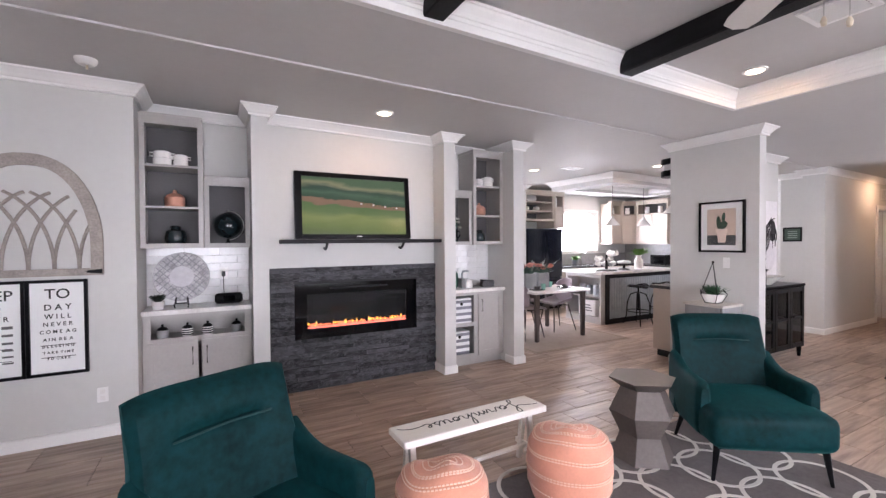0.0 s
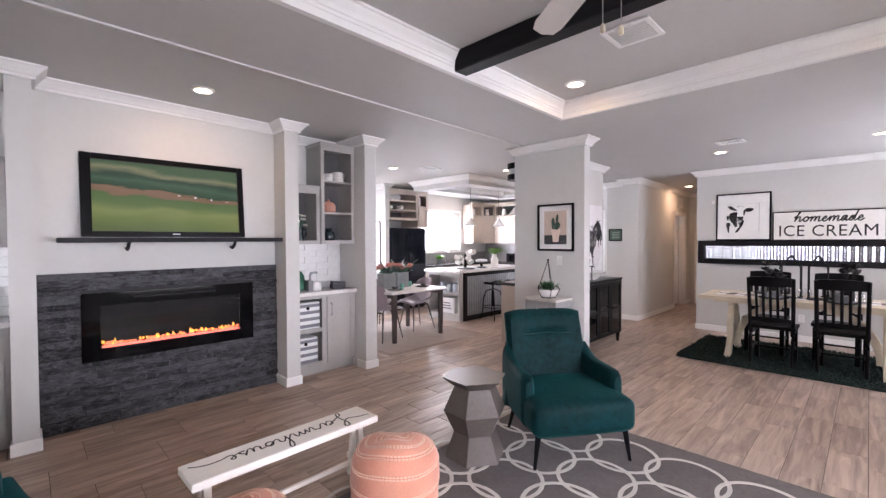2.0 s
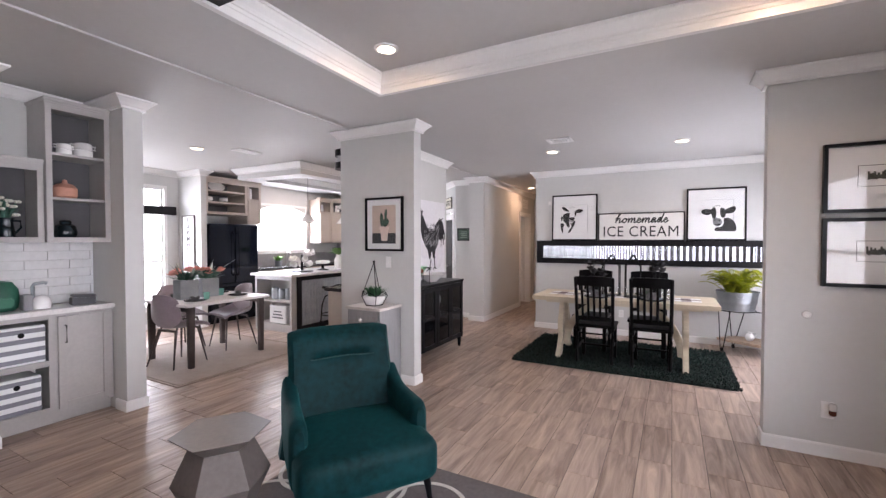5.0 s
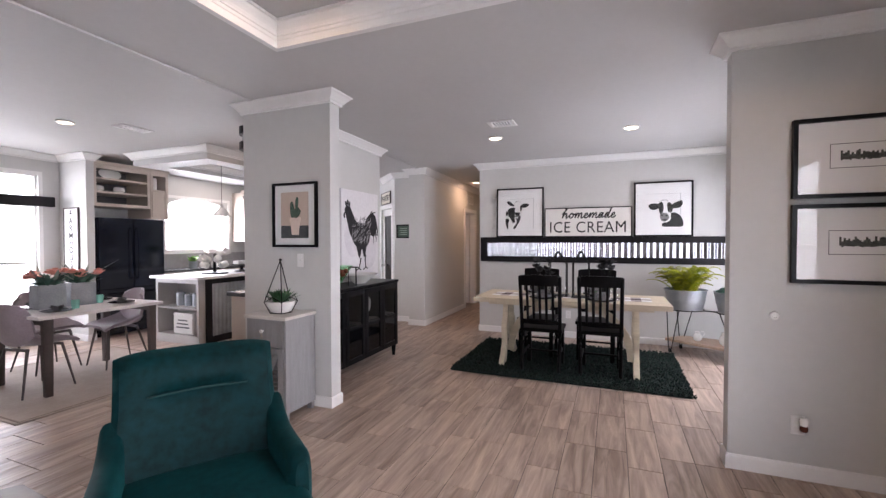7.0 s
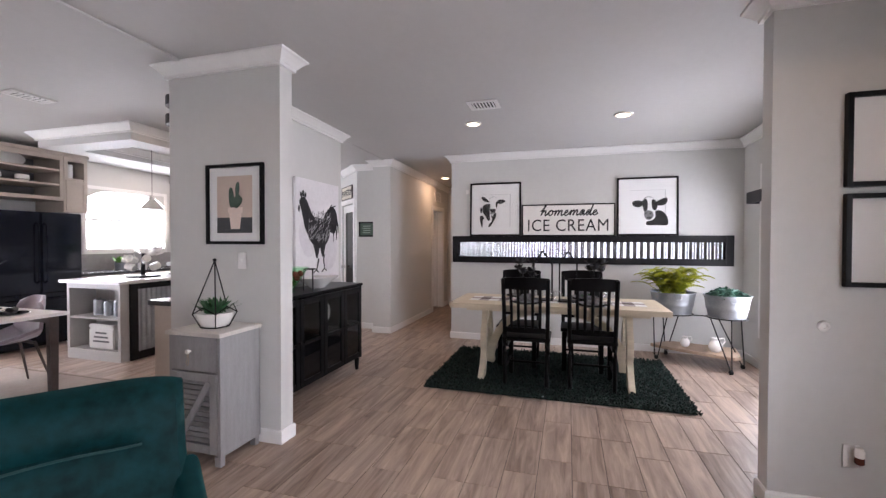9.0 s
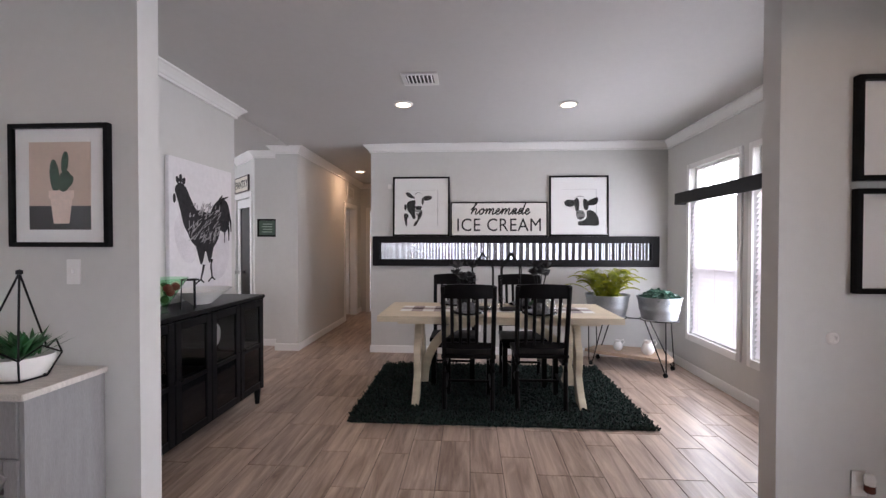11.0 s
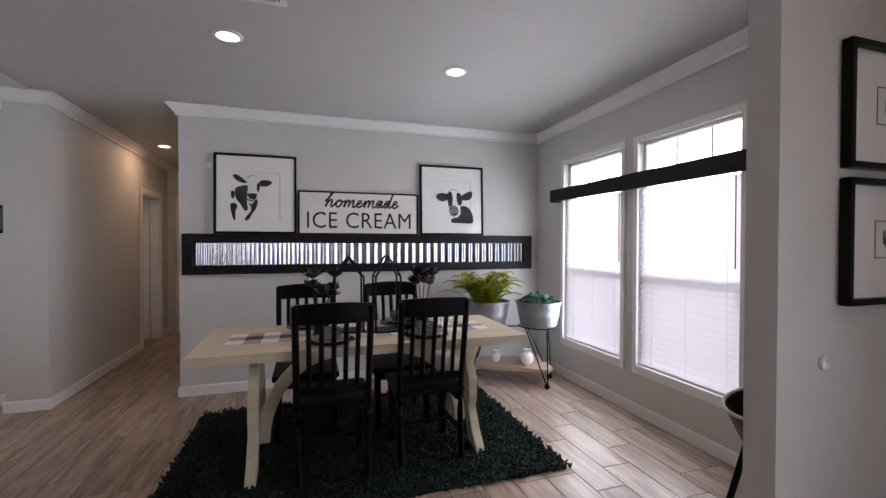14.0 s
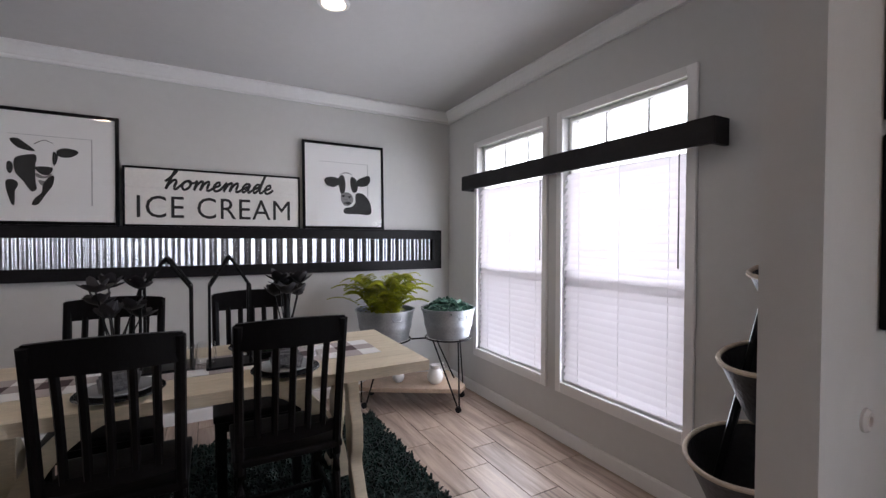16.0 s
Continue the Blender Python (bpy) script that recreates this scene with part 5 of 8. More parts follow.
part("top", B(-0.525, -0.115, 0.365, 0.525, 0.115, 0.405, bev=0.004), WHITEWOOD, be)
for sx in (-1, 1):
    for sy in (-1, 1):
        part("leg", prism([(-0.018, 0), (0.018, 0), (0.018, 0.375), (-0.018, 0.375)], 0.03, Matrix.Translation((sx * 0.44, sy * 0.075, -0.004)) @ pose(0, 0, 0, 90 + sy * 8, 0, 0) @ Matrix.Translation((0, 0, -0.015)), None, 0.002), WHITEWOOD, be)
    part("cross_rail", B(sx * 0.44 - 0.012, -0.10, 0.10, sx * 0.44 + 0.012, 0.10, 0.135, bev=0.003), WHITEWOOD, be)
part("stretcher", B(-0.44, -0.012, 0.105, 0.44, 0.012, 0.13, bev=0.003), WHITEWOOD, be)
part("apron", B(-0.43, -0.012, 0.325, 0.43, 0.012, 0.366, bev=0.002), WHITEWOOD, be)
# one pen line in running hand: lead-in, nine letters, tail
pen = [(-2.2, 1.6), (-1.2, 1.35), (-0.3, 0.9)]
pen += [(0.2, 1.2), (0.75, 2.2), (0.45, 2.5), (0.22, 1.8), (0.3, 0), (0.1, -0.9), (-0.2, -0.9), (0.0, -0.3), (0.5, 0.0), (0.9, 0.3)]
pen += [(1.7, 0.95), (1.3, 0.85), (1.2, 0.3), (1.5, 0.0), (1.85, 0.5), (1.9, 0.9), (1.95, 0.2), (2.2, 0.05)]
pen += [(2.6, 0.9), (2.75, 1.0), (2.85, 0.85), (3.1, 0.85), (3.1, 0.3), (3.3, 0.05)]
pen += [(3.65, 0.9), (3.75, 0.1), (3.8, 0.3), (4.1, 0.95), (4.25, 0.7), (4.3, 0.1), (4.35, 0.3), (4.65, 0.95), (4.8, 0.7), (4.85, 0.15), (5.1, 0.1)]
pen += [(5.6, 1.2), (6.0, 2.3), (5.72, 2.5), (5.5, 1.6), (5.55, 0.0), (5.6, 0.3), (5.95, 0.95), (6.2, 0.75), (6.2, 0.2), (6.45, 0.05)]
pen += [(7.1, 0.9), (6.8, 0.75), (6.75, 0.2), (7.05, 0), (7.35, 0.4), (7.2, 0.9), (7.15, 0.75), (7.6, 0.8)]
pen += [(7.85, 0.9), (7.8, 0.3), (8.0, 0.0), (8.3, 0.3), (8.4, 0.9), (8.4, 0.2), (8.65, 0.05)]
pen += [(9.1, 1.05), (9.02, 0.75), (9.32, 0.4), (9.2, 0.05), (8.9, 0.05), (9.3, 0.1)]
pen += [(9.7, 0.3), (10.1, 0.7), (9.95, 0.95), (9.75, 0.6), (9.85, 0.1), (10.2, 0.0), (10.6, 0.2)]
pen += [(11.5, 0.3), (12.3, 0.0), (12.9, -0.5)]
line = []
for i in range(len(pen) - 1):
    p0, p1, p2, p3 = (Vector(pen[min(max(i + k, 0), len(pen) - 1)]) for k in (-1, 0, 1, 2))
    for q in range(5):
        u = q / 5
        c = 0.5 * (2 * p1 + (p2 - p0) * u + (2 * p0 - 5 * p1 + 4 * p2 - p3) * u * u + (3 * p1 - p0 - 3 * p2 + p3) * u ** 3)
        line.append((-0.066 * (c.x - 5.35), -0.057 * (c.y - 0.75), 0.4052))
sc = tube(line, 0.0046, 6)
for v_ in sc.verts:
    v_.co.z = 0.4052 + (v_.co.z - 0.4052) * 0.25
part("writing", sc, INK, be, "black running script")


def pouf(m, label, h=0.42, r=0.245):
    t = thing("pouf", m, label, "pouf", "coral poufs")
    prof = [(0, 0), (r * 0.72, 0.0), (r * 0.88, 0.02), (r * 0.97, 0.09), (r, 0.17), (r * 0.995, 0.25), (r * 0.95, 0.32), (r * 0.84, 0.37), (r * 0.62, 0.402), (r * 0.3, 0.416), (0, 0.418)]
    prof = [(a, z * h / 0.418) for a, z in prof]
    part("body", lathe(prof, 40), POUF, t)

    def at(z):
        for (r0, z0), (r1, z1) in zip(prof[1:], prof[2:]):
            if z0 <= z <= z1:
                return r0 + (r1 - r0) * (z - z0) / max(1e-6, z1 - z0)
        return 0.0
    st = bmesh.new()
    for z, dz in ((0.416, 0), (0.411, 0), (0.402, 0), (0.397, 0), (0.375, 0), (0.366, 0), (0.30, 0), (0.288, 0), (0.20, 0), (0.188, 0), (0.10, 0)):
        zz = z * h / 0.418
        rr = at(zz)
        n = max(8, int(2 * math.pi * rr / 0.019))
        for i in range(n):
            a = 2 * math.pi * i / n
            mm = Matrix.Translation((rr * math.cos(a), rr * math.sin(a), zz)) @ pose(0, 0, 0, 0, 0, math.degrees(a))
            box(st, -0.003, -0.0065, -0.003, 0.003, 0.0065, 0.003, 0, 1, mm)
    tagged(part("stitching", st, POUFST, t, "cream chain stitching"), kind="stuff")
    # soft, uneven stuffing
    for ob in t.children:
        for v in ob.data.vertices:
            a, u = math.atan2(v.co.y, v.co.x), v.co.z / h
            k = 1 + u * (0.035 * math.sin(2 * a + len(label) + h * 90) + 0.022 * math.sin(5 * a + 7 * u))
            sag = u ** 3 * (0.030 * math.cos(a - h * 40) + 0.012 * math.cos(3 * a + 1))
            v.co = (v.co.x * k, v.co.y * k, v.co.z + sag)
    return t


pouf(pose(2.56, 2.13, 0), "coral pink cotton pouf with cream stitched rings")
pouf(pose(1.72, 2.15, 0, 0, 0, 40), "coral pink cotton pouf with cream stitched rings", 0.41, 0.235)
hx = thing("side_table", pose(3.34, 2.22, RUGZ, 0, 0, -34), "faceted hexagonal bronze metal side table on the rug", "side table")
HEX = [(0.215, 0), (0.15, 0.17), (0.222, 0.32), (0.145, 0.485)]
part("base", lathe(HEX, 6), mat("bronze_paint", (0.115, 0.096, 0.088), 0.55, 0.1, var=0.12, scale=5, spec=0.3), hx)
part("top", lathe([(0.146, 0.485), (0.225, 0.545), (0.225, 0.55), (0, 0.55)], 6), BRONZE, hx)
for ob in hx.children:
    for p in ob.data.polygons:
        p.use_smooth = False

rg = thing("area_rug", Matrix.Translation((3.235, 1.075, 0)), "grey rug with a lattice of cream interlocked rings", "rug")
RW, RL = 1.185, 1.375
part("rug_field", B(-RW, -RL, 0, RW, RL, RUGZ, bev=0.004), RUGGREY, rg)
ring_me = None
pitch = 0.40
for i in range(-3, 4):
    for k in range(-4, 5):
        x, y = i * pitch, k * pitch
        if abs(x) > RW - 0.02 or abs(y) > RL - 0.02:
            continue
        if ring_me is None:
            b = bmesh.new()
            n, r0, r1 = 40, 0.216, 0.241
            vs = [(b.verts.new((r0 * math.cos(a), r0 * math.sin(a), 0)), b.verts.new((r1 * math.cos(a), r1 * math.sin(a), 0))) for a in (2 * math.pi * q / n for q in range(n))]
            for q in range(n):
                p0, p1 = vs[q], vs[(q + 1) % n]
                b.faces.new((p0[0], p0[1], p1[1], p1[0]))
            g = bmesh.ops.extrude_face_region(b, geom=b.faces[:])
            bmesh.ops.translate(b, verts=[v for v in g["geom"] if isinstance(v, bmesh.types.BMVert)], vec=(0, 0, 0.003))
            bmesh.ops.recalc_face_normals(b, faces=b.faces)
            ob = part("ring", b, RUGLINE, rg)
            ring_me = ob.data
        else:
            ob = new("ring", ring_me)
            ob.parent = rg
        ob.location = (x, y, RUGZ - 0.0005 + 0.0006 * ((i + k) % 2))

# nightstand and terrarium by the post
ns = thing("nightstand", pose(5.485, 2.94, 0, 0, 0, -90), "grey louvred nightstand with whitewashed top", "nightstand")
part("top", B(-0.215, -0.19, 0.805, 0.215, 0.185, 0.83, bev=0.003), mat("whitewash_wood", (0.58, 0.54, 0.50), 0.6, var=0.15, stretch=(2, 12, 2), bump=0.2), ns)
nb = bmesh.new()
box(nb, -0.20, -0.17, 0.06, -0.18, 0.18, 0.805)
box(nb, 0.18, -0.17, 0.06, 0.20, 0.18, 0.805)
box(nb, -0.18, 0.165, 0.06, 0.18, 0.18, 0.805)
box(nb, -0.18, -0.15, 0.06, 0.18, 0.165, 0.08)
part("body", nb, GREYWOOD, ns)
for sx in (-1, 1):
    for sy in (-1, 1):
        part("foot", B(sx * 0.175 - 0.022, sy * 0.15 - 0.018, 0, sx * 0.175 + 0.022, sy * 0.15 + 0.018, 0.06), GREYWOOD, ns)
dr = part("drawer", B(-0.175, -0.178, 0.585, 0.175, -0.16, 0.80, bev=0.003), GREYWOOD, ns)
part("knob", lathe([(0.006, 0), (0.007, 0.012), (0.015, 0.02), (0.013, 0.03), (0, 0.033)], 16, Matrix.Translation((-0.02, -0.178, 0.71)) @ pose(0, 0, 0, 90)), WHITE, dr, "white ceramic knob")
part("door_knob", lathe([(0.006, 0), (0.007, 0.012), (0.015, 0.02), (0.013, 0.03), (0, 0.033)], 16, Matrix.Translation((-0.148, -0.178, 0.35)) @ pose(0, 0, 0, 90)), WHITE, ns, "white ceramic knob")
part("string_loop", tube([(-0.02, -0.20, 0.705), (-0.035, -0.19, 0.66), (-0.05, -0.185, 0.625), (-0.035, -0.185, 0.62), (-0.02, -0.19, 0.66), (-0.018, -0.20, 0.70)], 0.002, 5), ROPE, dr)
nd = bmesh.new()
for x0, z0, x1, z1 in ((-0.175, 0.08, -0.12, 0.575), (0.12, 0.08, 0.175, 0.575), (-0.12, 0.08, 0.12, 0.13), (-0.12, 0.525, 0.12, 0.575)):
    box(nd, x0, -0.178, z0, x1, -0.16, z1, 0.003)
ndo = part("door", nd, GREYWOOD, ns)
for k in range(12):
    part("slat", box(bmesh.new(), -0.122, -0.012, -0.003, 0.122, 0.012, 0.003, 0, 1, Matrix.Translation((0, -0.163, 0.15 + k * 0.033)) @ pose(0, 0, 0, 40)), GREYWOOD, ndo)
part("brace", box(bmesh.new(), -0.23, -0.007, -0.02, 0.23, 0.007, 0.02, 0.002, 1, Matrix.Translation((0, -0.178, 0.33)) @ pose(0, 0, 0, 0, -58, 0)), GREYWOOD, ndo)

te = thing("terrarium", pose(5.47, 2.93, 0.83), "black wire geometric terrarium with a succulent bowl", "terrarium")
top = Vector((0, 0, 0.44))
wires = []
for k in range(5):
    a, a2, ah = radians(72 * k + 10), radians(72 * (k + 1) + 10), radians(72 * k + 46)
    lo, lo2 = Vector((0.085 * math.cos(a), 0.085 * math.sin(a), 0.006)), Vector((0.085 * math.cos(a2), 0.085 * math.sin(a2), 0.006))
    mi, mi2 = Vector((0.135 * math.cos(a), 0.135 * math.sin(a), 0.10)), Vector((0.135 * math.cos(a2), 0.135 * math.sin(a2), 0.10))
    hi = Vector((0.115 * math.cos(ah), 0.115 * math.sin(ah), 0.145))
    for p, q in ((lo, lo2), (lo, mi), (mi, hi), (hi, mi2)):
        part("wire", tube([p, q], 0.0035, 6), IRON, te)
    if k in (0, 2, 3):
        part("hanger", tube([mi, top], 0.004, 6), IRON, te)
part("finial", lathe([(0, 0.43), (0.012, 0.435), (0.012, 0.45), (0, 0.455)], 12), IRON, te)
part("bowl", lathe([(0.06, 0.006), (0.085, 0.02), (0.11, 0.07), (0.112, 0.10), (0.10, 0.10), (0, 0.09)], 28), WHITE, te, "white bowl")
part("succulent", blades(90, 12, (0, 0, 0.095), 0.06, 0.13, 0.05, 0.11, 0.009, 0.1), mat("succulent_green", (0.02, 0.10, 0.03), 0.5, var=0.4, scale=20), te)


def framed(name, m, w, h, label, mat_w=0.0, fw=0.022, depth=0.03, glass=True, group="", paper=None):
    """A frame in the xz plane facing -y, its base centre at m."""
    t = thing(name, m, label, "picture frame", group)
    fb = bmesh.new()
    for x0, z0, x1, z1 in ((-w / 2, 0, -w / 2 + fw, h), (w / 2 - fw, 0, w / 2, h), (-w / 2 + fw, 0, w / 2 - fw, fw), (-w / 2 + fw, h - fw, w / 2 - fw, h)):
        box(fb, x0, -depth, z0, x1, 0, z1, 0.002)
    part("frame", fb, BLACK, t, "black wooden frame")
    part("paper", B(-w / 2 + fw, -0.012, fw, w / 2 - fw, -0.004, h - fw), paper or PAPER, t)
    if glass:
        g = part("pane", quad(-w / 2 + fw, fw, w / 2 - fw, h - fw, -0.0205), PICGLASS, t)
        g.visible_shadow = False
    return t


cp = framed("framed_print", pose(5.688, 2.955, 1.375, 0, 0, -90), 0.485, 0.565, "black-framed print of a potted cactus")
part("print", B(-0.153, -0.0135, 0.08, 0.148, -0.0125, 0.482), mat("print_pink", (0.58, 0.46, 0.39), 0.6, var=0.05), cp)
part("print_floor", B(-0.153, -0.0142, 0.08, 0.148, -0.0136, 0.189), mat("print_dark", (0.045, 0.05, 0.055), 0.6, var=0.2), cp)
part("painted_pot", prism([(-0.038, 0), (0.038, 0), (0.054, 0.115), (0.062, 0.115), (0.062, 0.152), (-0.062, 0.152), (-0.062, 0.115), (-0.054, 0.115)], 0.0005, Matrix.Translation((0.005, -0.0143, 0.108)) @ FACE_S), mat("print_pot", (0.78, 0.64, 0.57), 0.6, var=0.08), cp)
CACTUS = mat("print_cactus", (0.045, 0.085, 0.06), 0.6, var=0.7, scale=60)
for ex, ez, erx, ery, etu, lf in ((-0.027, 0.325, 0.024, 0.078, 5, 0), (0.024, 0.388, 0.018, 0.052, -6, 1), (0.022, 0.303, 0.032, 0.050, -14, 2), (0.042, 0.300, 0.020, 0.034, -30, 3)):
    part("painted_cactus", ellipses([(ex, ez, erx, ery, etu)], Matrix.Translation((0, -0.0146 - 0.0004 * lf, 0)) @ FACE_S), CACTUS, cp)
    part("cactus_rib", ellipses([(ex - erx * 0.4, ez, 0.0022, ery * 0.8, etu), (ex + erx * 0.35, ez, 0.0022, ery * 0.8, etu)], Matrix.Translation((0, -0.0149 - 0.0004 * lf, 0)) @ FACE_S), SAGE, cp)
INKWASH = mat("ink_wash", (0.05, 0.055, 0.05), 0.6, var=0.95, scale=28)
for z, seed in ((1.672, 1), (1.176, 2)):
    fp2 = framed("framed_print", pose(5.833, -0.965, z, 0, 0, -90), 0.70, 0.462, "black-framed small ink drawing with a wide white mat", fw=0.024, depth=0.035, group="ink drawings")
    part("mat_line", box(box(box(box(bmesh.new(), -0.17, -0.0135, 0.17, 0.17, -0.0125, 0.173), -0.17, -0.0135, 0.307, 0.17, -0.0125, 0.31), -0.173, -0.0135, 0.17, -0.17, -0.0125, 0.31), 0.17, -0.0135, 0.17, 0.173, -0.0125, 0.31), INK, fp2)
    rnd = random.Random(seed)
    ink = bmesh.new()
    for k in range(26):
        x, lo_, hi_ = -0.125 + 0.0098 * k, 0.212 + rnd.uniform(0, 0.010), 0.258 + rnd.uniform(-0.014, 0.016)
        box(ink, x, -0.0142, lo_, x + 0.0102, -0.0136, hi_)
    part("ink_drawing", ink, INKWASH, fp2, "dark inked treeline strip")

# ---- dining room ----
sh = thing("shag_rug", Matrix.Translation((7.84, 0.85, 0)), "dark green shaggy rug under the dining table", "rug")
part("backing", B(-0.78, -1.16, 0, 0.78, 1.16, 0.012), SHAG, sh)
rnd = random.Random(9)
verts, faces = [], []
for i in range(15000):
    x, y = rnd.uniform(-0.8, 0.8), rnd.uniform(-1.18, 1.18)
    h, a = rnd.uniform(0.018, 0.042), rnd.uniform(0, 6.28)
    w = rnd.uniform(0.006, 0.011)
    lx, ly = rnd.uniform(-0.02, 0.02), rnd.uniform(-0.02, 0.02)
    k = len(verts)
    for q in range(3):
        aa = a + q * 2.094
        verts.append((x + w * math.cos(aa), y + w * math.sin(aa), 0.006))
    for q in range(3):
        aa = a + 0.5 + q * 2.094
        verts.append((x + lx + w * 0.8 * math.cos(aa), y + ly + w * 0.8 * math.sin(aa), h))
    faces += [(k, k + 1, k + 4, k + 3), (k + 1, k + 2, k + 5, k + 4), (k + 2, k, k + 3, k + 5), (k + 3, k + 4, k + 5)]
me = bpy.data.meshes.new("shag")
me.from_pydata(verts, [], faces)
SHAGP = piece_mat("shag_yarn", (0.0015, 0.005, 0.0045), (0.009, 0.029, 0.023), 0.9, "ISLAND", (3, 3, 3), 0.1, 0.3, 0.9)
me.materials.append(SHAGP)
pl = new("shag", me)
pl.parent = sh
tagged(pl, "dark green shaggy yarn pile", kind="stuff")

DZ = 0.785
dt = thing("dining_table", Matrix.Translation((7.745, 0.835, 0)), "bleached wood trestle dining table on the green rug", "table")
for k in range(5):
    y0 = -0.41 + k * 0.164
    part("tabletop_plank", B(y0 + 0.0002, -1.015, DZ - 0.05, y0 + 0.1638, 1.015, DZ, bev=0.0008), BLOND, dt)
part("apron", B(-0.30, -0.86, DZ - 0.085, 0.30, 0.86, DZ - 0.051, bev=0.003), BLOND, dt)
for sy in (-1, 1):
    for sx in (-1, 1):
        # scrolled leg board, leaning outwards
        pts = []
        n = 22
        for i in range(n + 1):
            u = i / n
            z = 0.015 + (DZ - 0.10) * u
            c = 0.10 + 0.215 * (1 - u) ** 1.6 - 0.03 * math.sin(u * 6.6)
            hw = 0.046 + 0.016 * math.sin(u * 12.5 + 0.6) + 0.007 * math.sin(u * 31)
            pts.append((c, z, hw))
        outl = [(sx * (c + w), z) for c, z, w in pts] + [(sx * (c - w), z) for c, z, w in reversed(pts)]
        part("leg", prism(outl, 0.06, Matrix.Translation((0, sy * 0.70 + 0.03, 0)) @ pose(0, 0, 0, 90), None, 0.004), BLOND, dt)
    # curved brace towards the middle
    outl = []
    for i in range(13):
        a = i / 12 * math.pi / 2
        outl.append((0.50 * math.cos(a) , 0.10 + 0.59 * math.sin(a)))
    inl = [(x * 0.84, 0.10 + (z - 0.10) * 0.87) for x, z in reversed(outl)]
    part("brace", prism([(x, z) for x, z in outl + inl], 0.05, Matrix.Translation((-0.025, sy * 0.20, 0.02)) @ pose(0, 0, 0, 90, 0, 90 if sy > 0 else -90) @ Matrix.Translation((0, 0, -0.025 if sy > 0 else 0.0)), None, 0.003), BLOND, dt)


def dining_chair(m, label):
    t = thing("dining_chair", m, label, "chair", "black dining chairs")
    part("seat", cushion(bmesh.new(), -0.225, -0.40, 0.425, 0.225, 0.02, 0.462, 0.012, -0.006), BLACKWOOD, t)
    for sx in (-1, 1):
        part("back_post", tube(curve_pts(lambda u, s=sx: (s * (0.195 + 0.012 * u), 0.0 + 0.03 * (1 - u * 3) ** 2 * (u < 0.33) + 0.115 * max(0, u - 0.42) ** 1.15 * 1.6, 1.03 * u), 14), 0.0195, 8), BLACKWOOD, t)
        part("front_leg", B(sx * 0.185 - 0.023, -0.38, 0, sx * 0.185 + 0.023, -0.334, 0.426, bev=0.004), BLACKWOOD, t)
        part("side_rail", B(sx * 0.185 - 0.011, -0.34, 0.365, sx * 0.185 + 0.011, -0.01, 0.426), BLACKWOOD, t)
        part("side_stretcher", B(sx * 0.187 - 0.009, -0.34, 0.17, sx * 0.187 + 0.009, 0.02, 0.20, bev=0.003), BLACKWOOD, t)

    def bow(z, y, h, hw, d=0.022, curve=0.035):
        b = bmesh.new()
        prev = None
        for i in range(13):
            u = -1 + 2 * i / 12
            yy = y + curve * (1 - u * u)
            row = [b.verts.new((u * hw, yy + dy, z + dz + (0.012 * (1 - u * u) if dz > 0 else 0))) for dy, dz in ((-d / 2, -h / 2), (d / 2, -h / 2), (d / 2, h / 2), (-d / 2, h / 2))]
            if prev:
                for k in range(4):
                    b.faces.new((prev[k], prev[(k + 1) % 4], row[(k + 1) % 4], row[k]))
            else:
                b.faces.new(row)
            prev = row
        b.faces.new(prev[::-1])
        bmesh.ops.recalc_face_normals(b, faces=b.faces)
        return b
    part("crest_rail", bow(0.985, 0.082, 0.105, 0.215, 0.024), BLACKWOOD, t)
    part("lower_rail", bow(0.535, 0.006, 0.045, 0.19, 0.02, 0.03), BLACKWOOD, t)
    part("front_rail", B(-0.166, -0.365, 0.365, 0.166, -0.345, 0.426), BLACKWOOD, t)
    part("stretcher", B(-0.18, -0.18, 0.175, 0.18, -0.16, 0.195, bev=0.003), BLACKWOOD, t)
    for k in range(5):
        x = -0.132 + 0.066 * k
        c = 0.035 * (1 - (x / 0.2) ** 2)
        part("slat", tube([(x, 0.008 + c * 0.85, 0.55), (x * 1.01, 0.022 + c * 0.9, 0.68), (x * 1.02, 0.047 + c * 0.95, 0.82), (x * 1.03, 0.078 + c, 0.945)], 0.0145, 6), BLACKWOOD, t)
    return t


RZ = 0.02
dining_chair(pose(7.315, 1.083, RZ, 0, 0, 90), "black slat-back wooden dining chair pulled to the table")
dining_chair(pose(7.365, 0.482, RZ, 0, 0, 90), "black slat-back wooden dining chair pulled to the table")
dining_chair(pose(8.27, 1.235, RZ, 0, 0, -90), "black slat-back wooden dining chair on the table's far side")
dining_chair(pose(8.27, 0.55, RZ, 0, 0, -90), "black slat-back wooden dining chair on the table's far side")

# what lies on the dining table


def runner(name, x0, y0, x1, y1, label, cx=0.105, cy=0.10):
    t = thing(name, Matrix.Translation((0, 0, DZ)), label, "table runner")
    mats = (PAPER, PINKGREY, PLUM)
    nx, ny = max(1, round((x1 - x0) / cx)), max(1, round((y1 - y0) / cy))
    parts = [bmesh.new() for _ in mats]
    for i in range(nx):
        for k in range(ny):
            b = parts[(i % 2) + (k % 2)]
            box(b, x0 + (x1 - x0) * i / nx, y0 + (y1 - y0) * k / ny, 0.0005, x0 + (x1 - x0) * (i + 1) / nx, y0 + (y1 - y0) * (k + 1) / ny, 0.003)
    for nm, b, mt in zip(("white_check", "grey_check", "plum_check"), parts, mats):
        if b.verts:
            part(nm, b, mt, t)
        else:
            b.free()
    return t


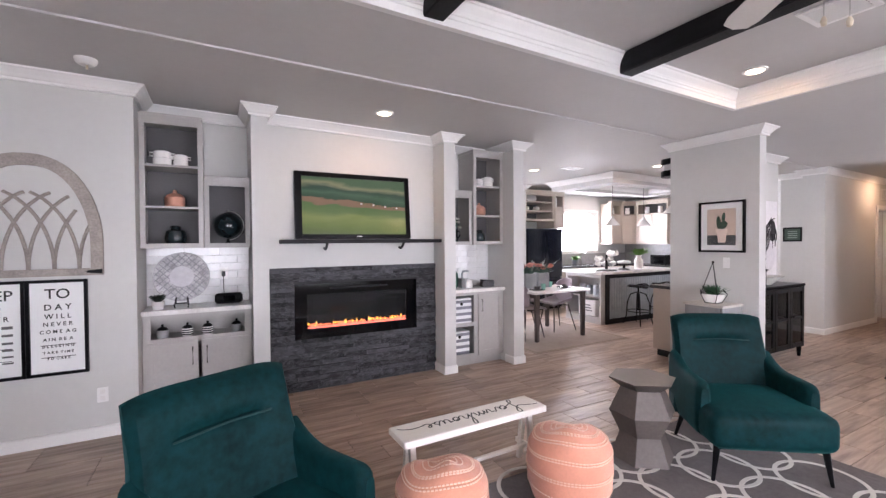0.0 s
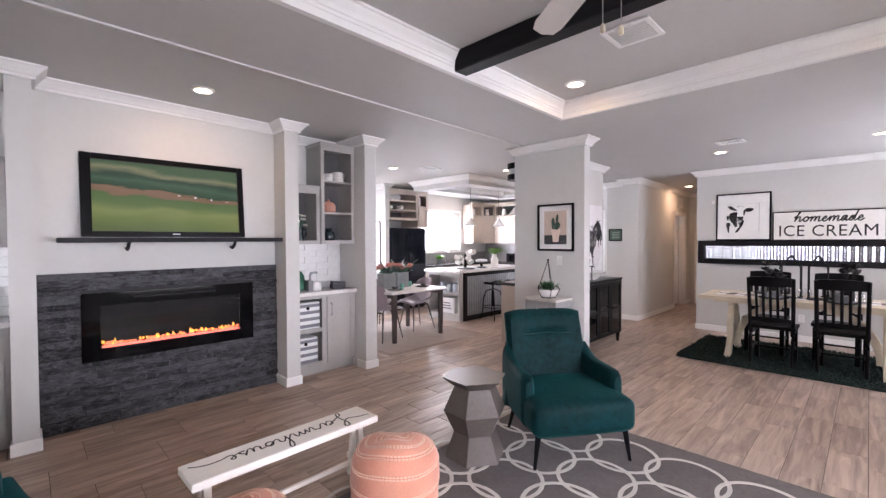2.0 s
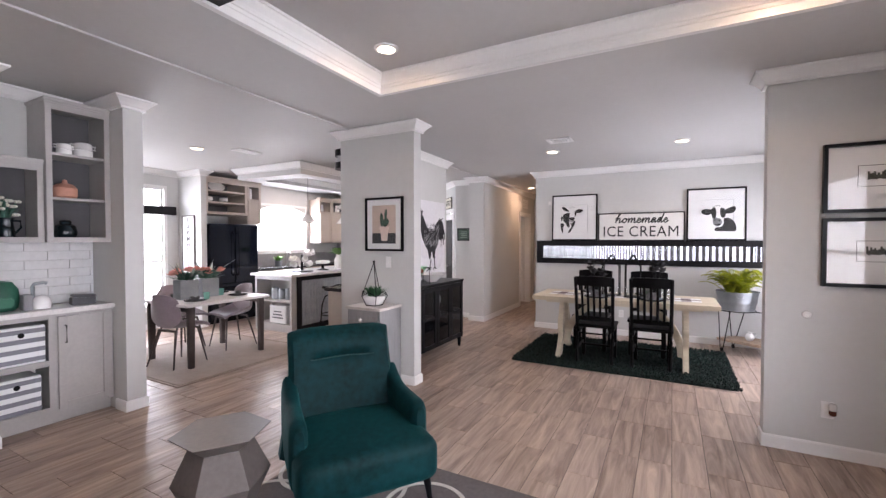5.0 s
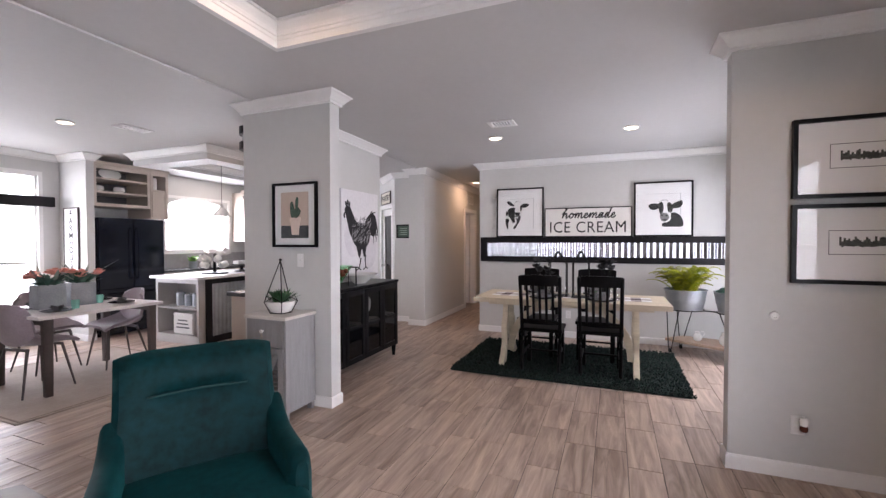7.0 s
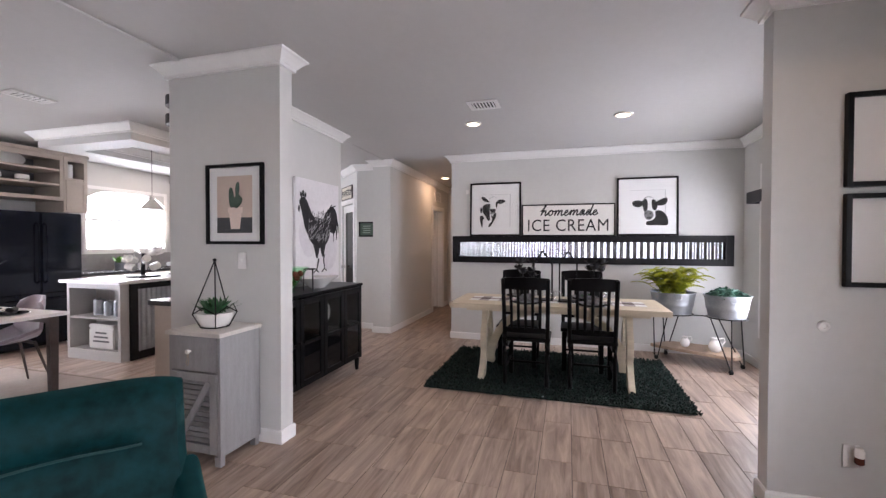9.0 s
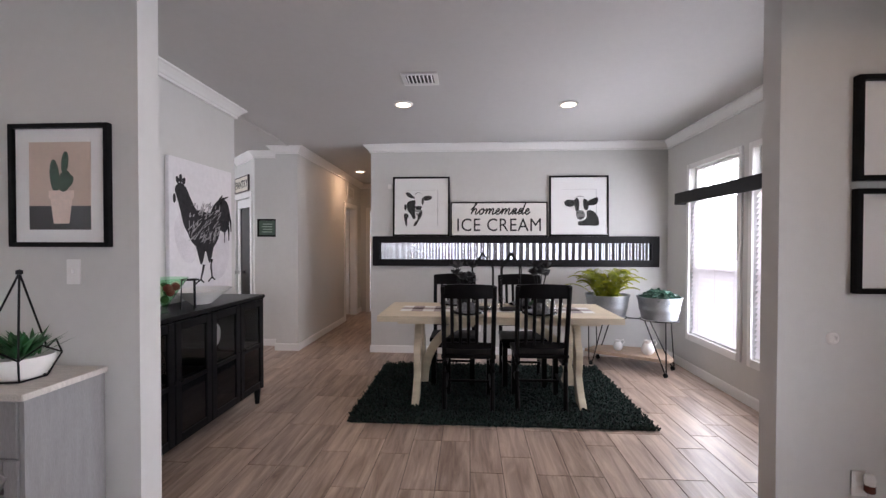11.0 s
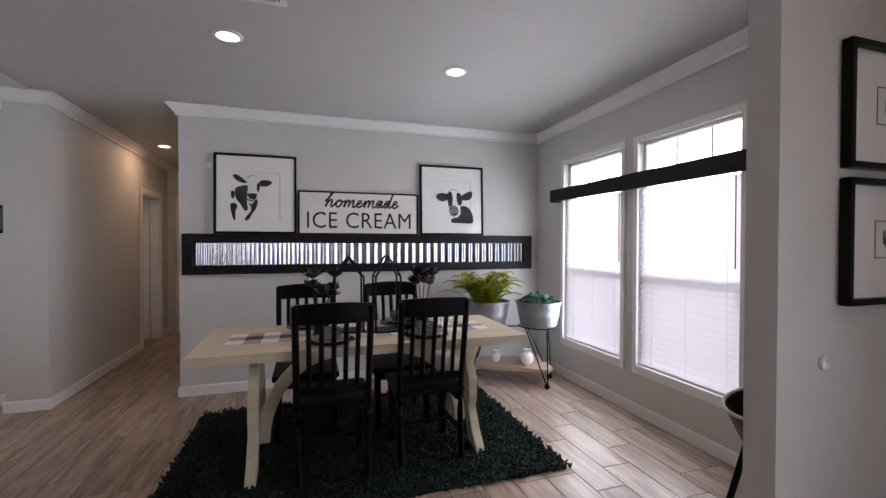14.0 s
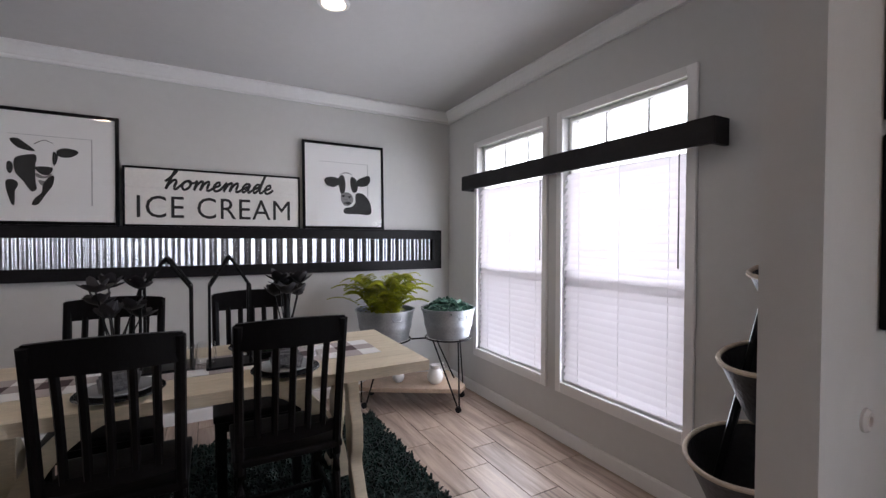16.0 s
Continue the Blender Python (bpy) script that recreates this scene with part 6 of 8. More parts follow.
runner("table_runner", 7.59, -0.02, 7.90, 1.70, "plum and white buffalo-check table runner")
PLATE = mat("dark_plate", (0.012, 0.013, 0.016), 0.15, var=0.1)
NAPK = mat("speckled_napkin", (0.18, 0.18, 0.19), 0.9, var=0.7, scale=40)


def place_setting(x, y, seed):
    t = thing("plate_setting", pose(x, y, DZ + 0.003), "dark dinner plates stacked with a folded napkin", "place setting", "place settings")
    part("charger", lathe([(0, 0), (0.12, 0.002), (0.15, 0.012), (0.148, 0.016), (0.11, 0.007), (0, 0.006)], 36), PLATE, t)
    part("plate", lathe([(0, 0.012), (0.09, 0.012), (0.118, 0.026), (0.115, 0.03), (0.085, 0.017), (0, 0.017)], 32), mat("plate_rim", (0.30, 0.31, 0.32), 0.2), t)
    b = bmesh.new()
    r = random.Random(seed)
    for k in range(4):
        box(b, -0.012, -0.06, 0, 0.012, 0.06, 0.075, 0.01, 2, Matrix.Translation((-0.03 + 0.02 * k, 0, 0.018)) @ pose(0, 0, 0, r.uniform(-10, 10), r.uniform(-35, 35), r.uniform(-20, 20)))
    part("napkin", b, NAPK, t)


for x, y, s in ((7.49, 1.09, 1), (7.49, 0.48, 2), (8.00, 1.22, 3), (8.00, 0.55, 4)):
    place_setting(x, y, s)


def goblet(x, y, s=1.0):
    t = thing("drinking_glass", pose(x, y, DZ), "clear stemless drinking glass on the table", "glass", "drinking glasses")
    g = part("bowl", lathe([(0.0, 0), (0.026 * s, 0.001), (0.034 * s, 0.03 * s), (0.036 * s, 0.06 * s), (0.031 * s, 0.105 * s), (0.0295 * s, 0.105 * s), (0.034 * s, 0.06 * s), (0.03 * s, 0.02 * s), (0, 0.012)], 24), GLASS, t)


for x, y in ((7.66, 0.88), (7.64, 0.29), (7.88, 1.0), (7.86, 0.36), (7.70, 0.80)):
    goblet(x, y, 1.2)


def black_flowers(x, y, seed):
    t = thing("flower_vase", pose(x, y, DZ + 0.003) @ Matrix.Scale(1.22, 4), "black silk flowers in a dark glass vase", "vase", "black flower vases")
    part("vase", lathe([(0.035, 0), (0.04, 0.01), (0.045, 0.13), (0.04, 0.13), (0.036, 0.015), (0, 0.012)], 20), mat("smoke_glass", (0.02, 0.021, 0.022), 0.08), t)
    r = random.Random(seed)
    st, pe = bmesh.new(), bmesh.new()
    for k in range(7):
        a, rr, h = k * 0.9 + r.uniform(0, 0.5), r.uniform(0.04, 0.14), r.uniform(0.19, 0.34)
        e = Vector((rr * math.cos(a), rr * math.sin(a), h))
        tube([(0, 0, 0.10), (e.x * 0.5, e.y * 0.5, h * 0.6), e], 0.0025, 5, st)
        for q in range(7):
            aa = q * 0.9 + k
            mm = Matrix.Translation(e) @ pose(0, 0, 0, r.uniform(20, 70), 0, math.degrees(aa)) @ Matrix.Translation((0, 0.03, 0))
            lathe([(0, -0.004), (0.022, -0.001), (0.028, 0.002), (0, 0.004)], 8, mm @ Matrix.Diagonal((0.8, 1.2, 1, 1)), pe)
    part("stems", st, IRON, t)
    part("petals", pe, mat("black_petal", (0.01, 0.009, 0.012), 0.6, var=0.4), t)


black_flowers(7.72, 1.14, 5)
black_flowers(7.74, 0.44, 7)


def lantern(x, y, w, h):
    t = thing("house_lantern", pose(x, y, DZ + 0.003), "open black metal house-shaped lantern frame", "lantern", "house lanterns")
    hw, eave = w / 2, h * 0.74
    for yy in (-hw, hw):
        for xx in (-0.07, 0.07):
            part("post", B(xx - 0.006, yy - 0.006, 0.008, xx + 0.006, yy + 0.006, eave, bev=0.001), IRON, t)
            part("rafter", tube([(xx, yy, eave - 0.004), (xx, 0, h)], 0.0075, 6), IRON, t)
        part("eave_bar", tube([(-0.07, yy, eave), (0.07, yy, eave)], 0.006, 6), IRON, t)
    part("ridge", tube([(-0.07, 0, h), (0.07, 0, h)], 0.006, 6), IRON, t)
    part("base", B(-0.085, -hw - 0.015, 0, 0.085, hw + 0.015, 0.012, bev=0.002), IRON, t)


lantern(7.78, 0.955, 0.19, 0.515)
lantern(7.73, 0.70, 0.17, 0.52)
gt = thing("table_tray", pose(7.74, 0.72, DZ + 0.016), "low dark tray with green moss between the lanterns", "tray")
part("tray", B(-0.06, -0.28, 0, 0.06, -0.12, 0.03, bev=0.004), BLACK, gt)
part("moss", blades(60, 31, (0, -0.2, 0.028), 0.04, 0.06, 0.02, 0.05, 0.008), LEAF, gt)

# end wall: corrugated strip, cow prints, sign
cw = thing("corrugated_panel", pose(9.158, 0.54, 1.105, 0, 0, -90), "long black frame holding shiny corrugated steel", "wall decor")
CWL, CWH, CF = 1.762, 0.375, 0.085
cb = bmesh.new()
for x0, z0, x1, z1 in ((-CWL, 0, -CWL + CF, CWH), (CWL - CF, 0, CWL, CWH), (-CWL + CF, 0, CWL - CF, CF), (-CWL + CF, CWH - CF, CWL - CF, CWH)):
    box(cb, x0, -0.038, z0, x1, 0, z1, 0.003)
part("frame", cb, CHARCOAL, cw, "black wooden frame")
b = bmesh.new()
n = 42 * 10
prev = None
for i in range(n + 1):
    x = -CWL + CF + (2 * CWL - 2 * CF) * i / n
    y = -0.016 + 0.008 * math.cos(2 * math.pi * i / 10)
    row = (b.verts.new((x, y, CF)), b.verts.new((x, y, CWH - CF)))
    if prev:
        b.faces.new((prev[0], row[0], row[1], prev[1]))
    prev = row
part("steel_sheet", b, MIRRORY, cw, "shiny corrugated steel sheet")

COWB = mat("cow_ink", (0.015, 0.015, 0.016), 0.7, var=0.3, scale=25)
COWG = mat("cow_grey", (0.20, 0.20, 0.20), 0.7, var=0.4, scale=25)


def blot(b, pts, lift=0.0):
    """Adds one flat ink patch with a smooth outline through pts."""
    n, row = len(pts), []
    for i in range(n):
        p0, p1, p2, p3 = (Vector(pts[(i + k) % n]) for k in (-1, 0, 1, 2))
        for q in range(4):
            u = q / 4
            c = 0.5 * (2 * p1 + (p2 - p0) * u + (2 * p0 - 5 * p1 + 4 * p2 - p3) * u * u + (3 * p1 - p0 - 3 * p2 + p3) * u ** 3)
            row.append(b.verts.new((c.x, -lift, c.y)))
    f = b.faces.new(row)
    bmesh.ops.triangulate(b, faces=[f])


def cow_print(y):
    t = framed("framed_print", pose(9.120, y, 1.480, -2.0, 0, -90), 0.715, 0.745, "black-framed black and white cow print leaning on the panel's ledge", fw=0.022, depth=0.022, group="cow prints")
    # grey strips at right and top paint in the mat's shadow line
    part("mat_edge", box(box(bmesh.new(), 0.205, -0.0135, 0.13, 0.212, -0.0125, 0.58), -0.21, -0.0135, 0.576, 0.205, -0.0125, 0.579), mat("mat_shadow", (0.45, 0.45, 0.46), 0.6), t)
    return t


c1 = cow_print(1.685)
b = bmesh.new()
blot(b, [(-0.196, 0.545), (-0.158, 0.548), (-0.116, 0.515), (-0.078, 0.478), (-0.105, 0.474), (-0.158, 0.489), (-0.190, 0.522)])
blot(b, [(0.027, 0.485), (0.065, 0.507), (0.126, 0.500), (0.137, 0.478), (0.095, 0.449), (0.042, 0.449)])
blot(b, [(-0.179, 0.410), (-0.147, 0.440), (-0.080, 0.452), (-0.072, 0.410), (-0.092, 0.365), (-0.085, 0.300), (-0.070, 0.235), (-0.098, 0.215), (-0.135, 0.278), (-0.172, 0.330)])
blot(b, [(0.012, 0.480), (0.034, 0.455), (0.027, 0.410), (0.014, 0.388), (0.006, 0.430)])
blot(b, [(-0.074, 0.374), (0.006, 0.374), (-0.006, 0.332), (-0.035, 0.322), (-0.063, 0.338)])
blot(b, [(-0.020, 0.300), (0.014, 0.322), (0.006, 0.255), (-0.032, 0.189), (-0.063, 0.133), (-0.095, 0.129), (-0.080, 0.170), (-0.046, 0.210), (-0.042, 0.255)])
blot(b, [(-0.210, 0.395), (-0.190, 0.395), (-0.183, 0.355), (-0.196, 0.322), (-0.212, 0.345)])
blot(b, [(-0.214, 0.278), (-0.179, 0.284), (-0.158, 0.255), (-0.175, 0.210), (-0.176, 0.133), (-0.190, 0.127), (-0.208, 0.189), (-0.217, 0.233)])
part("drawing_black", b, COWB, c1).location = (0, -0.0142, 0)
b = bmesh.new()
blot(b, [(-0.075, 0.312), (-0.040, 0.300), (-0.004, 0.315), (0.0, 0.335), (-0.035, 0.316), (-0.072, 0.334)])
blot(b, [(-0.078, 0.520), (-0.035, 0.547), (0.010, 0.530), (0.030, 0.505), (0.008, 0.534), (-0.035, 0.552), (-0.080, 0.526)])
blot(b, [(-0.060, 0.290), (-0.020, 0.275), (-0.036, 0.255), (-0.055, 0.262)])
part("drawing_grey", b, COWG, c1).location = (0, -0.0138, 0)
c2 = cow_print(-0.256)
b = bmesh.new()
blot(b, [(-0.176, 0.420), (-0.138, 0.447), (-0.070, 0.443), (-0.041, 0.400), (-0.094, 0.362), (-0.155, 0.376)])
blot(b, [(0.112, 0.430), (0.165, 0.462), (0.222, 0.478), (0.232, 0.432), (0.198, 0.388), (0.122, 0.380)])
blot(b, [(-0.062, 0.430), (-0.022, 0.472), (0.004, 0.430), (0.006, 0.365), (-0.006, 0.318), (-0.036, 0.310), (-0.050, 0.365)])
blot(b, [(0.055, 0.455), (0.096, 0.447), (0.118, 0.390), (0.106, 0.330), (0.072, 0.325), (0.052, 0.380)])
blot(b, [(0.098, 0.312), (0.165, 0.312), (0.228, 0.240), (0.232, 0.136), (0.110, 0.132), (-0.004, 0.136), (-0.002, 0.182), (0.060, 0.196), (0.095, 0.240)])
for x, z in ((-0.014, 0.288), (0.040, 0.282)):
    blot(b, [(x - 0.012, z), (x, z + 0.012), (x + 0.014, z + 0.002), (x, z - 0.012)])
blot(b, [(-0.012, 0.226), (0.025, 0.238), (0.062, 0.226), (0.030, 0.214)])
part("drawing_black", b, COWB, c2).location = (0, -0.0142, 0)
b = bmesh.new()
blot(b, [(-0.030, 0.312), (0.012, 0.322), (0.056, 0.306), (0.074, 0.250), (0.036, 0.205), (-0.010, 0.210), (-0.034, 0.255)])
blot(b, [(-0.052, 0.462), (-0.010, 0.492), (0.040, 0.494), (0.075, 0.466), (0.040, 0.486), (-0.010, 0.484)])
part("drawing_grey", b, COWG, c2).location = (0, -0.0138, 0)
sg = thing("word_sign", pose(9.130, 0.717, 1.480, -1.5, 0, -90), "white board sign with black frame and lettering", "sign")
sb = bmesh.new()
for x0, z0, x1, z1 in ((-0.595, 0, -0.582, 0.425), (0.582, 0, 0.595, 0.425), (-0.582, 0, 0.582, 0.013), (-0.582, 0.412, 0.582, 0.425)):
    box(sb, x0, -0.02, z0, x1, 0, z1, 0.002)
part("frame", sb, BLACK, sg)
for k in range(3):
    part("board", B(-0.582, -0.013, 0.013 + k * 0.133, 0.582, -0.003, 0.145 + k * 0.133, bev=0.001), mat("sign_white", (0.76, 0.74, 0.71), 0.6, var=0.04), sg)
hand = [(-0.25, 0.75), (0.05, 1.25), (0.30, 1.85), (0.16, 1.85), (0.06, 1.0), (0.0, 0.02), (0.08, 0.5), (0.35, 0.95), (0.56, 0.82), (0.56, 0.3), (0.70, 0.02), (0.95, 0.35)]
hand += [(1.18, 0.75), (1.50, 0.95), (1.20, 0.82), (1.12, 0.40), (1.35, 0.02), (1.66, 0.25), (1.70, 0.70), (1.50, 0.95), (1.62, 0.72), (1.95, 0.75)]
EM = [(2.12, 0.95), (2.12, 0.5), (2.12, 0.02), (2.2, 0.55), (2.45, 0.96), (2.6, 0.8), (2.6, 0.4), (2.6, 0.02), (2.68, 0.55), (2.93, 0.96), (3.08, 0.8), (3.08, 0.25), (3.22, 0.02), (3.45, 0.2)]
EE = [(3.66, 0.42), (3.95, 0.6), (3.9, 0.92), (3.68, 0.86), (3.58, 0.42), (3.78, 0.03), (4.08, 0.12), (4.3, 0.5)]
hand += EM + EE + [(x + 2.36, z) for x, z in EM]
hand += [(6.42, 0.80), (6.12, 0.95), (5.93, 0.5), (6.1, 0.03), (6.38, 0.4), (6.46, 0.95), (6.45, 0.35), (6.58, 0.03), (6.8, 0.3)]
hand += [(7.36, 0.80), (7.06, 0.95), (6.88, 0.5), (7.05, 0.03), (7.33, 0.4), (7.44, 1.3), (7.48, 1.9), (7.44, 1.0), (7.44, 0.3), (7.58, 0.03), (7.8, 0.25)]
hand += [(x + 4.32, z) for x, z in EE]
stroke = []
for i in range(len(hand) - 1):
    p0, p1, p2, p3 = (Vector(hand[min(max(i + k, 0), len(hand) - 1)]) for k in (-1, 0, 1, 2))
    for q in range(5):
        u = q / 5
        c = 0.5 * (2 * p1 + (p2 - p0) * u + (2 * p0 - 5 * p1 + 4 * p2 - p3) * u * u + (3 * p1 - p0 - 3 * p2 + p3) * u ** 3)
        stroke.append((0.025 + 0.0835 * (c.x - 4.25 + 0.30 * (c.y - 0.5)), -0.0145, 0.272 + 0.074 * c.y))
hw_ = tube(stroke, 0.0088, 8)
for v_ in hw_.verts:
    v_.co.y = -0.0145 + (v_.co.y + 0.0145) * 0.12
part("writing", hw_, INK, sg, "black brush script")
caps = letters("writing", "ICE CREAM", 0.228, INK, sg, Matrix.Translation((0, -0.0145, 0.064)) @ FACE_S, space=1.06)
wide = max(v.co.x for v in caps.data.vertices) - min(v.co.x for v in caps.data.vertices)
for v in caps.data.vertices:
    v.co.x *= 1.03 / wide

# plant stand in the corner
st = thing("plant_stand", Matrix.Identity(4), "wire plant stand on castors with a pale wooden shelf", "plant stand")
T1, T2 = Vector((8.70, -0.47, 0)), Vector((8.53, -0.965, 0))
part("shelf", prism([(8.36, -0.99), (8.44, -1.08), (8.86, -1.16), (9.05, -0.50), (8.84, -0.26), (8.74, -0.36)], 0.035, Matrix.Translation((0, 0, 0.14)), None, 0.004), mat("pale_pine", (0.42, 0.31, 0.23), 0.6, var=0.15), st)
for c, r in ((T1, 0.205), (T2, 0.19)):
    part("hoop", tube([(c.x + r * math.cos(a), c.y + r * math.sin(a), 0.575) for a in (2 * math.pi * k / 28 for k in range(28))], 0.007, 6, None, None, True), IRON, st)
part("link_bar", tube([(8.60, -0.66, 0.575), (8.57, -0.79, 0.575)], 0.007, 6), IRON, st)
for top_, foot in (((8.34, -0.95), (8.33, -0.955)), ((8.47, -0.79), (8.345, -0.945)), ((8.62, -1.13), (8.60, -1.16)), ((8.71, -0.92), (8.62, -1.14)), ((8.72, -0.27), (8.80, -0.30)), ((8.52, -0.38), (8.76, -0.33)), ((8.88, -0.40), (9.03, -0.46)), ((8.86, -0.58), (9.04, -0.48))):
    part("leg", tube([(*top_, 0.575), (*foot, 0.05)], 0.0065, 6), IRON, st)
for fx, fy in ((8.335, -0.95), (8.61, -1.15), (8.78, -0.315), (9.035, -0.47)):
    cs = part("castor", lathe([(0.0, -0.011), (0.024, -0.011), (0.026, 0), (0.024, 0.011), (0, 0.011)], 16, Matrix.Translation((fx, fy, 0.026)) @ pose(0, 0, 0, 90, 0, 20)), BLACK, st)


def tub(c, r0, r1, h, label):
    t = thing("tub_planter", pose(c.x, c.y, 0.582), label, "planter", "galvanised tubs")
    prof = [(r0, 0)]
    for k in range(13):
        u = k / 12
        bulge = 0.006 * sum(math.exp(-((u - q) / 0.025) ** 2) for q in (0.42, 0.52))
        prof.append((r0 + (r1 - r0) * u + bulge, h * u))
    prof += [(r1 + 0.008, h), (r1 + 0.008, h + 0.008), (r1 - 0.006, h + 0.006), (r1 - 0.01, h - 0.03), (0, h - 0.03)]
    part("bucket", lathe(prof, 36), GALV, t)
    for s in (-1, 1):
        part("handle", tube([(s * r1, -0.04, h - 0.03), (s * (r1 + 0.02), -0.03, h - 0.06), (s * (r1 + 0.02), 0.03, h - 0.06), (s * r1, 0.04, h - 0.03)], 0.004, 6), GALV, t)
    return t


t1 = tub(T1, 0.19, 0.235, 0.235, "galvanised steel tub planted with a yellow-green fern")
fb = bmesh.new()
rnd = random.Random(21)
for k in range(120):
    a, rr, hh = rnd.uniform(0, 6.28), rnd.uniform(0.06, 0.34), rnd.uniform(0.20, 0.50)
    st0 = Vector((rnd.uniform(-0.12, 0.12), rnd.uniform(-0.12, 0.12), 0.20))
    d, side = Vector((math.cos(a), math.sin(a), 0)), Vector((-math.sin(a), math.cos(a), rnd.uniform(-0.4, 0.4)))
    wide_ = rnd.uniform(0.030, 0.052)
    for q in range(1, 17):
        u = q / 16
        p = st0 + d * rr * u + Vector((0, 0, hh * (1.75 * u - 1.15 * u * u)))
        w = wide_ * (math.sin(math.pi * (u * 0.8 + 0.16)) + 0.05)
        for s in (-1, 1):
            tip = p + side * s * w + d * 0.016 + Vector((0, 0, -0.010))
            fb.faces.new([fb.verts.new(p - d * 0.010), fb.verts.new(p + side * s * w * 0.55 - d * 0.008), fb.verts.new(tip), fb.verts.new(p + side * s * w * 0.55 + d * 0.018), fb.verts.new(p + d * 0.013)])
part("fern", fb, FERN, t1, "yellow-green fern fronds")
t2 = tub(T2, 0.175, 0.222, 0.235, "galvanised steel tub planted with grey-green foliage")
lb = bmesh.new()
for k in range(620):
    a, rr = rnd.uniform(0, 6.28), 0.205 * math.sqrt(rnd.random())
    hh = 0.215 + 0.085 * (1 - (rr / 0.21) ** 2) * rnd.uniform(0.5, 1.2)
    mm = Matrix.Translation((rr * math.cos(a), rr * math.sin(a), hh)) @ pose(0, 0, 0, rnd.uniform(-50, 50), rnd.uniform(-50, 50), rnd.uniform(0, 360))
    vs = [lb.verts.new(mm @ Vector(q)) for q in ((-0.028, 0, 0), (-0.008, 0.013, 0.004), (0.016, 0.010, 0.003), (0.032, 0, 0), (0.016, -0.010, 0.003), (-0.008, -0.013, 0.004))]
    lb.faces.new(vs)
part("foliage", lb, SAGE, t2, "grey-green leaves")


def jug(x, y, s):
    t = thing("jug", pose(x, y, 0.175, 0, 0, 20), "small cream ceramic jug on the stand's shelf", "jug", "cream jugs")
    part("body", lathe([(0.03 * s, 0), (0.05 * s, 0.02 * s), (0.058 * s, 0.05 * s), (0.048 * s, 0.085 * s), (0.032 * s, 0.105 * s), (0.036 * s, 0.13 * s), (0.031 * s, 0.13 * s), (0, 0.10 * s)], 24), WHITE, t)
    part("handle", tube([(0, -0.033 * s, 0.12 * s), (0, -0.082 * s, 0.128 * s), (0, -0.098 * s, 0.095 * s), (0, -0.052 * s, 0.045 * s)], 0.006 * s, 8), WHITE, t)


jug(8.78, -0.62, 0.9)
jug(8.60, -0.88, 1.2)

# wicker basket stand behind the wall stub
bk = thing("basket_stand", pose(6.17, -0.93, 0, 0, 0, -20), "black wicker three-tier basket stand with rope rims", "basket stand")
for k, (z, yo, r) in enumerate(((0.575, 0.08, 0.213), (0.905, 0.0, 0.172), (1.21, -0.07, 0.135))):
    basket = part("basket", lathe([(r * 0.62, -0.26 * r / 0.2), (r * 0.7, -0.25 * r / 0.2), (r, 0), (r * 0.97, 0.002), (r * 0.66, -0.24 * r / 0.2), (0, -0.24 * r / 0.2)], 32, Matrix.Translation((0, yo, z + 0.08)) @ pose(0, 0, 0, -13, 0, 0)), WICKER, bk)
    part("rim", tube([tuple(Matrix.Translation((0, yo, z + 0.08)) @ pose(0, 0, 0, -13, 0, 0) @ Vector((r * math.cos(a), r * math.sin(a), 0.0))) for a in (2 * math.pi * q / 30 for q in range(30))], 0.009, 8, None, None, True), ROPE, basket, "natural rope rim")
for sx in (-1, 1):
    part("rail", tube([(sx * 0.16, 0.22, 0.0), (sx * 0.12, -0.16, 1.45)], 0.016, 8), BLACK, bk)
    part("prop", tube([(sx * 0.15, -0.30, 0.0), (sx * 0.13, -0.10, 1.22)], 0.014, 8), BLACK, bk)

# black buffet with what stands on it
BX0, BX1, BYF, BYB, BT = 5.93, 7.43, 2.875, 3.272, 0.945
bf = thing("buffet_cabinet", Matrix.Identity(4), "black buffet cabinet with glazed doors and turned feet", "cabinet")
part("top", B(BX0 - 0.0, BYF - 0.012, BT - 0.028, BX1 + 0.0, BYB, BT, bev=0.004), BLACK, bf)
bb = bmesh.new()
box(bb, BX0 + 0.01, BYF, 0.13, BX0 + 0.03, BYB, BT - 0.028)
box(bb, BX1 - 0.03, BYF, 0.13, BX1 - 0.01, BYB, BT - 0.028)
box(bb, BX0 + 0.03, BYB - 0.015, 0.13, BX1 - 0.03, BYB, BT - 0.028)
box(bb, BX0 + 0.03, BYF + 0.02, 0.13, BX1 - 0.03, BYB - 0.015, 0.16)
box(bb, BX0 + 0.03, BYF + 0.03, 0.52, BX1 - 0.03, BYB - 0.015, 0.535)
for k in (1, 2, 3):
    xx = BX0 + (BX1 - BX0) * k / 4
    box(bb, xx - 0.012, BYF + 0.02, 0.16, xx + 0.012, BYB - 0.015, BT - 0.028)
part("body", bb, BLACK, bf)
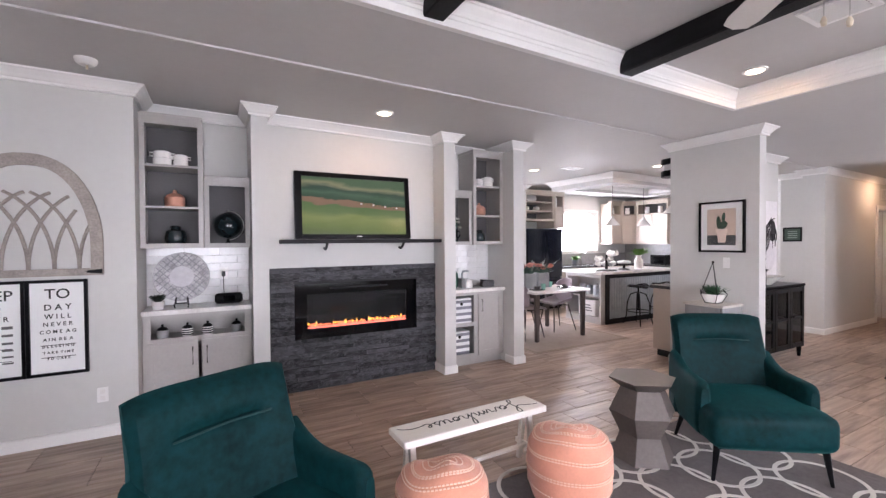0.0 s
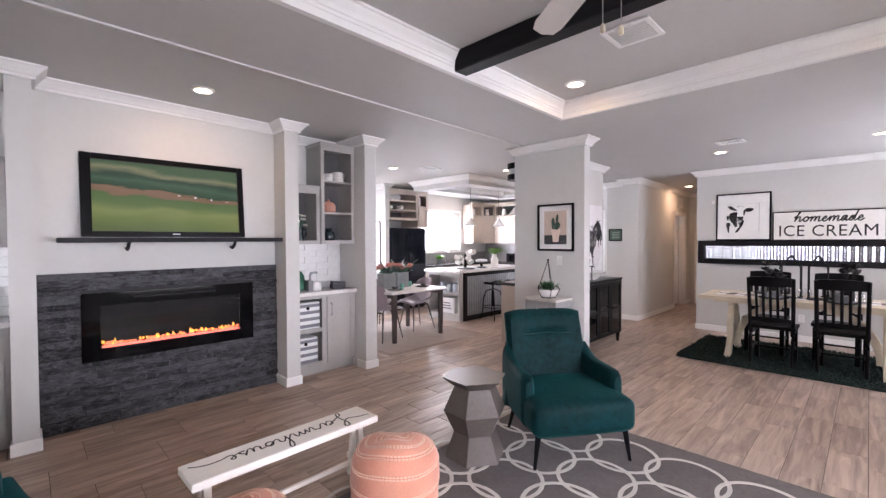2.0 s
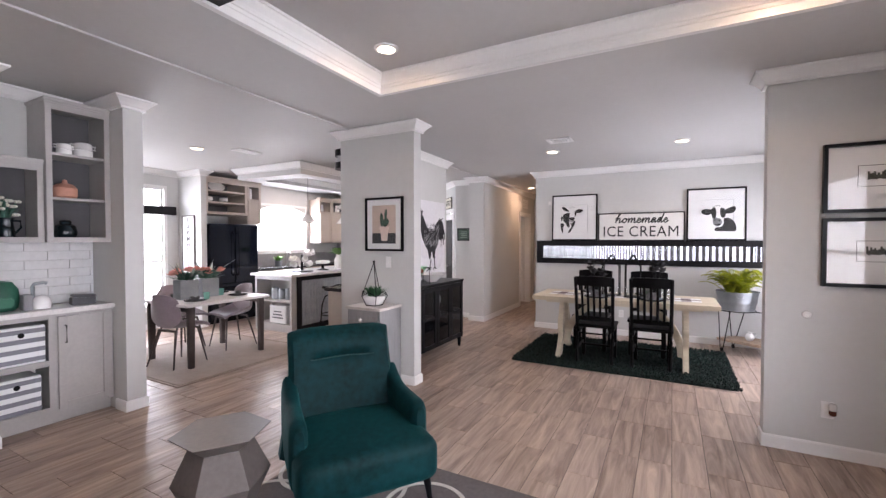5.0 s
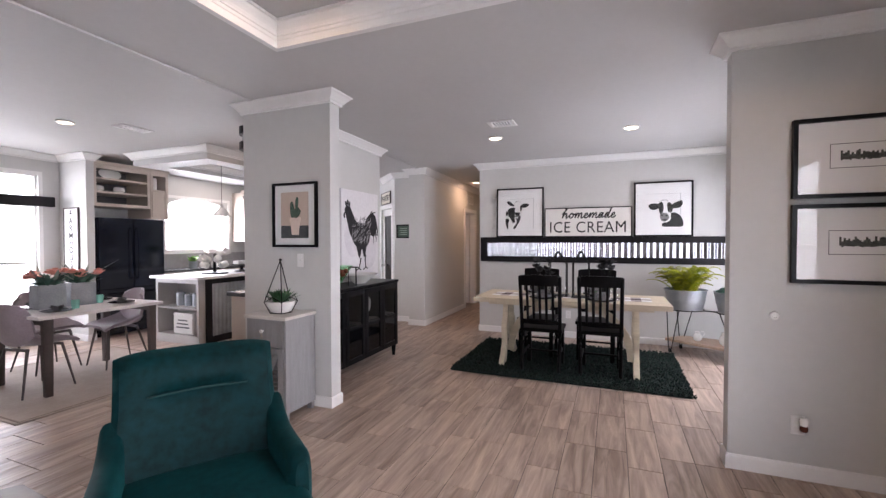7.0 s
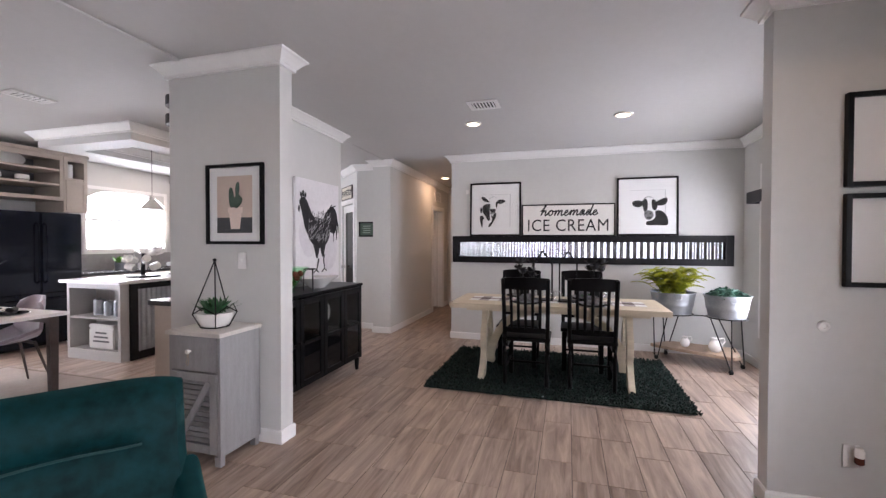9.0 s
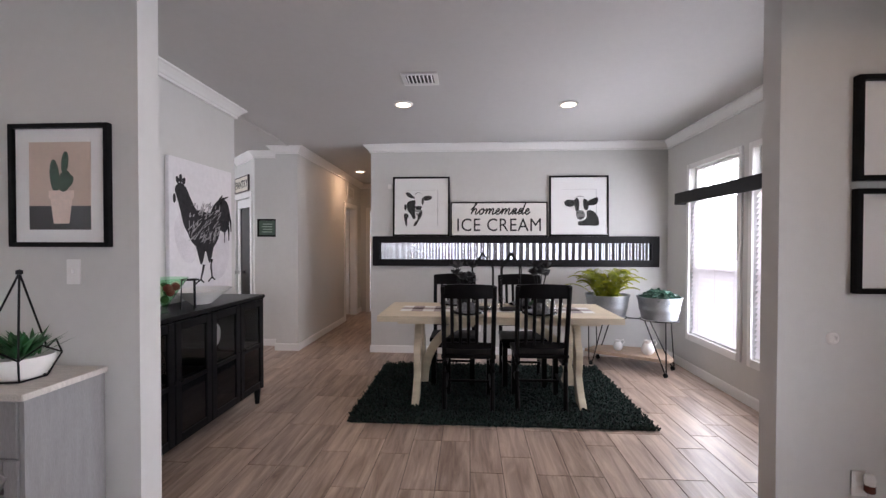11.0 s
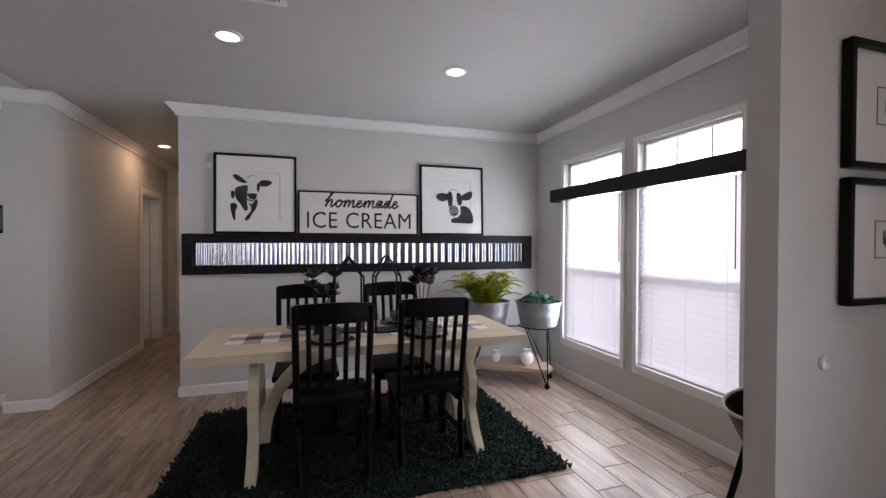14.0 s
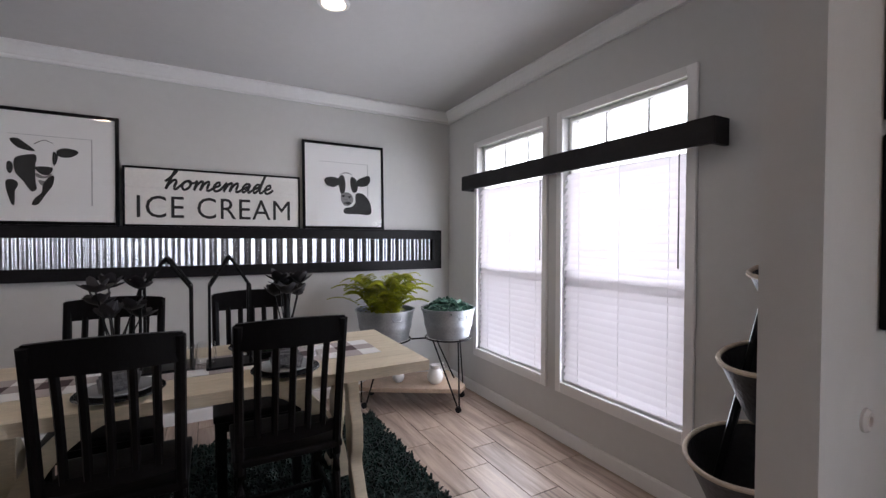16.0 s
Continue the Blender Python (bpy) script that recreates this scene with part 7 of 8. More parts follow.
for k in range(4):
    x0, x1 = BX0 + 0.012 + (BX1 - BX0 - 0.024) * k / 4 + 0.004, BX0 + 0.012 + (BX1 - BX0 - 0.024) * (k + 1) / 4 - 0.004
    db = bmesh.new()
    for a0, c0, a1, c1 in ((x0, 0.145, x0 + 0.055, 0.905), (x1 - 0.055, 0.145, x1, 0.905), (x0 + 0.055, 0.145, x1 - 0.055, 0.20), (x0 + 0.055, 0.85, x1 - 0.055, 0.905), (x0 + 0.055, 0.50, x1 - 0.055, 0.53)):
        box(db, a0, BYF - 0.004, c0, a1, BYF + 0.018, c1, 0.003)
    dd = part("door", db, BLACK, bf)
    part("pane", quad(x0 + 0.055, 0.53, x1 - 0.055, 0.85, BYF + 0.006), clear_glass("smoked_pane", (0.5, 0.5, 0.5)), dd)
    part("panel", B(x0 + 0.055, BYF + 0.004, 0.20, x1 - 0.055, BYF + 0.012, 0.50), DARKGLASS, dd)
    kx = x1 - 0.027 if k % 2 == 0 else x0 + 0.027
    part("handle", lathe([(0.005, 0), (0.006, 0.014), (0.013, 0.02), (0.011, 0.03), (0, 0.032)], 14, Matrix.Translation((kx, BYF - 0.004, 0.54)) @ pose(0, 0, 0, 90)), IRON, dd)
for x in (BX0 + 0.045, BX1 - 0.045):
    for y in (BYF + 0.04, BYB - 0.04):
        part("foot", tube([(x, y, 0.13), (x, y, 0)], 0.030, 12, None, 0.018), BLACK, bf)
for px, pc in ((6.87, LEAF), (6.03, SAGE)):
    t = thing("display_dish", pose(px, 3.0, 0.70, 90, 0, 0), "white plate with a dark print, inside the buffet", "plate")
    part("dish", lathe([(0, 0), (0.08, 0.003), (0.10, 0.012), (0.098, 0.015), (0, 0.006)], 28), WHITE, t)
    part("motif", ellipses([(0, 0.01, 0.05, 0.035, 30), (0.035, 0.045, 0.018, 0.03, 0), (-0.03, 0.04, 0.03, 0.02, 50)], Matrix.Translation((0, 0, 0.0155))), COWB if pc is LEAF else SAGE, t)
bo = thing("serving_bowl", pose(6.86, 3.06, BT), "wide white oval serving bowl on the buffet", "bowl")
part("bowl", lathe([(0.085, 0), (0.09, 0.006), (0.17, 0.06), (0.25, 0.105), (0.244, 0.107), (0.165, 0.066), (0.085, 0.014), (0, 0.012)], 40, Matrix.Diagonal((1, 0.72, 1, 1))), WHITE, bo)
mg = thing("martini_vase", pose(6.42, 3.02, BT) @ Matrix.Scale(0.86, 4), "green glass cone vase of red and white balls", "vase")
part("cone", lathe([(0.035, 0), (0.03, 0.008), (0.016, 0.02), (0.018, 0.05), (0.155, 0.26), (0.152, 0.26), (0.012, 0.05), (0, 0.045)], 32), clear_glass("green_glass", (0.80, 0.97, 0.84)), mg)
BALLS = [mat("red_ball", (0.30, 0.03, 0.025), 0.6), mat("cream_ball", (0.65, 0.55, 0.45), 0.7), mat("moss_ball", (0.06, 0.12, 0.03), 0.8)]
rnd = random.Random(3)
for k, (x, y, z) in enumerate(((0.0, 0, 0.10), (0.04, 0.0, 0.15), (-0.035, 0.02, 0.145), (0, -0.045, 0.155), (0.06, 0.05, 0.19), (-0.07, 0.0, 0.19), (0.02, -0.07, 0.195), (0.0, 0.04, 0.185), (0.075, -0.03, 0.20), (-0.04, -0.055, 0.19))):
    bb = bmesh.new()
    bmesh.ops.create_icosphere(bb, subdivisions=2, radius=0.031, matrix=Matrix.Translation((x, y, z)))
    for v in bb.verts:
        v.co += Vector((rnd.uniform(-1, 1), rnd.uniform(-1, 1), rnd.uniform(-1, 1))) * 0.0015
    part("ball", bb, BALLS[(k * 2) % 3 if k else 2], mg)
ts = thing("candle_stand", pose(6.58, 2.96, BT), "thin dark metal table stand with a ring top", "stand")
for k in range(3):
    part("leg", tube([(0.055 * math.cos(k * 2.09), 0.055 * math.sin(k * 2.09), 0), (0.05 * math.cos(k * 2.09), 0.05 * math.sin(k * 2.09), 0.20)], 0.004, 6), IRON, ts)
part("ring", tube([(0.052 * math.cos(a), 0.052 * math.sin(a), 0.20) for a in (2 * math.pi * q / 20 for q in range(20))], 0.005, 6, None, None, True), IRON, ts)
# rooster canvas
rc = thing("rooster_canvas", pose(7.19, 3.288, 0.975), "large white canvas with a black ink rooster", "painting")
part("canvas", B(-0.405, -0.03, 0, 0.405, 0, 1.06, bev=0.003), mat("canvas_white", (0.74, 0.72, 0.74), 0.8, var=0.06, scale=3), rc)
FR = Matrix.Translation((0, -0.0305, 0)) @ FACE_S
part("wash", ellipses([(-0.22, 0.45, 0.12, 0.2, 20), (0.22, 0.30, 0.14, 0.2, -20)], FR), mat("grey_wash", (0.68, 0.655, 0.685), 0.8, var=0.10, scale=10), rc)
INKY = mat("rooster_ink", (0.014, 0.013, 0.016), 0.8, var=0.9, scale=22)
rb = bmesh.new()
blot(rb, [(-0.33, 0.80), (-0.28, 0.85), (-0.21, 0.83), (-0.16, 0.76), (-0.10, 0.68), (-0.02, 0.60), (-0.06, 0.48), (-0.16, 0.46), (-0.23, 0.53), (-0.27, 0.64), (-0.30, 0.72)])
part("neck", rb, INKY, rc).location = (-0.015, -0.0313, 0.02)
rb = bmesh.new()
blot(rb, [(-0.18, 0.60), (-0.08, 0.66), (0.05, 0.65), (0.16, 0.65), (0.24, 0.58), (0.22, 0.46), (0.15, 0.37), (0.04, 0.33), (-0.08, 0.36), (-0.18, 0.46)])
part("body", rb, INKY, rc).location = (-0.015, -0.0311, 0.02)
rb = bmesh.new()
blot(rb, [(0.10, 0.64), (0.16, 0.73), (0.25, 0.785), (0.34, 0.765), (0.385, 0.68), (0.375, 0.57), (0.33, 0.50), (0.26, 0.50), (0.18, 0.54)])
part("tail", rb, INKY, rc).location = (-0.015, -0.0315, 0.02)
for tx_, tz_ in ((-0.03, 0.32), (0.08, 0.33)):
    rb = bmesh.new()
    blot(rb, [(tx_ - 0.06, tz_ + 0.08), (tx_ + 0.06, tz_ + 0.08), (tx_ + 0.045, tz_ - 0.02), (tx_ + 0.005, tz_ - 0.10), (tx_ - 0.035, tz_ - 0.02)])
    part("thigh", rb, INKY, rc).location = (-0.015, -0.0317, 0.02)
for lx, lz, tips in ((-0.01, 0.24, ((-0.05, 0.12), (-0.13, 0.085))), (0.10, 0.28, ((0.10, 0.13), (0.05, 0.095)))):
    part("leg", tube([(lx, -0.0312, lz), (lx - 0.015, -0.0312, lz - 0.06), (tips[0][0], -0.0312, tips[0][1]), (tips[1][0], -0.0312, tips[1][1])], 0.011, 6, None, 0.006), INKY, rc)
    part("claw", tube([(tips[0][0] + 0.04, -0.0312, tips[0][1] - 0.025), (tips[0][0], -0.0312, tips[0][1])], 0.007, 6), INKY, rc)
for px_, pz_, tx_, tz_ in ((0.33, 0.60, 0.37, 0.42), (0.27, 0.60, 0.30, 0.40), (0.36, 0.66, 0.405, 0.50), (0.24, 0.74, 0.36, 0.81), (0.20, 0.72, 0.27, 0.815)):
    part("tail_feather", tube([(px_ - 0.015, -0.0315, pz_ + 0.02), (px_ + 0.02, -0.0315, (pz_ + tz_) / 2 + 0.03), (tx_ - 0.015, -0.0315, tz_ + 0.02)], 0.016, 6, None, 0.005), INKY, rc)
part("comb", ellipses([(-0.30, 0.885, 0.018, 0.03, 20), (-0.265, 0.90, 0.018, 0.035, 0), (-0.23, 0.885, 0.018, 0.03, -20), (-0.335, 0.745, 0.016, 0.035, 0)], Matrix.Translation((-0.015, -0.0314, 0.005)) @ FACE_S), INKY, rc)
rnd = random.Random(19)
part("feather_light", ellipses([(rnd.uniform(-0.15, 0.20), rnd.uniform(0.42, 0.72), rnd.uniform(0.002, 0.006), rnd.uniform(0.012, 0.045), rnd.uniform(-70, 0)) for _ in range(110)], Matrix.Translation((-0.025, -0.0322, 0)) @ Matrix.Diagonal((1.17, 1, 1.02, 1)) @ FACE_S), mat("feather_grey", (0.30, 0.29, 0.30), 0.8, var=0.4, scale=20), rc)
# hall signs
gs = framed("framed_sign", pose(9.398, 3.805, 1.475, 0, 0, -90), 0.27, 0.24, "small black-framed green word sign", fw=0.022, depth=0.02, glass=False, paper=mat("sign_green", (0.06, 0.10, 0.075), 0.6, var=0.15))
for k in range(4):
    part("writing_bar", B(-0.07 + 0.01 * (k % 2), -0.0135, 0.06 + k * 0.035, 0.07, -0.0125, 0.072 + k * 0.035), mat("sign_pale", (0.30, 0.38, 0.32), 0.6), gs)
psn = thing("pantry_sign", DIAG @ pose(0.51, 0.022, 2.13, 0, 0, 180), "white framed sign over the pantry door", "sign")
part("board", B(-0.30, 0, 0, 0.30, 0.018, 0.20, bev=0.003), mat("sign_cream", (0.66, 0.62, 0.52), 0.6), psn)
for x0, z0, x1, z1 in ((-0.31, -0.012, 0.31, 0), (-0.31, 0.20, 0.31, 0.212), (-0.31, 0, -0.30, 0.20), (0.30, 0, 0.31, 0.20)):
    part("frame_bar", B(x0, -0.006, z0, x1, 0.018, z1), WALNUT, psn)
letters("writing", "PANTRY", 0.15, INK, psn, Matrix.Translation((0, -0.0015, 0.05)) @ FACE_S, fat=0.002)
rv = thing("return_vent", pose(11.58, 3.288, 2.22), "white slatted air return over the hall doorway", "air vent")
part("frame", box(box(box(box(bmesh.new(), -0.2, -0.012, 0, 0.2, 0, 0.02), -0.2, -0.012, 0.18, 0.2, 0, 0.2), -0.2, -0.012, 0.02, -0.18, 0, 0.18), 0.18, -0.012, 0.02, 0.2, 0, 0.18), TRIM, rv)
for k in range(8):
    part("slat", B(-0.18, -0.009, 0.025 + k * 0.02, 0.18, -0.002, 0.034 + k * 0.02), TRIM, rv)

# ---- kitchen and breakfast area ----
kr = thing("flat_rug", Matrix.Translation((5.42, 5.65, 0)), "beige flat-woven rug under the breakfast table", "rug")
part("weave", B(-0.93, -1.0, 0, 0.93, 1.0, 0.008, bev=0.003), BEIGERUG, kr)
part("border", box(box(box(box(bmesh.new(), -0.90, -0.97, 0.0075, 0.90, -0.955, 0.0095), -0.90, 0.955, 0.0075, 0.90, 0.97, 0.0095), -0.90, -0.955, 0.0075, -0.885, 0.955, 0.0095), 0.885, -0.955, 0.0075, 0.90, 0.955, 0.0095), mat("rug_border", (0.22, 0.17, 0.14), 0.95), kr)
kt = thing("breakfast_table", Matrix.Translation((5.40, 5.56, 0.008)), "white-topped breakfast table with dark tapered legs", "table")
part("tabletop", B(-0.56, -0.48, 0.715, 0.56, 0.48, 0.745, bev=0.004), mat("white_tabletop", (0.66, 0.62, 0.62), 0.35, var=0.05), kt)
for sx in (-1, 1):
    for sy in (-1, 1):
        part("leg", prism([(-0.028, 0), (0.028, 0), (0.04, 0.715), (-0.04, 0.715)], 0.05, Matrix.Translation((sx * 0.47, sy * 0.41 + 0.025, 0)) @ pose(0, 0, 0, 90), None, 0.003), WALNUT, kt)
    part("apron", B(sx * 0.47 - 0.012, -0.38, 0.65, sx * 0.47 + 0.012, 0.38, 0.715), WALNUT, kt)


def shell_chair(m, label):
    t = thing("shell_chair", m, label, "chair", "mauve shell chairs")
    b = bmesh.new()
    n1, n2 = 15, 17
    g = {}
    for i in range(n1):
        for k in range(n2):
            u, w = -1 + 2 * i / (n1 - 1), k / (n2 - 1)
            # w: 0 at the seat's front edge, 1 at the top of the back
            if w < 0.5:
                q = w / 0.5
                y, z, hw = -0.24 + 0.40 * q, 0.455 - 0.025 * math.sin(q * math.pi), 0.235
            else:
                q = (w - 0.5) / 0.5
                y, z, hw = 0.16 + 0.10 * math.sin(q * 1.3), 0.455 + 0.40 * q, 0.235 - 0.05 * q * q
            curl = abs(u) ** 2.6
            lift = 0.10 * curl * math.sin(min(1, w / 0.6) * math.pi / 2) * (1 - max(0, (w - 0.6) / 0.4))
            yy = y - 0.10 * curl * max(0, (w - 0.42) / 0.58)
            taper = 1 - 0.12 * max(0, (abs(u) - 0.5)) * (w > 0.9)
            corner = 0.05 * max(0, (w - 0.85) / 0.15) * abs(u) ** 4 + 0.03 * max(0, (0.12 - w) / 0.12) * abs(u) ** 4
            g[i, k] = b.verts.new((u * hw * taper, yy, z + lift - corner))
    for i in range(n1 - 1):
        for k in range(n2 - 1):
            b.faces.new((g[i, k], g[i + 1, k], g[i + 1, k + 1], g[i, k + 1]))
    bmesh.ops.recalc_face_normals(b, faces=b.faces)
    bmesh.ops.solidify(b, geom=b.faces[:], thickness=0.028)
    part("shell", b, MAUVE, t, "mauve upholstered shell")
    for sx in (-1, 1):
        for sy, fy in ((-0.16, -0.22), (0.13, 0.23)):
            part("leg", tube([(sx * 0.13, sy, 0.43), (sx * 0.21, fy, 0)], 0.014, 8, None, 0.008), WALNUT, t)
    part("under_frame", box(box(bmesh.new(), -0.14, -0.17, 0.405, 0.14, -0.15, 0.43), -0.14, 0.12, 0.405, 0.14, 0.14, 0.43), WALNUT, t)
    return t


c = shell_chair(pose(4.98, 5.50, 0.008, 0, 0, 100), "mauve upholstered shell chair at the breakfast table")
for x, y, rz in ((5.86, 5.72, -95), (5.42, 6.22, 2)):
    copy_thing(c, pose(x, y, 0.008, 0, 0, rz))
for x, s in ((5.18, 1), (5.45, 2)):
    t = thing("flower_tin", pose(x, 5.66, 0.753), "galvanised square planter of coral flowers", "planter", "table flowers")
    part("tin", B(-0.115, -0.085, 0, 0.115, 0.085, 0.24, bev=0.004), GALV, t)
    part("foliage", blades(80, 40 + s, (0, 0, 0.22), 0.07, 0.20, 0.06, 0.18, 0.018), SAGE, t)
    pb = bmesh.new()
    rnd = random.Random(50 + s)
    for k in range(10):
        cx_, cy_, cz_ = rnd.uniform(-0.15, 0.15), rnd.uniform(-0.10, 0.10), rnd.uniform(0.30, 0.38)
        for q in range(15):
            out = 0.010 + 0.022 * (q % 3) / 2
            mm = Matrix.Translation((cx_, cy_, cz_ - 0.012 * (q % 3))) @ pose(0, 0, 0, 80 - 26 * (q % 3) + rnd.uniform(-8, 8), 0, q * 72 + 24 * (q % 3)) @ Matrix.Translation((0, out, 0))
            lathe([(0, -0.002), (0.020 + 0.006 * (q % 3), 0.001), (0, 0.005)], 8, mm, pb)
    part("blooms", pb, PINK, t, "coral pink blooms")
    part("sprigs", blades(9, 60 + s, (0, 0, 0.24), 0.05, 0.36, 0.12, 0.26, 0.016, 0.0), mat("eucalyptus", (0.30, 0.33, 0.29), 0.7), t)
for x, y in ((5.10, 5.34), (5.70, 5.38), (5.12, 5.80), (5.74, 5.84)):
    t = thing("place_mat_setting", pose(x, y, 0.753), "dark plate with a grey napkin on the breakfast table", "place setting", "breakfast settings")
    part("plate", lathe([(0, 0), (0.09, 0.002), (0.125, 0.012), (0.12, 0.015), (0, 0.006)], 28), PLATE, t)
    part("napkin", blades(16, int(x * 10), (0, 0, 0.008), 0.02, 0.08, 0.03, 0.07, 0.025), GREYCLOTH, t)
for x, y in ((5.62, 5.62), (5.28, 5.40)):
    t = thing("green_tumbler", pose(x, y, 0.753), "pale green glass tumbler", "glass")
    part("tumbler", lathe([(0.03, 0), (0.036, 0.085), (0.033, 0.085), (0.028, 0.008), (0, 0.008)], 20), mat("mint_glass", (0.25, 0.55, 0.45), 0.1), t)
fs = thing("farm_sign", pose(6.398, 7.64, 0.92, 0, 0, -90), "tall narrow white sign with vertical lettering", "sign")
part("board", B(-0.16, -0.015, 0, 0.16, 0, 0.98, bev=0.003), PAPER, fs)
for x0, z0, x1, z1 in ((-0.175, -0.015, -0.16, 0.995), (0.16, -0.015, 0.175, 0.995), (-0.16, -0.015, 0.16, 0), (-0.16, 0.98, 0.16, 0.995)):
    part("frame_bar", B(x0, -0.022, z0, x1, 0, z1), WALNUT, fs)
for k, ch in enumerate("FARMHOUSE"):
    letters("writing", ch, 0.13, INK, fs, Matrix.Translation((0, -0.0165, 0.865 - k * 0.105)) @ FACE_S, fat=0.002)

NAVYBLACK = mat("black_appliance", (0.004, 0.006, 0.014), 0.12, var=0.1, spec=0.3)
fg = thing("refrigerator", Matrix.Translation((7.01, 7.27, 0)), "glossy black french-door refrigerator", "refrigerator")
part("body", B(-0.485, 0.06, 0.02, 0.485, 0.66, 1.775, bev=0.006), NAVYBLACK, fg)
for x0, x1, hx_ in ((-0.485, -0.003, -0.045), (0.003, 0.485, 0.045)):
    d = part("door", B(x0, 0, 0.72, x1, 0.058, 1.775, bev=0.012), NAVYBLACK, fg)
    part("handle", tube([(hx_, 0.0, 0.85), (hx_, -0.045, 0.88), (hx_, -0.045, 1.60), (hx_, 0.0, 1.63)], 0.011, 8), NAVYBLACK, d)
d = part("freezer_drawer", B(-0.485, 0, 0.06, 0.485, 0.058, 0.71, bev=0.012), NAVYBLACK, fg)
part("handle", tube([(-0.36, 0.0, 0.64), (-0.33, -0.045, 0.64), (0.33, -0.045, 0.64), (0.36, 0.0, 0.64)], 0.011, 8), NAVYBLACK, d)
KC = mat("kitchen_cabinet", (0.50, 0.43, 0.37), 0.42, var=0.04)
over = thing("wall_cabinet", Matrix.Identity(4), "taupe cabinet with open shelves over the refrigerator", "cabinet", "kitchen cabinets")


def kcase(parent, x0, z0, x1, z1, yf, yb, rows, doors=()):
    for nm, *bx in (("side_panel", x0, yf + 0.02, z0, x0 + 0.018, yb, z1), ("side_panel", x1 - 0.018, yf + 0.02, z0, x1, yb, z1),
                    ("top_panel", x0 + 0.018, yf + 0.02, z1 - 0.018, x1 - 0.018, yb, z1), ("bottom_panel", x0 + 0.018, yf + 0.02, z0, x1 - 0.018, yb, z0 + 0.018),
                    ("back_panel", x0 + 0.018, yb - 0.012, z0 + 0.018, x1 - 0.018, yb, z1 - 0.018)):
        # kitchen backs take the same painted-in shade
        part(nm, B(*bx), CAB_SHADE if nm == "back_panel" else KC, parent)
    f = bmesh.new()
    for a0, c0, a1, c1 in ((x0, z0, x0 + 0.045, z1), (x1 - 0.045, z0, x1, z1), (x0 + 0.045, z0, x1 - 0.045, z0 + 0.045), (x0 + 0.045, z1 - 0.06, x1 - 0.045, z1)):
        box(f, a0, yf, c0, a1, yf + 0.02, c1, 0.002)
    box(f, x0 - 0.01, yf - 0.03, z1, x1 + 0.01, yf + 0.10, z1 + 0.05, 0.01)
    part("face_frame", f, KC, parent)
    for z in rows:
        part("shelf", B(x0 + 0.018, yf + 0.01, z - 0.012, x1 - 0.018, yb - 0.012, z + 0.012), KC, parent)
    for x0_, z0_, x1_, z1_ in doors:
        shaker_k(parent, x0_, z0_, x1_, z1_, yf)


def shaker_k(parent, x0, z0, x1, z1, y):
    b = bmesh.new()
    s = 0.055
    for a0, c0, a1, c1 in ((x0, z0, x0 + s, z1), (x1 - s, z0, x1, z1), (x0 + s, z0, x1 - s, z0 + s), (x0 + s, z1 - s, x1 - s, z1)):
        box(b, a0, y - 0.02, c0, a1, y, c1, 0.0025)
    box(b, x0 + s, y - 0.010, z0 + s, x1 - s, y - 0.002, z1 - s)
    d = part("door", b, KC, parent)
    part("handle", tube([(x1 - 0.03, y - 0.02, z0 + 0.05), (x1 - 0.03, y - 0.045, z0 + 0.06), (x1 - 0.03, y - 0.045, z0 + 0.15), (x1 - 0.03, y - 0.02, z0 + 0.16)], 0.005, 6), CHROME, d)


kcase(over, 6.515, 1.95, 7.33, 2.56, 7.35, 7.93, (2.16, 2.36))
side_ = thing("wall_cabinet", Matrix.Identity(4), "narrow taupe cabinet with one open cubby and door", "cabinet", "kitchen cabinets")
kcase(side_, 7.335, 1.80, 7.63, 2.56, 7.35, 7.93, (2.26,), ((7.35, 1.82, 7.615, 2.24),))
for x, z in ((6.66, 2.175), (6.95, 2.175)):
    t = thing("white_dish", pose(x, 7.5, z - 0.002), "small white ceramic bowl on the kitchen shelf", "bowl")
    part("bowl", lathe([(0.04, 0), (0.075, 0.03), (0.07, 0.08), (0.05, 0.09), (0, 0.08)], 18), WHITE, t)
t = thing("white_platter", pose(6.88, 7.58, 2.374, 75, 0, 0) @ Matrix.Scale(1.12, 4), "round white platter propped on the kitchen shelf", "plate")
part("platter", lathe([(0, 0), (0.08, 0.002), (0.11, 0.012), (0, 0.006)], 28, Matrix.Translation((0, 0.085, 0)) @ Matrix.Diagonal((1.3, 0.75, 1, 1))), WHITE, t)
t = thing("white_pitcher", pose(7.48, 7.5, 2.274), "white pitcher in the kitchen cubby", "pitcher")
part("body", lathe([(0.045, 0), (0.05, 0.02), (0.055, 0.10), (0.05, 0.17), (0.055, 0.20), (0, 0.19)], 20), WHITE, t)
# counters along the back and side walls
for nm, x0, y0, x1, y1 in (("base_cabinet", 7.55, 7.36, 10.39, 7.94), ("base_cabinet", 9.80, 5.6, 10.39, 7.355)):
    t = thing(nm, Matrix.Identity(4), "taupe kitchen base cabinet run", "cabinet", "kitchen cabinets")
    part("body", box(box(bmesh.new(), x0, y0, 0.10, x1, y1, 0.89, 0.003), x0 + 0.05, y0 + 0.05, 0, x1 - 0.02, y1 - 0.02, 0.10), KC, t)
solo("worktop", box(box(bmesh.new(), 7.53, 7.33, 0.892, 10.392, 7.942, 0.93, 0.004), 9.77, 5.58, 0.892, 10.392, 7.329, 0.93, 0.004), mat("dark_worktop", (0.05, 0.048, 0.05), 0.25, var=0.3, scale=20), "dark kitchen worktop along the window wall", "worktop")
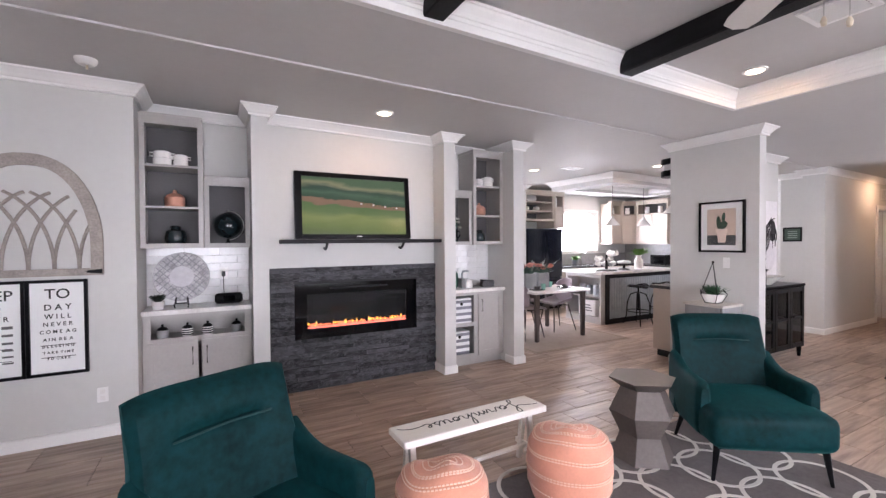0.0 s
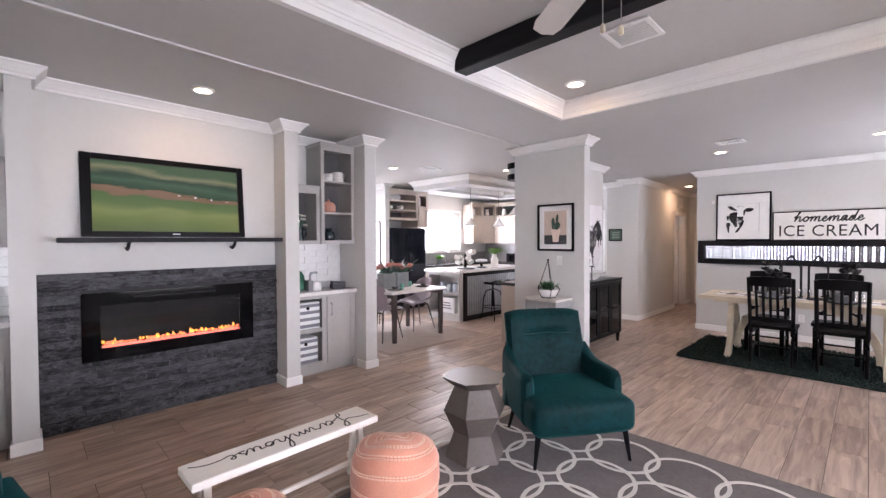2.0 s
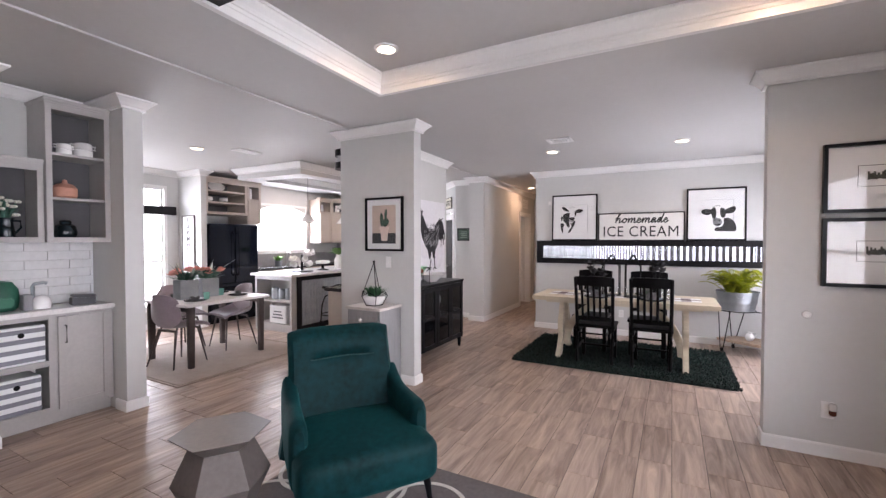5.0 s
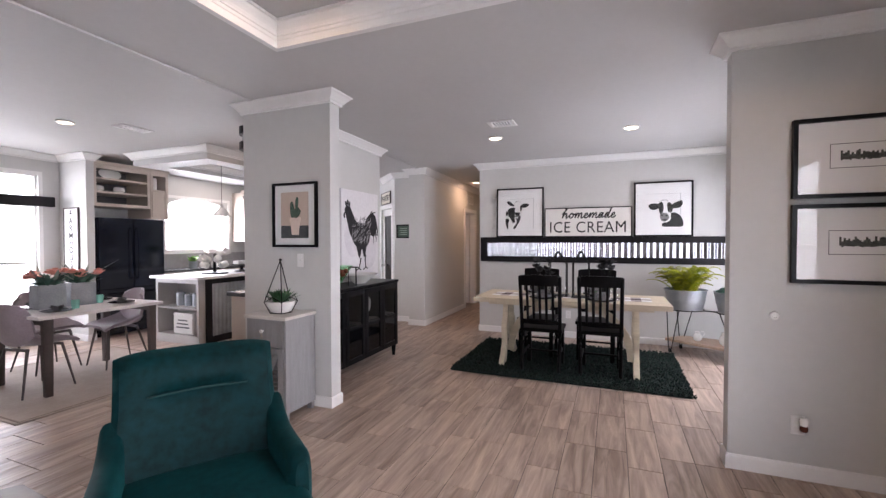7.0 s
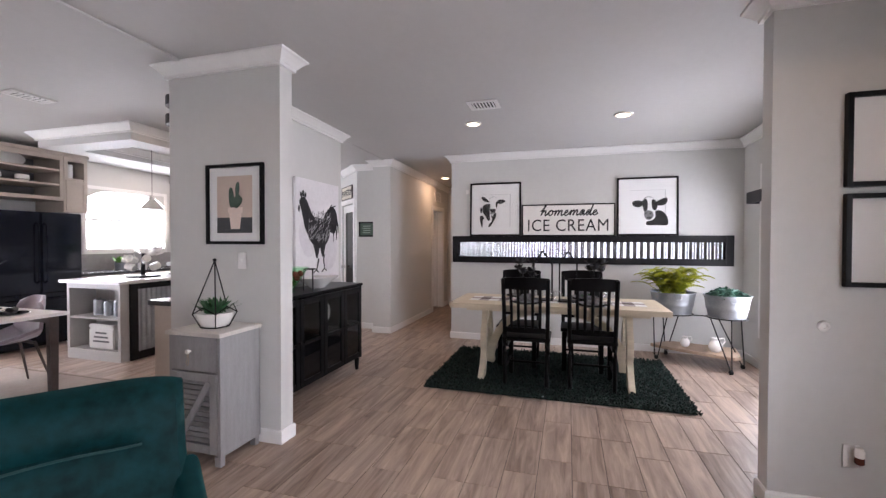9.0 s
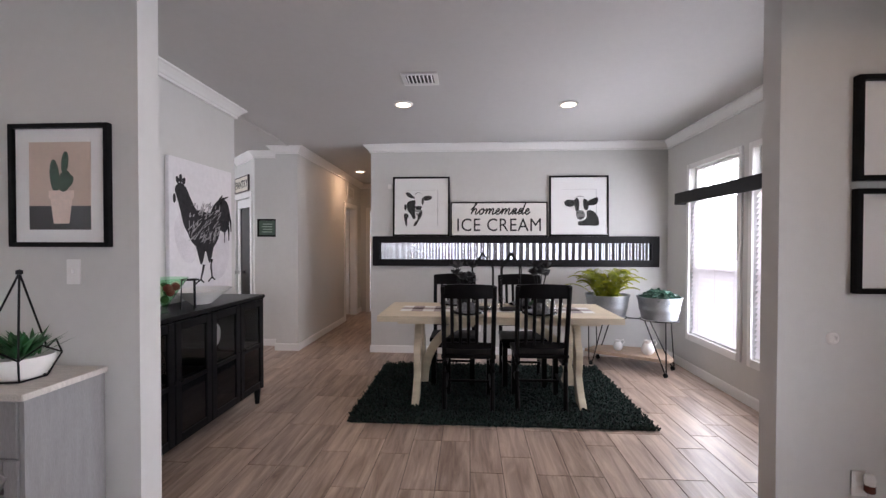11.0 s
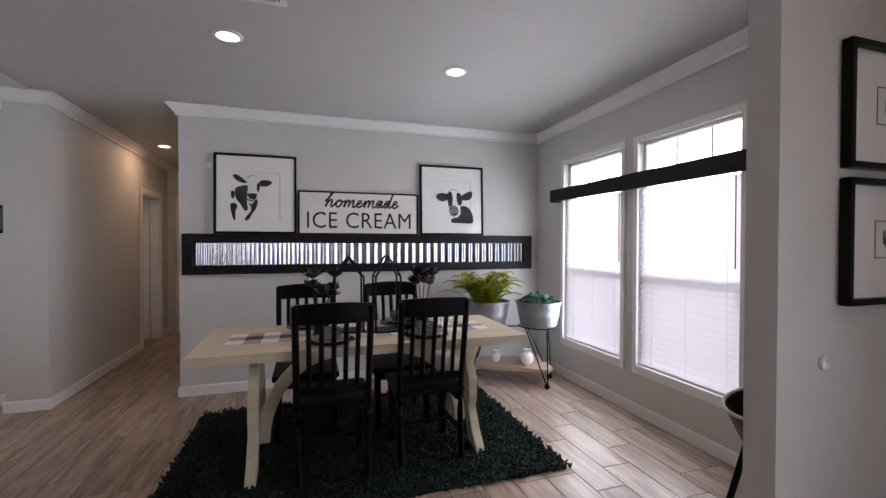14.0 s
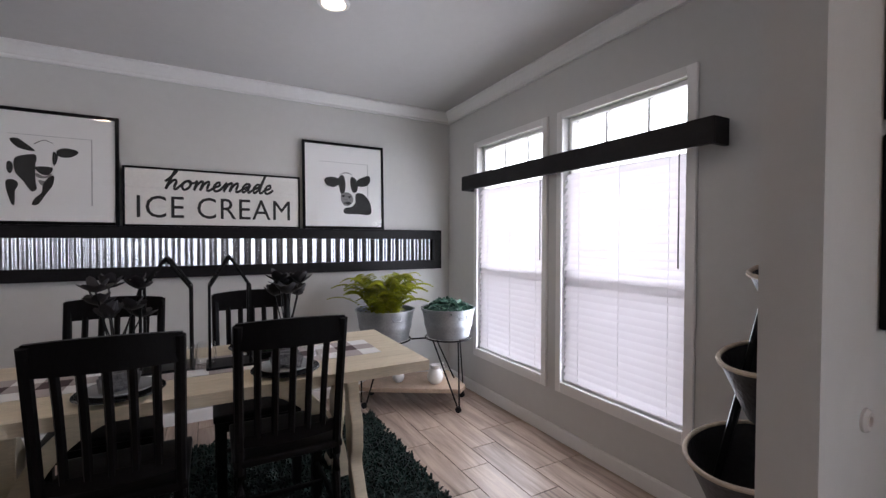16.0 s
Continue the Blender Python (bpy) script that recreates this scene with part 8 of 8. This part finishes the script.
setting("backsplash_kitchen", box(box(bmesh.new(), 7.66, YN - 0.012, 0.932, 10.388, YN - 0.001, 1.19), 10.386, 5.6, 0.932, 10.398, YN - 0.013, 1.42), mat("grey_tile", (0.30, 0.29, 0.29), 0.3, var=0.15, scale=12), "grey tiled kitchen backsplash", "backsplash")
uc = thing("wall_cabinet", Matrix.Identity(4), "pale taupe kitchen cabinet with open top cubby", "cabinet", "kitchen cabinets")
kcase(uc, 9.45, 1.42, 9.84, 2.45, 7.60, 7.94, (2.16,), ((9.46, 1.44, 9.83, 2.14),))
dg = thing("corner_cabinet", pose(9.845, 7.60, 0, 0, 0, -45), "pale taupe diagonal corner cabinet with open top cubby", "cabinet", "kitchen cabinets")
kcase(dg, 0.0, 1.42, 0.34, 2.45, 0.0, 0.30, (2.16,), ((0.01, 1.44, 0.33, 2.14),))
ec = thing("wall_cabinet", pose(10.05, 7.33, 0, 0, 0, -90), "pale taupe kitchen cabinet with open top cubby", "cabinet", "kitchen cabinets")
kcase(ec, 0.0, 1.42, 0.84, 2.45, 0.0, 0.33, (2.16,), ((0.01, 1.44, 0.415, 2.14), (0.425, 1.44, 0.83, 2.14)))
for x, y in ((9.62, 7.72), (9.99, 7.55), (10.15, 7.1), (10.15, 6.75)):
    t = thing("white_jug", pose(x, y, 2.172), "white jug in an open cabinet cubby", "jug")
    part("body", lathe([(0.05, 0), (0.06, 0.05), (0.045, 0.12), (0.055, 0.16), (0, 0.15)], 18), WHITE, t)

# island
IX0, IX1, IY0, IY1 = 6.80, 9.0, 5.58, 6.46
il = thing("kitchen_island", Matrix.Identity(4), "kitchen island with open end shelves and corrugated front", "kitchen island")
ib = bmesh.new()
box(ib, IX0, IY0 + 0.02, 0.0, IX0 + 0.32, IY0 + 0.06, 0.90)
box(ib, IX0, IY1 - 0.04, 0.0, IX0 + 0.32, IY1, 0.90)
box(ib, IX0, IY0 + 0.06, 0.0, IX0 + 0.32, IY1 - 0.04, 0.12)
box(ib, IX0 + 0.30, IY0 + 0.06, 0.12, IX0 + 0.32, IY1 - 0.04, 0.90)
box(ib, IX0, IY0 + 0.06, 0.84, IX0 + 0.30, IY1 - 0.04, 0.90)
part("end_shelf_case", ib, CAB, il)
part("shelf", B(IX0 + 0.005, IY0 + 0.06, 0.48, IX0 + 0.30, IY1 - 0.04, 0.50), CAB, il)
part("core", B(IX0 + 0.32, IY0 + 0.30, 0, IX1, IY1, 0.90), CAB, il)
ff = bmesh.new()
for x0, z0, x1, z1 in ((IX0 + 0.10, 0.0, IX0 + 0.19, 0.90), (IX1 - 0.09, 0, IX1, 0.90), (IX0 + 0.19, 0, IX1 - 0.09, 0.09), (IX0 + 0.19, 0.83, IX1 - 0.09, 0.90)):
    box(ff, x0, IY0 - 0.012, z0, x1, IY0 + 0.018, z1, 0.003)
part("black_frame", ff, CHARCOAL, il, "black wooden face frame")
b = bmesh.new()
prev = None
for i in range(29 * 8 + 1):
    x = IX0 + 0.19 + (IX1 - IX0 - 0.28) * i / (29 * 8)
    y = IY0 + 0.012 + 0.007 * math.cos(2 * math.pi * i / 8)
    row = (b.verts.new((x, y, 0.09)), b.verts.new((x, y, 0.83)))
    if prev:
        b.faces.new((prev[0], row[0], row[1], prev[1]))
    prev = row
part("steel_sheet", b, GALV, il, "corrugated steel front")
solo("worktop", B(IX0 - 0.06, IY0 - 0.05, 0.902, IX1 + 0.1, IY1 + 0.05, 0.94, bev=0.005), MARBLE, "pale marble worktop on the island", "worktop")
for y, s in ((5.85, 0.9), (6.02, 0.8), (6.18, 0.9)):
    t = thing("tin_canister", pose(6.98, y, 0.502), "galvanised lidded canister on the island shelf", "canister", "island canisters")
    part("body", lathe([(0.07 * s, 0), (0.07 * s, 0.19 * s), (0, 0.19 * s)], 20), GALV, t)
    part("lid", lathe([(0.073 * s, 0.19 * s), (0.06 * s, 0.21 * s), (0.01, 0.215 * s), (0.014, 0.235 * s), (0, 0.24 * s)], 20), GALV, t)
t = thing("bread_box", pose(6.96, 5.98, 0.122), "white enamel bread box with grey printed bars", "bread box")
part("body", B(-0.11, -0.20, 0, 0.11, 0.20, 0.24, bev=0.012), mat("enamel_white", (0.62, 0.60, 0.58), 0.4), t)
part("lid", B(-0.112, -0.203, 0.241, 0.112, 0.203, 0.29, bev=0.012), mat("enamel_lid", (0.60, 0.58, 0.56), 0.4), t)
for k in range(3):
    part("printed_bar", B(-0.1125, -0.13 + 0.02 * k, 0.08 + 0.05 * k, -0.1105, 0.13 - 0.02 * k, 0.10 + 0.05 * k), GREYCLOTH, t)


def stool(x, y):
    t = thing("bar_stool", pose(x, y, 0), "black iron bar stool with tractor seat", "stool", "island stools")
    sb_ = bmesh.new()
    for k in range(-4, 5):
        tube([(k * 0.042, -0.15 * math.cos(k * 0.28), 0.665 + 0.003 * k * k), (k * 0.042, 0.14 * math.cos(k * 0.28), 0.665 + 0.003 * k * k)], 0.009, 6, sb_)
    tube([(0.19 * math.cos(a), 0.155 * math.sin(a), 0.665 + 0.05 * abs(math.cos(a)) ** 2) for a in (2 * math.pi * q / 28 for q in range(28))], 0.012, 6, sb_, None, True)
    part("seat", sb_, IRON, t)
    part("screw_post", tube([(0, 0, 0.25), (0, 0, 0.665)], 0.016, 10), IRON, t)
    for k in range(4):
        a = radians(45 + 90 * k)
        part("leg", tube([(0.02 * math.cos(a), 0.02 * math.sin(a), 0.58), (0.13 * math.cos(a), 0.13 * math.sin(a), 0.54), (0.18 * math.cos(a), 0.18 * math.sin(a), 0.40), (0.20 * math.cos(a), 0.20 * math.sin(a), 0.15), (0.25 * math.cos(a), 0.25 * math.sin(a), 0.0)], 0.010, 8), IRON, t)
    part("foot_ring", tube([(0.195 * math.cos(a), 0.195 * math.sin(a), 0.24) for a in (2 * math.pi * q / 28 for q in range(28))], 0.008, 6, None, None, True), IRON, t)


stool(7.45, 5.33)
stool(8.12, 5.33)
ct = thing("mug_tree", pose(7.35, 5.95, 0.94) @ Matrix.Scale(1.35, 4), "stand of white mugs on the island", "mug stand")
part("base", lathe([(0.14, 0), (0.14, 0.012), (0.02, 0.02), (0.012, 0.22), (0, 0.22)], 24), IRON, ct)
for k in range(9):
    a = k * 2.4
    z = 0.05 + 0.075 * (k % 3)
    part("mug", lathe([(0.03, 0), (0.036, 0.01), (0.036, 0.075), (0.033, 0.075), (0, 0.02)], 16, Matrix.Translation((0.085 * math.cos(a), 0.085 * math.sin(a), z + 0.03)) @ pose(0, 0, 0, 70, 0, math.degrees(a) + 90)), WHITE, ct)
t = thing("cake_stand", pose(7.85, 5.95, 0.94), "dark pedestal stand holding white folded napkins", "cake stand")
part("pedestal", lathe([(0.11, 0), (0.10, 0.012), (0.025, 0.03), (0.025, 0.09), (0.15, 0.105), (0.15, 0.115), (0, 0.115)], 28), IRON, t)
part("napkins", cushion(bmesh.new(), -0.12, -0.07, 0.116, 0.12, 0.07, 0.17, 0.02, 0.01), PAPER, t)
t = thing("milk_can", pose(8.22, 5.90, 0.94), "white milk can vase with leafy green branches", "vase")
part("can", lathe([(0.075, 0), (0.08, 0.01), (0.08, 0.17), (0.05, 0.22), (0.05, 0.26), (0.06, 0.28), (0.05, 0.28), (0, 0.25)], 24), WHITE, t)
part("branches", blades(70, 71, (0, 0, 0.26), 0.03, 0.26, 0.08, 0.20, 0.03), mat("fresh_leaf", (0.09, 0.22, 0.03), 0.5, var=0.4, scale=15), t)
pot_plant("potted_herb", 8.35, 7.72, 0.93, 0.08, 0.12, GALV, mat("herb_green", (0.12, 0.28, 0.04), 0.5, var=0.3), "bright green herb pot on the window counter", 81, 60)
t = thing("kitchen_faucet", pose(8.66, 7.82, 0.93), "tall curved chrome kitchen faucet", "faucet")
part("spout", tube([(0, 0, 0), (0, 0, 0.24), (0, -0.03, 0.30), (0, -0.09, 0.31), (0, -0.14, 0.26)], 0.013, 10), CHROME, t)
t = thing("toaster", pose(9.95, 6.6, 0.93), "black toaster oven on the counter", "toaster")
part("case", B(-0.13, -0.19, 0.01, 0.13, 0.19, 0.24, bev=0.012), BLACK, t)
part("window", B(-0.134, -0.15, 0.05, -0.129, 0.10, 0.20), DARKGLASS, t)
# peninsula behind the post
pe = thing("peninsula_cabinet", Matrix.Identity(4), "taupe end cabinet with dark worktop behind the wall post", "cabinet")
part("body", B(5.825, 3.565, 0.09, 7.45, 3.89, 0.885, bev=0.003), KC, pe)
part("kick", B(5.86, 3.57, 0, 7.42, 3.85, 0.09), BLACK, pe)
part("slab", B(5.79, 3.562, 0.886, 7.48, 3.92, 0.925, bev=0.004), mat("dark_slab", (0.045, 0.042, 0.044), 0.25, var=0.3, scale=25), pe, "dark stone slab")


def pendant(x, y, z, top_, label, s=1.0):
    t = thing("pendant_lamp", pose(x, y, z), label, "lamp", "kitchen pendants")
    part("shade", lathe([(0.135 * s, 0), (0.13 * s, 0.015), (0.06 * s, 0.10 * s), (0.035 * s, 0.13 * s), (0.033 * s, 0.13 * s), (0.056 * s, 0.10 * s), (0.127 * s, 0.012)], 28), WHITE, t, "white enamel bell shade")
    part("socket", lathe([(0.03 * s, 0.128 * s), (0.028 * s, 0.17 * s), (0.008, 0.19 * s), (0, 0.19 * s)], 16), CHROME, t)
    part("cord", tube([(0, 0, 0.19 * s), (0, 0, top_ - z)], 0.004, 6), GREYCLOTH, t)
    part("bulb", lathe([(0, 0.02), (0.028, 0.04), (0.028, 0.06), (0.012, 0.10), (0, 0.10)], 14), LAMPGLOW, t)


pendant(7.40, 5.85, 1.80, hz(7.4), "white bell pendant lamp over the island")
pendant(8.30, 5.85, 1.80, hz(8.3), "white bell pendant lamp over the island")
pendant(5.97, 3.70, 1.86, 2.33, "white bell pendant lamp over the peninsula", 0.95)
dl = thing("drum_light", pose(5.97, 3.70, 2.33), "black banded drum ceiling light with glass middle", "lamp")
part("lower_band", lathe([(0.10, 0), (0.15, 0.001), (0.15, 0.075), (0.145, 0.075), (0.145, 0.01), (0.10, 0.01)], 32), BLACK, dl)
part("glass_drum", lathe([(0.12, 0.075), (0.12, 0.15), (0.118, 0.15), (0.118, 0.075)], 32), mat("frosted_drum", (0.55, 0.55, 0.56), 0.2, var=0.05), dl)
part("upper_band", lathe([(0.145, 0.15), (0.15, 0.15), (0.15, 0.225), (0, 0.225)], 32), BLACK, dl)
part("stem", tube([(0, 0, 0.22), (0, 0, hz(5.97) - 2.33)], 0.02, 10), BLACK, dl)

# ---- ceiling fixtures ----


def can_light(x, y, z=H, watts=9.0, warm=(1.0, 0.80, 0.60)):
    t = thing("recessed_light", pose(x, y, z), "round recessed ceiling light, warm and lit", "ceiling light", "recessed lights")
    part("trim_ring", lathe([(0.062, -0.001), (0.064, -0.014), (0.085, -0.010), (0.088, -0.001)], 32), TRIM, t)
    part("diffuser", lathe([(0.063, -0.0135), (0.0, -0.0125)], 32), LAMPGLOW, t, "glowing diffuser")
    l = new("downlight", bpy.data.lights.new("downlight", "AREA"))
    l.data.shape, l.data.size, l.data.energy, l.data.color = "DISK", 0.12, watts, warm
    l.matrix_world = look((x, y, z - 0.02), (x, y, 0))


for x, y in ((2.17, 4.12), (7.66, 1.68), (7.74, 0.19), (10.9, 2.93), (5.40, 5.75), (6.80, 4.50), (8.7, 7.2)):
    can_light(x, y, hz(x), 9.0 if x > 10 else 6.0 if x < 3 else 6.0 if y < 2 else 10.0, (1.0, 0.62, 0.36) if x > 10 else (1.0, 0.66, 0.40) if x < 3 else (1.0, 0.76, 0.54))
# the one at y -0.22 is unseen, added by symmetry to warm the wall stub
for y in (2.10, -0.22):
    can_light(4.55, y, TZ - FALL * 4.55, 2.5 if y > 0 else 6.0, (1.0, 0.64, 0.36))


def vent(x, y, z, sx, sy, rz=0):
    t = thing("ceiling_vent", pose(x, y, z, 0, 0, rz), "white ceiling air vent with slats", "air vent", "ceiling vents")
    b = bmesh.new()
    for x0, y0, x1, y1 in ((-sx, -sy, sx, -sy + 0.035), (-sx, sy - 0.035, sx, sy), (-sx, -sy + 0.035, -sx + 0.035, sy - 0.035), (sx - 0.035, -sy + 0.035, sx, sy - 0.035)):
        box(b, x0, y0, -0.012, x1, y1, -0.0005, 0.003)
    part("frame", b, TRIM, t)
    # near-black plate paints in the shade of the duct behind the slats
    part("backing", B(-sx + 0.035, -sy + 0.035, -0.004, sx - 0.035, sy - 0.035, -0.001), mat("vent_duct_shade", (0.03, 0.03, 0.03), 0.8), t)
    n = 7
    for k in range(n):
        xx = -sx + 0.05 + (2 * sx - 0.10) * k / (n - 1)
        part("slat", box(bmesh.new(), -0.007, -sy + 0.036, -0.001, 0.007, sy - 0.036, 0.001, 0, 1, Matrix.Translation((xx, 0, -0.010)) @ pose(0, 0, 0, 0, 58, 0)), TRIM, t)


vent(4.00, 1.40, TZ - FALL * 4.00, 0.155, 0.155)
vent(7.11, 1.46, hz(7.11), 0.14, 0.12, 90)
vent(5.82, 5.33, hz(5.82), 0.17, 0.10)
sd = thing("smoke_detector", pose(-0.03, 4.02, hz(0)), "round white ceiling smoke detector", "smoke detector")
part("case", lathe([(0, -0.045), (0.04, -0.044), (0.058, -0.03), (0.065, -0.012), (0.065, -0.001), (0, -0.0005)], 28), TRIM, sd)
part("tab", B(0.0, -0.012, -0.075, 0.014, -0.01, -0.045), ROPE, sd)
for x in (1.83, 3.43):
    solo("ceiling_beam", B(x - 0.065, TY0 + 0.012, TZ - FALL * x - 0.15, x + 0.065, TY1 - 0.012, TZ - FALL * x - 0.001, bev=0.006), CHARCOAL, "rough black wooden beam across the tray ceiling", "beam", "ceiling beams")
fn = thing("ceiling_fan", pose(2.63, 0.95, TZ - FALL * 2.63), "white-bladed ceiling fan with pull chains", "ceiling fan")
part("canopy", lathe([(0.07, -0.001), (0.065, -0.03), (0.03, -0.06), (0, -0.06)], 24), CHROME, fn)
part("downrod", tube([(0, 0, -0.05), (0, 0, -0.28)], 0.013, 10), CHROME, fn)
part("motor", lathe([(0.03, -0.25), (0.10, -0.27), (0.115, -0.31), (0.10, -0.36), (0.05, -0.40), (0.06, -0.44), (0.05, -0.48), (0, -0.49)], 28), CHROME, fn)
for k in range(5):
    a = 54 + 72 * k
    mm = pose(0, 0, -0.345, 0, 0, a) @ pose(0, 0, 0, 11, 0, 0)
    part("blade_arm", box(bmesh.new(), 0.08, -0.02, -0.004, 0.22, 0.02, 0.004, 0.002, 1, mm), CHROME, fn)
    part("blade", prism([(0.18, -0.05), (0.30, -0.066), (0.55, -0.07), (0.62, -0.055), (0.645, 0), (0.62, 0.055), (0.55, 0.07), (0.30, 0.066), (0.18, 0.05)], 0.008, mm, None, 0.002), WHITE, fn, "white blade")
for x, y, z in ((-0.02, -0.05, -0.645), (0.01, 0.03, -0.60)):
    ch = part("pull_chain", tube([(x, y, -0.47), (x, y, z)], 0.0018, 5), CHROME, fn)
    part("knob", lathe([(0, z - 0.035), (0.008, z - 0.03), (0.01, z - 0.015), (0.005, z), (0, z)], 12, Matrix.Translation((x, y, 0))), BLOND, ch)

# ---- pieces of walls and floor ----
bsp = tagged(new("backsplash"), "white glazed subway tile behind the built-in worktops", "backsplash", "", "structure")
tile_me = {}
for x0, x1 in ((0.172, 1.028), (3.168, 3.942)):
    for r in range(7):
        z = 0.942 + r * 0.0760
        x = x0 - (0.15 if r % 2 else 0)
        while x < x1 - 0.01:
            a0, a1 = max(x, x0), min(x + 0.297, x1)
            w = round(a1 - a0, 3)
            if w > 0.02:
                if w not in tile_me:
                    ob = part("tile", B(0, -0.014, 0, w, -0.004, 0.0730, bev=0.002, seg=1), TILE, bsp)
                    tile_me[w] = ob.data
                else:
                    ob = new("tile", tile_me[w])
                    ob.parent = bsp
                ob.location = (a0, 5.0, z)
            x += 0.300
rnd = random.Random(77)
strip_me = None
rows = 26
rh = 1.258 / rows
for r in range(rows):
    z0 = 0.001 + r * rh
    spans = [(-SURX, SURX)] if (z0 + rh <= FZ0 + 0.004 or z0 >= FZ1 - 0.004) else [(-SURX, -FX), (FX, SURX)]
    for a, c in spans:
        x = a
        while x < c - 0.01:
            ln = min(rnd.uniform(0.22, 0.55), c - x)
            if c - x - ln < 0.08:
                ln = c - x
            if strip_me is None:
                ob = part("stone", B(0, 0, 0, 1, 1, 1, bev=0.03, seg=1), SLATE, fp)
                strip_me = ob.data
            else:
                ob = new("stone", strip_me)
                ob.parent = fp
            d = rnd.uniform(0.010, 0.028)
            ob.location = (x + 0.0008, 0.018 - d, z0 + 0.0006)
            ob.scale = (ln - 0.0016, d, rh - 0.0016)
            x += ln

PW, PL = 0.2, 0.6
pv_, pf_ = [], []
plank_me = None
nrow = int(round((YN - YS) / PW)) + 1
for r in range(nrow):
    y0 = YS + r * PW
    y1 = min(y0 + PW, YN)
    if y1 - y0 < 0.02:
        continue
    x = XW - (r * 0.2 + rnd.choice((0.0, 0.2))) % PL
    while x < 12.99:
        a0, a1 = max(x, XW), min(x + PL, 13.0)
        full = a1 - a0 > PL - 1e-4 and y1 - y0 > PW - 1e-4
        if full and 3.0 <= a0 <= 8.4 and y0 < 3.9:
            if plank_me is None:
                ob = part("plank", B(0, 0, -0.0045, PL - 0.004, PW - 0.004, 0, bev=0.0015, seg=1), PLANK, fl)
                plank_me = ob.data
            else:
                ob = new("plank", plank_me)
                ob.parent = fl
            ob.location = (a0 + 0.002, y0 + 0.002, 0)
        elif a1 - a0 > 0.01:
            k = len(pv_)
            for zz, e in ((-0.0045, 0.002), (-0.0012, 0.002), (0.0, 0.0035)):
                pv_ += [(a0 + e, y0 + e, zz), (a1 - e, y0 + e, zz), (a1 - e, y1 - e, zz), (a0 + e, y1 - e, zz)]
            for q in range(4):
                n_ = (q + 1) % 4
                pf_ += [(k + q, k + n_, k + 4 + n_, k + 4 + q), (k + 4 + q, k + 4 + n_, k + 8 + n_, k + 8 + q)]
            pf_.append((k + 8, k + 9, k + 10, k + 11))
        x += PL
me = bpy.data.meshes.new("plank_field")
me.from_pydata(pv_, [], pf_)
me.materials.append(PLANKS)
pfo = new("plank_field", me)
pfo.parent = fl
tagged(pfo, "wood-look plank tiles of the remaining floor", kind="stuff")

# small joined bits that nobody could pick apart
for ob in bpy.data.objects:
    if ob.name.split(".")[0] in ("feather_light", "grey_check", "white_check", "plum_check", "petals", "blooms", "ember", "flame", "flowers", "moss", "foliage", "fern"):
        tagged(ob, kind="stuff")
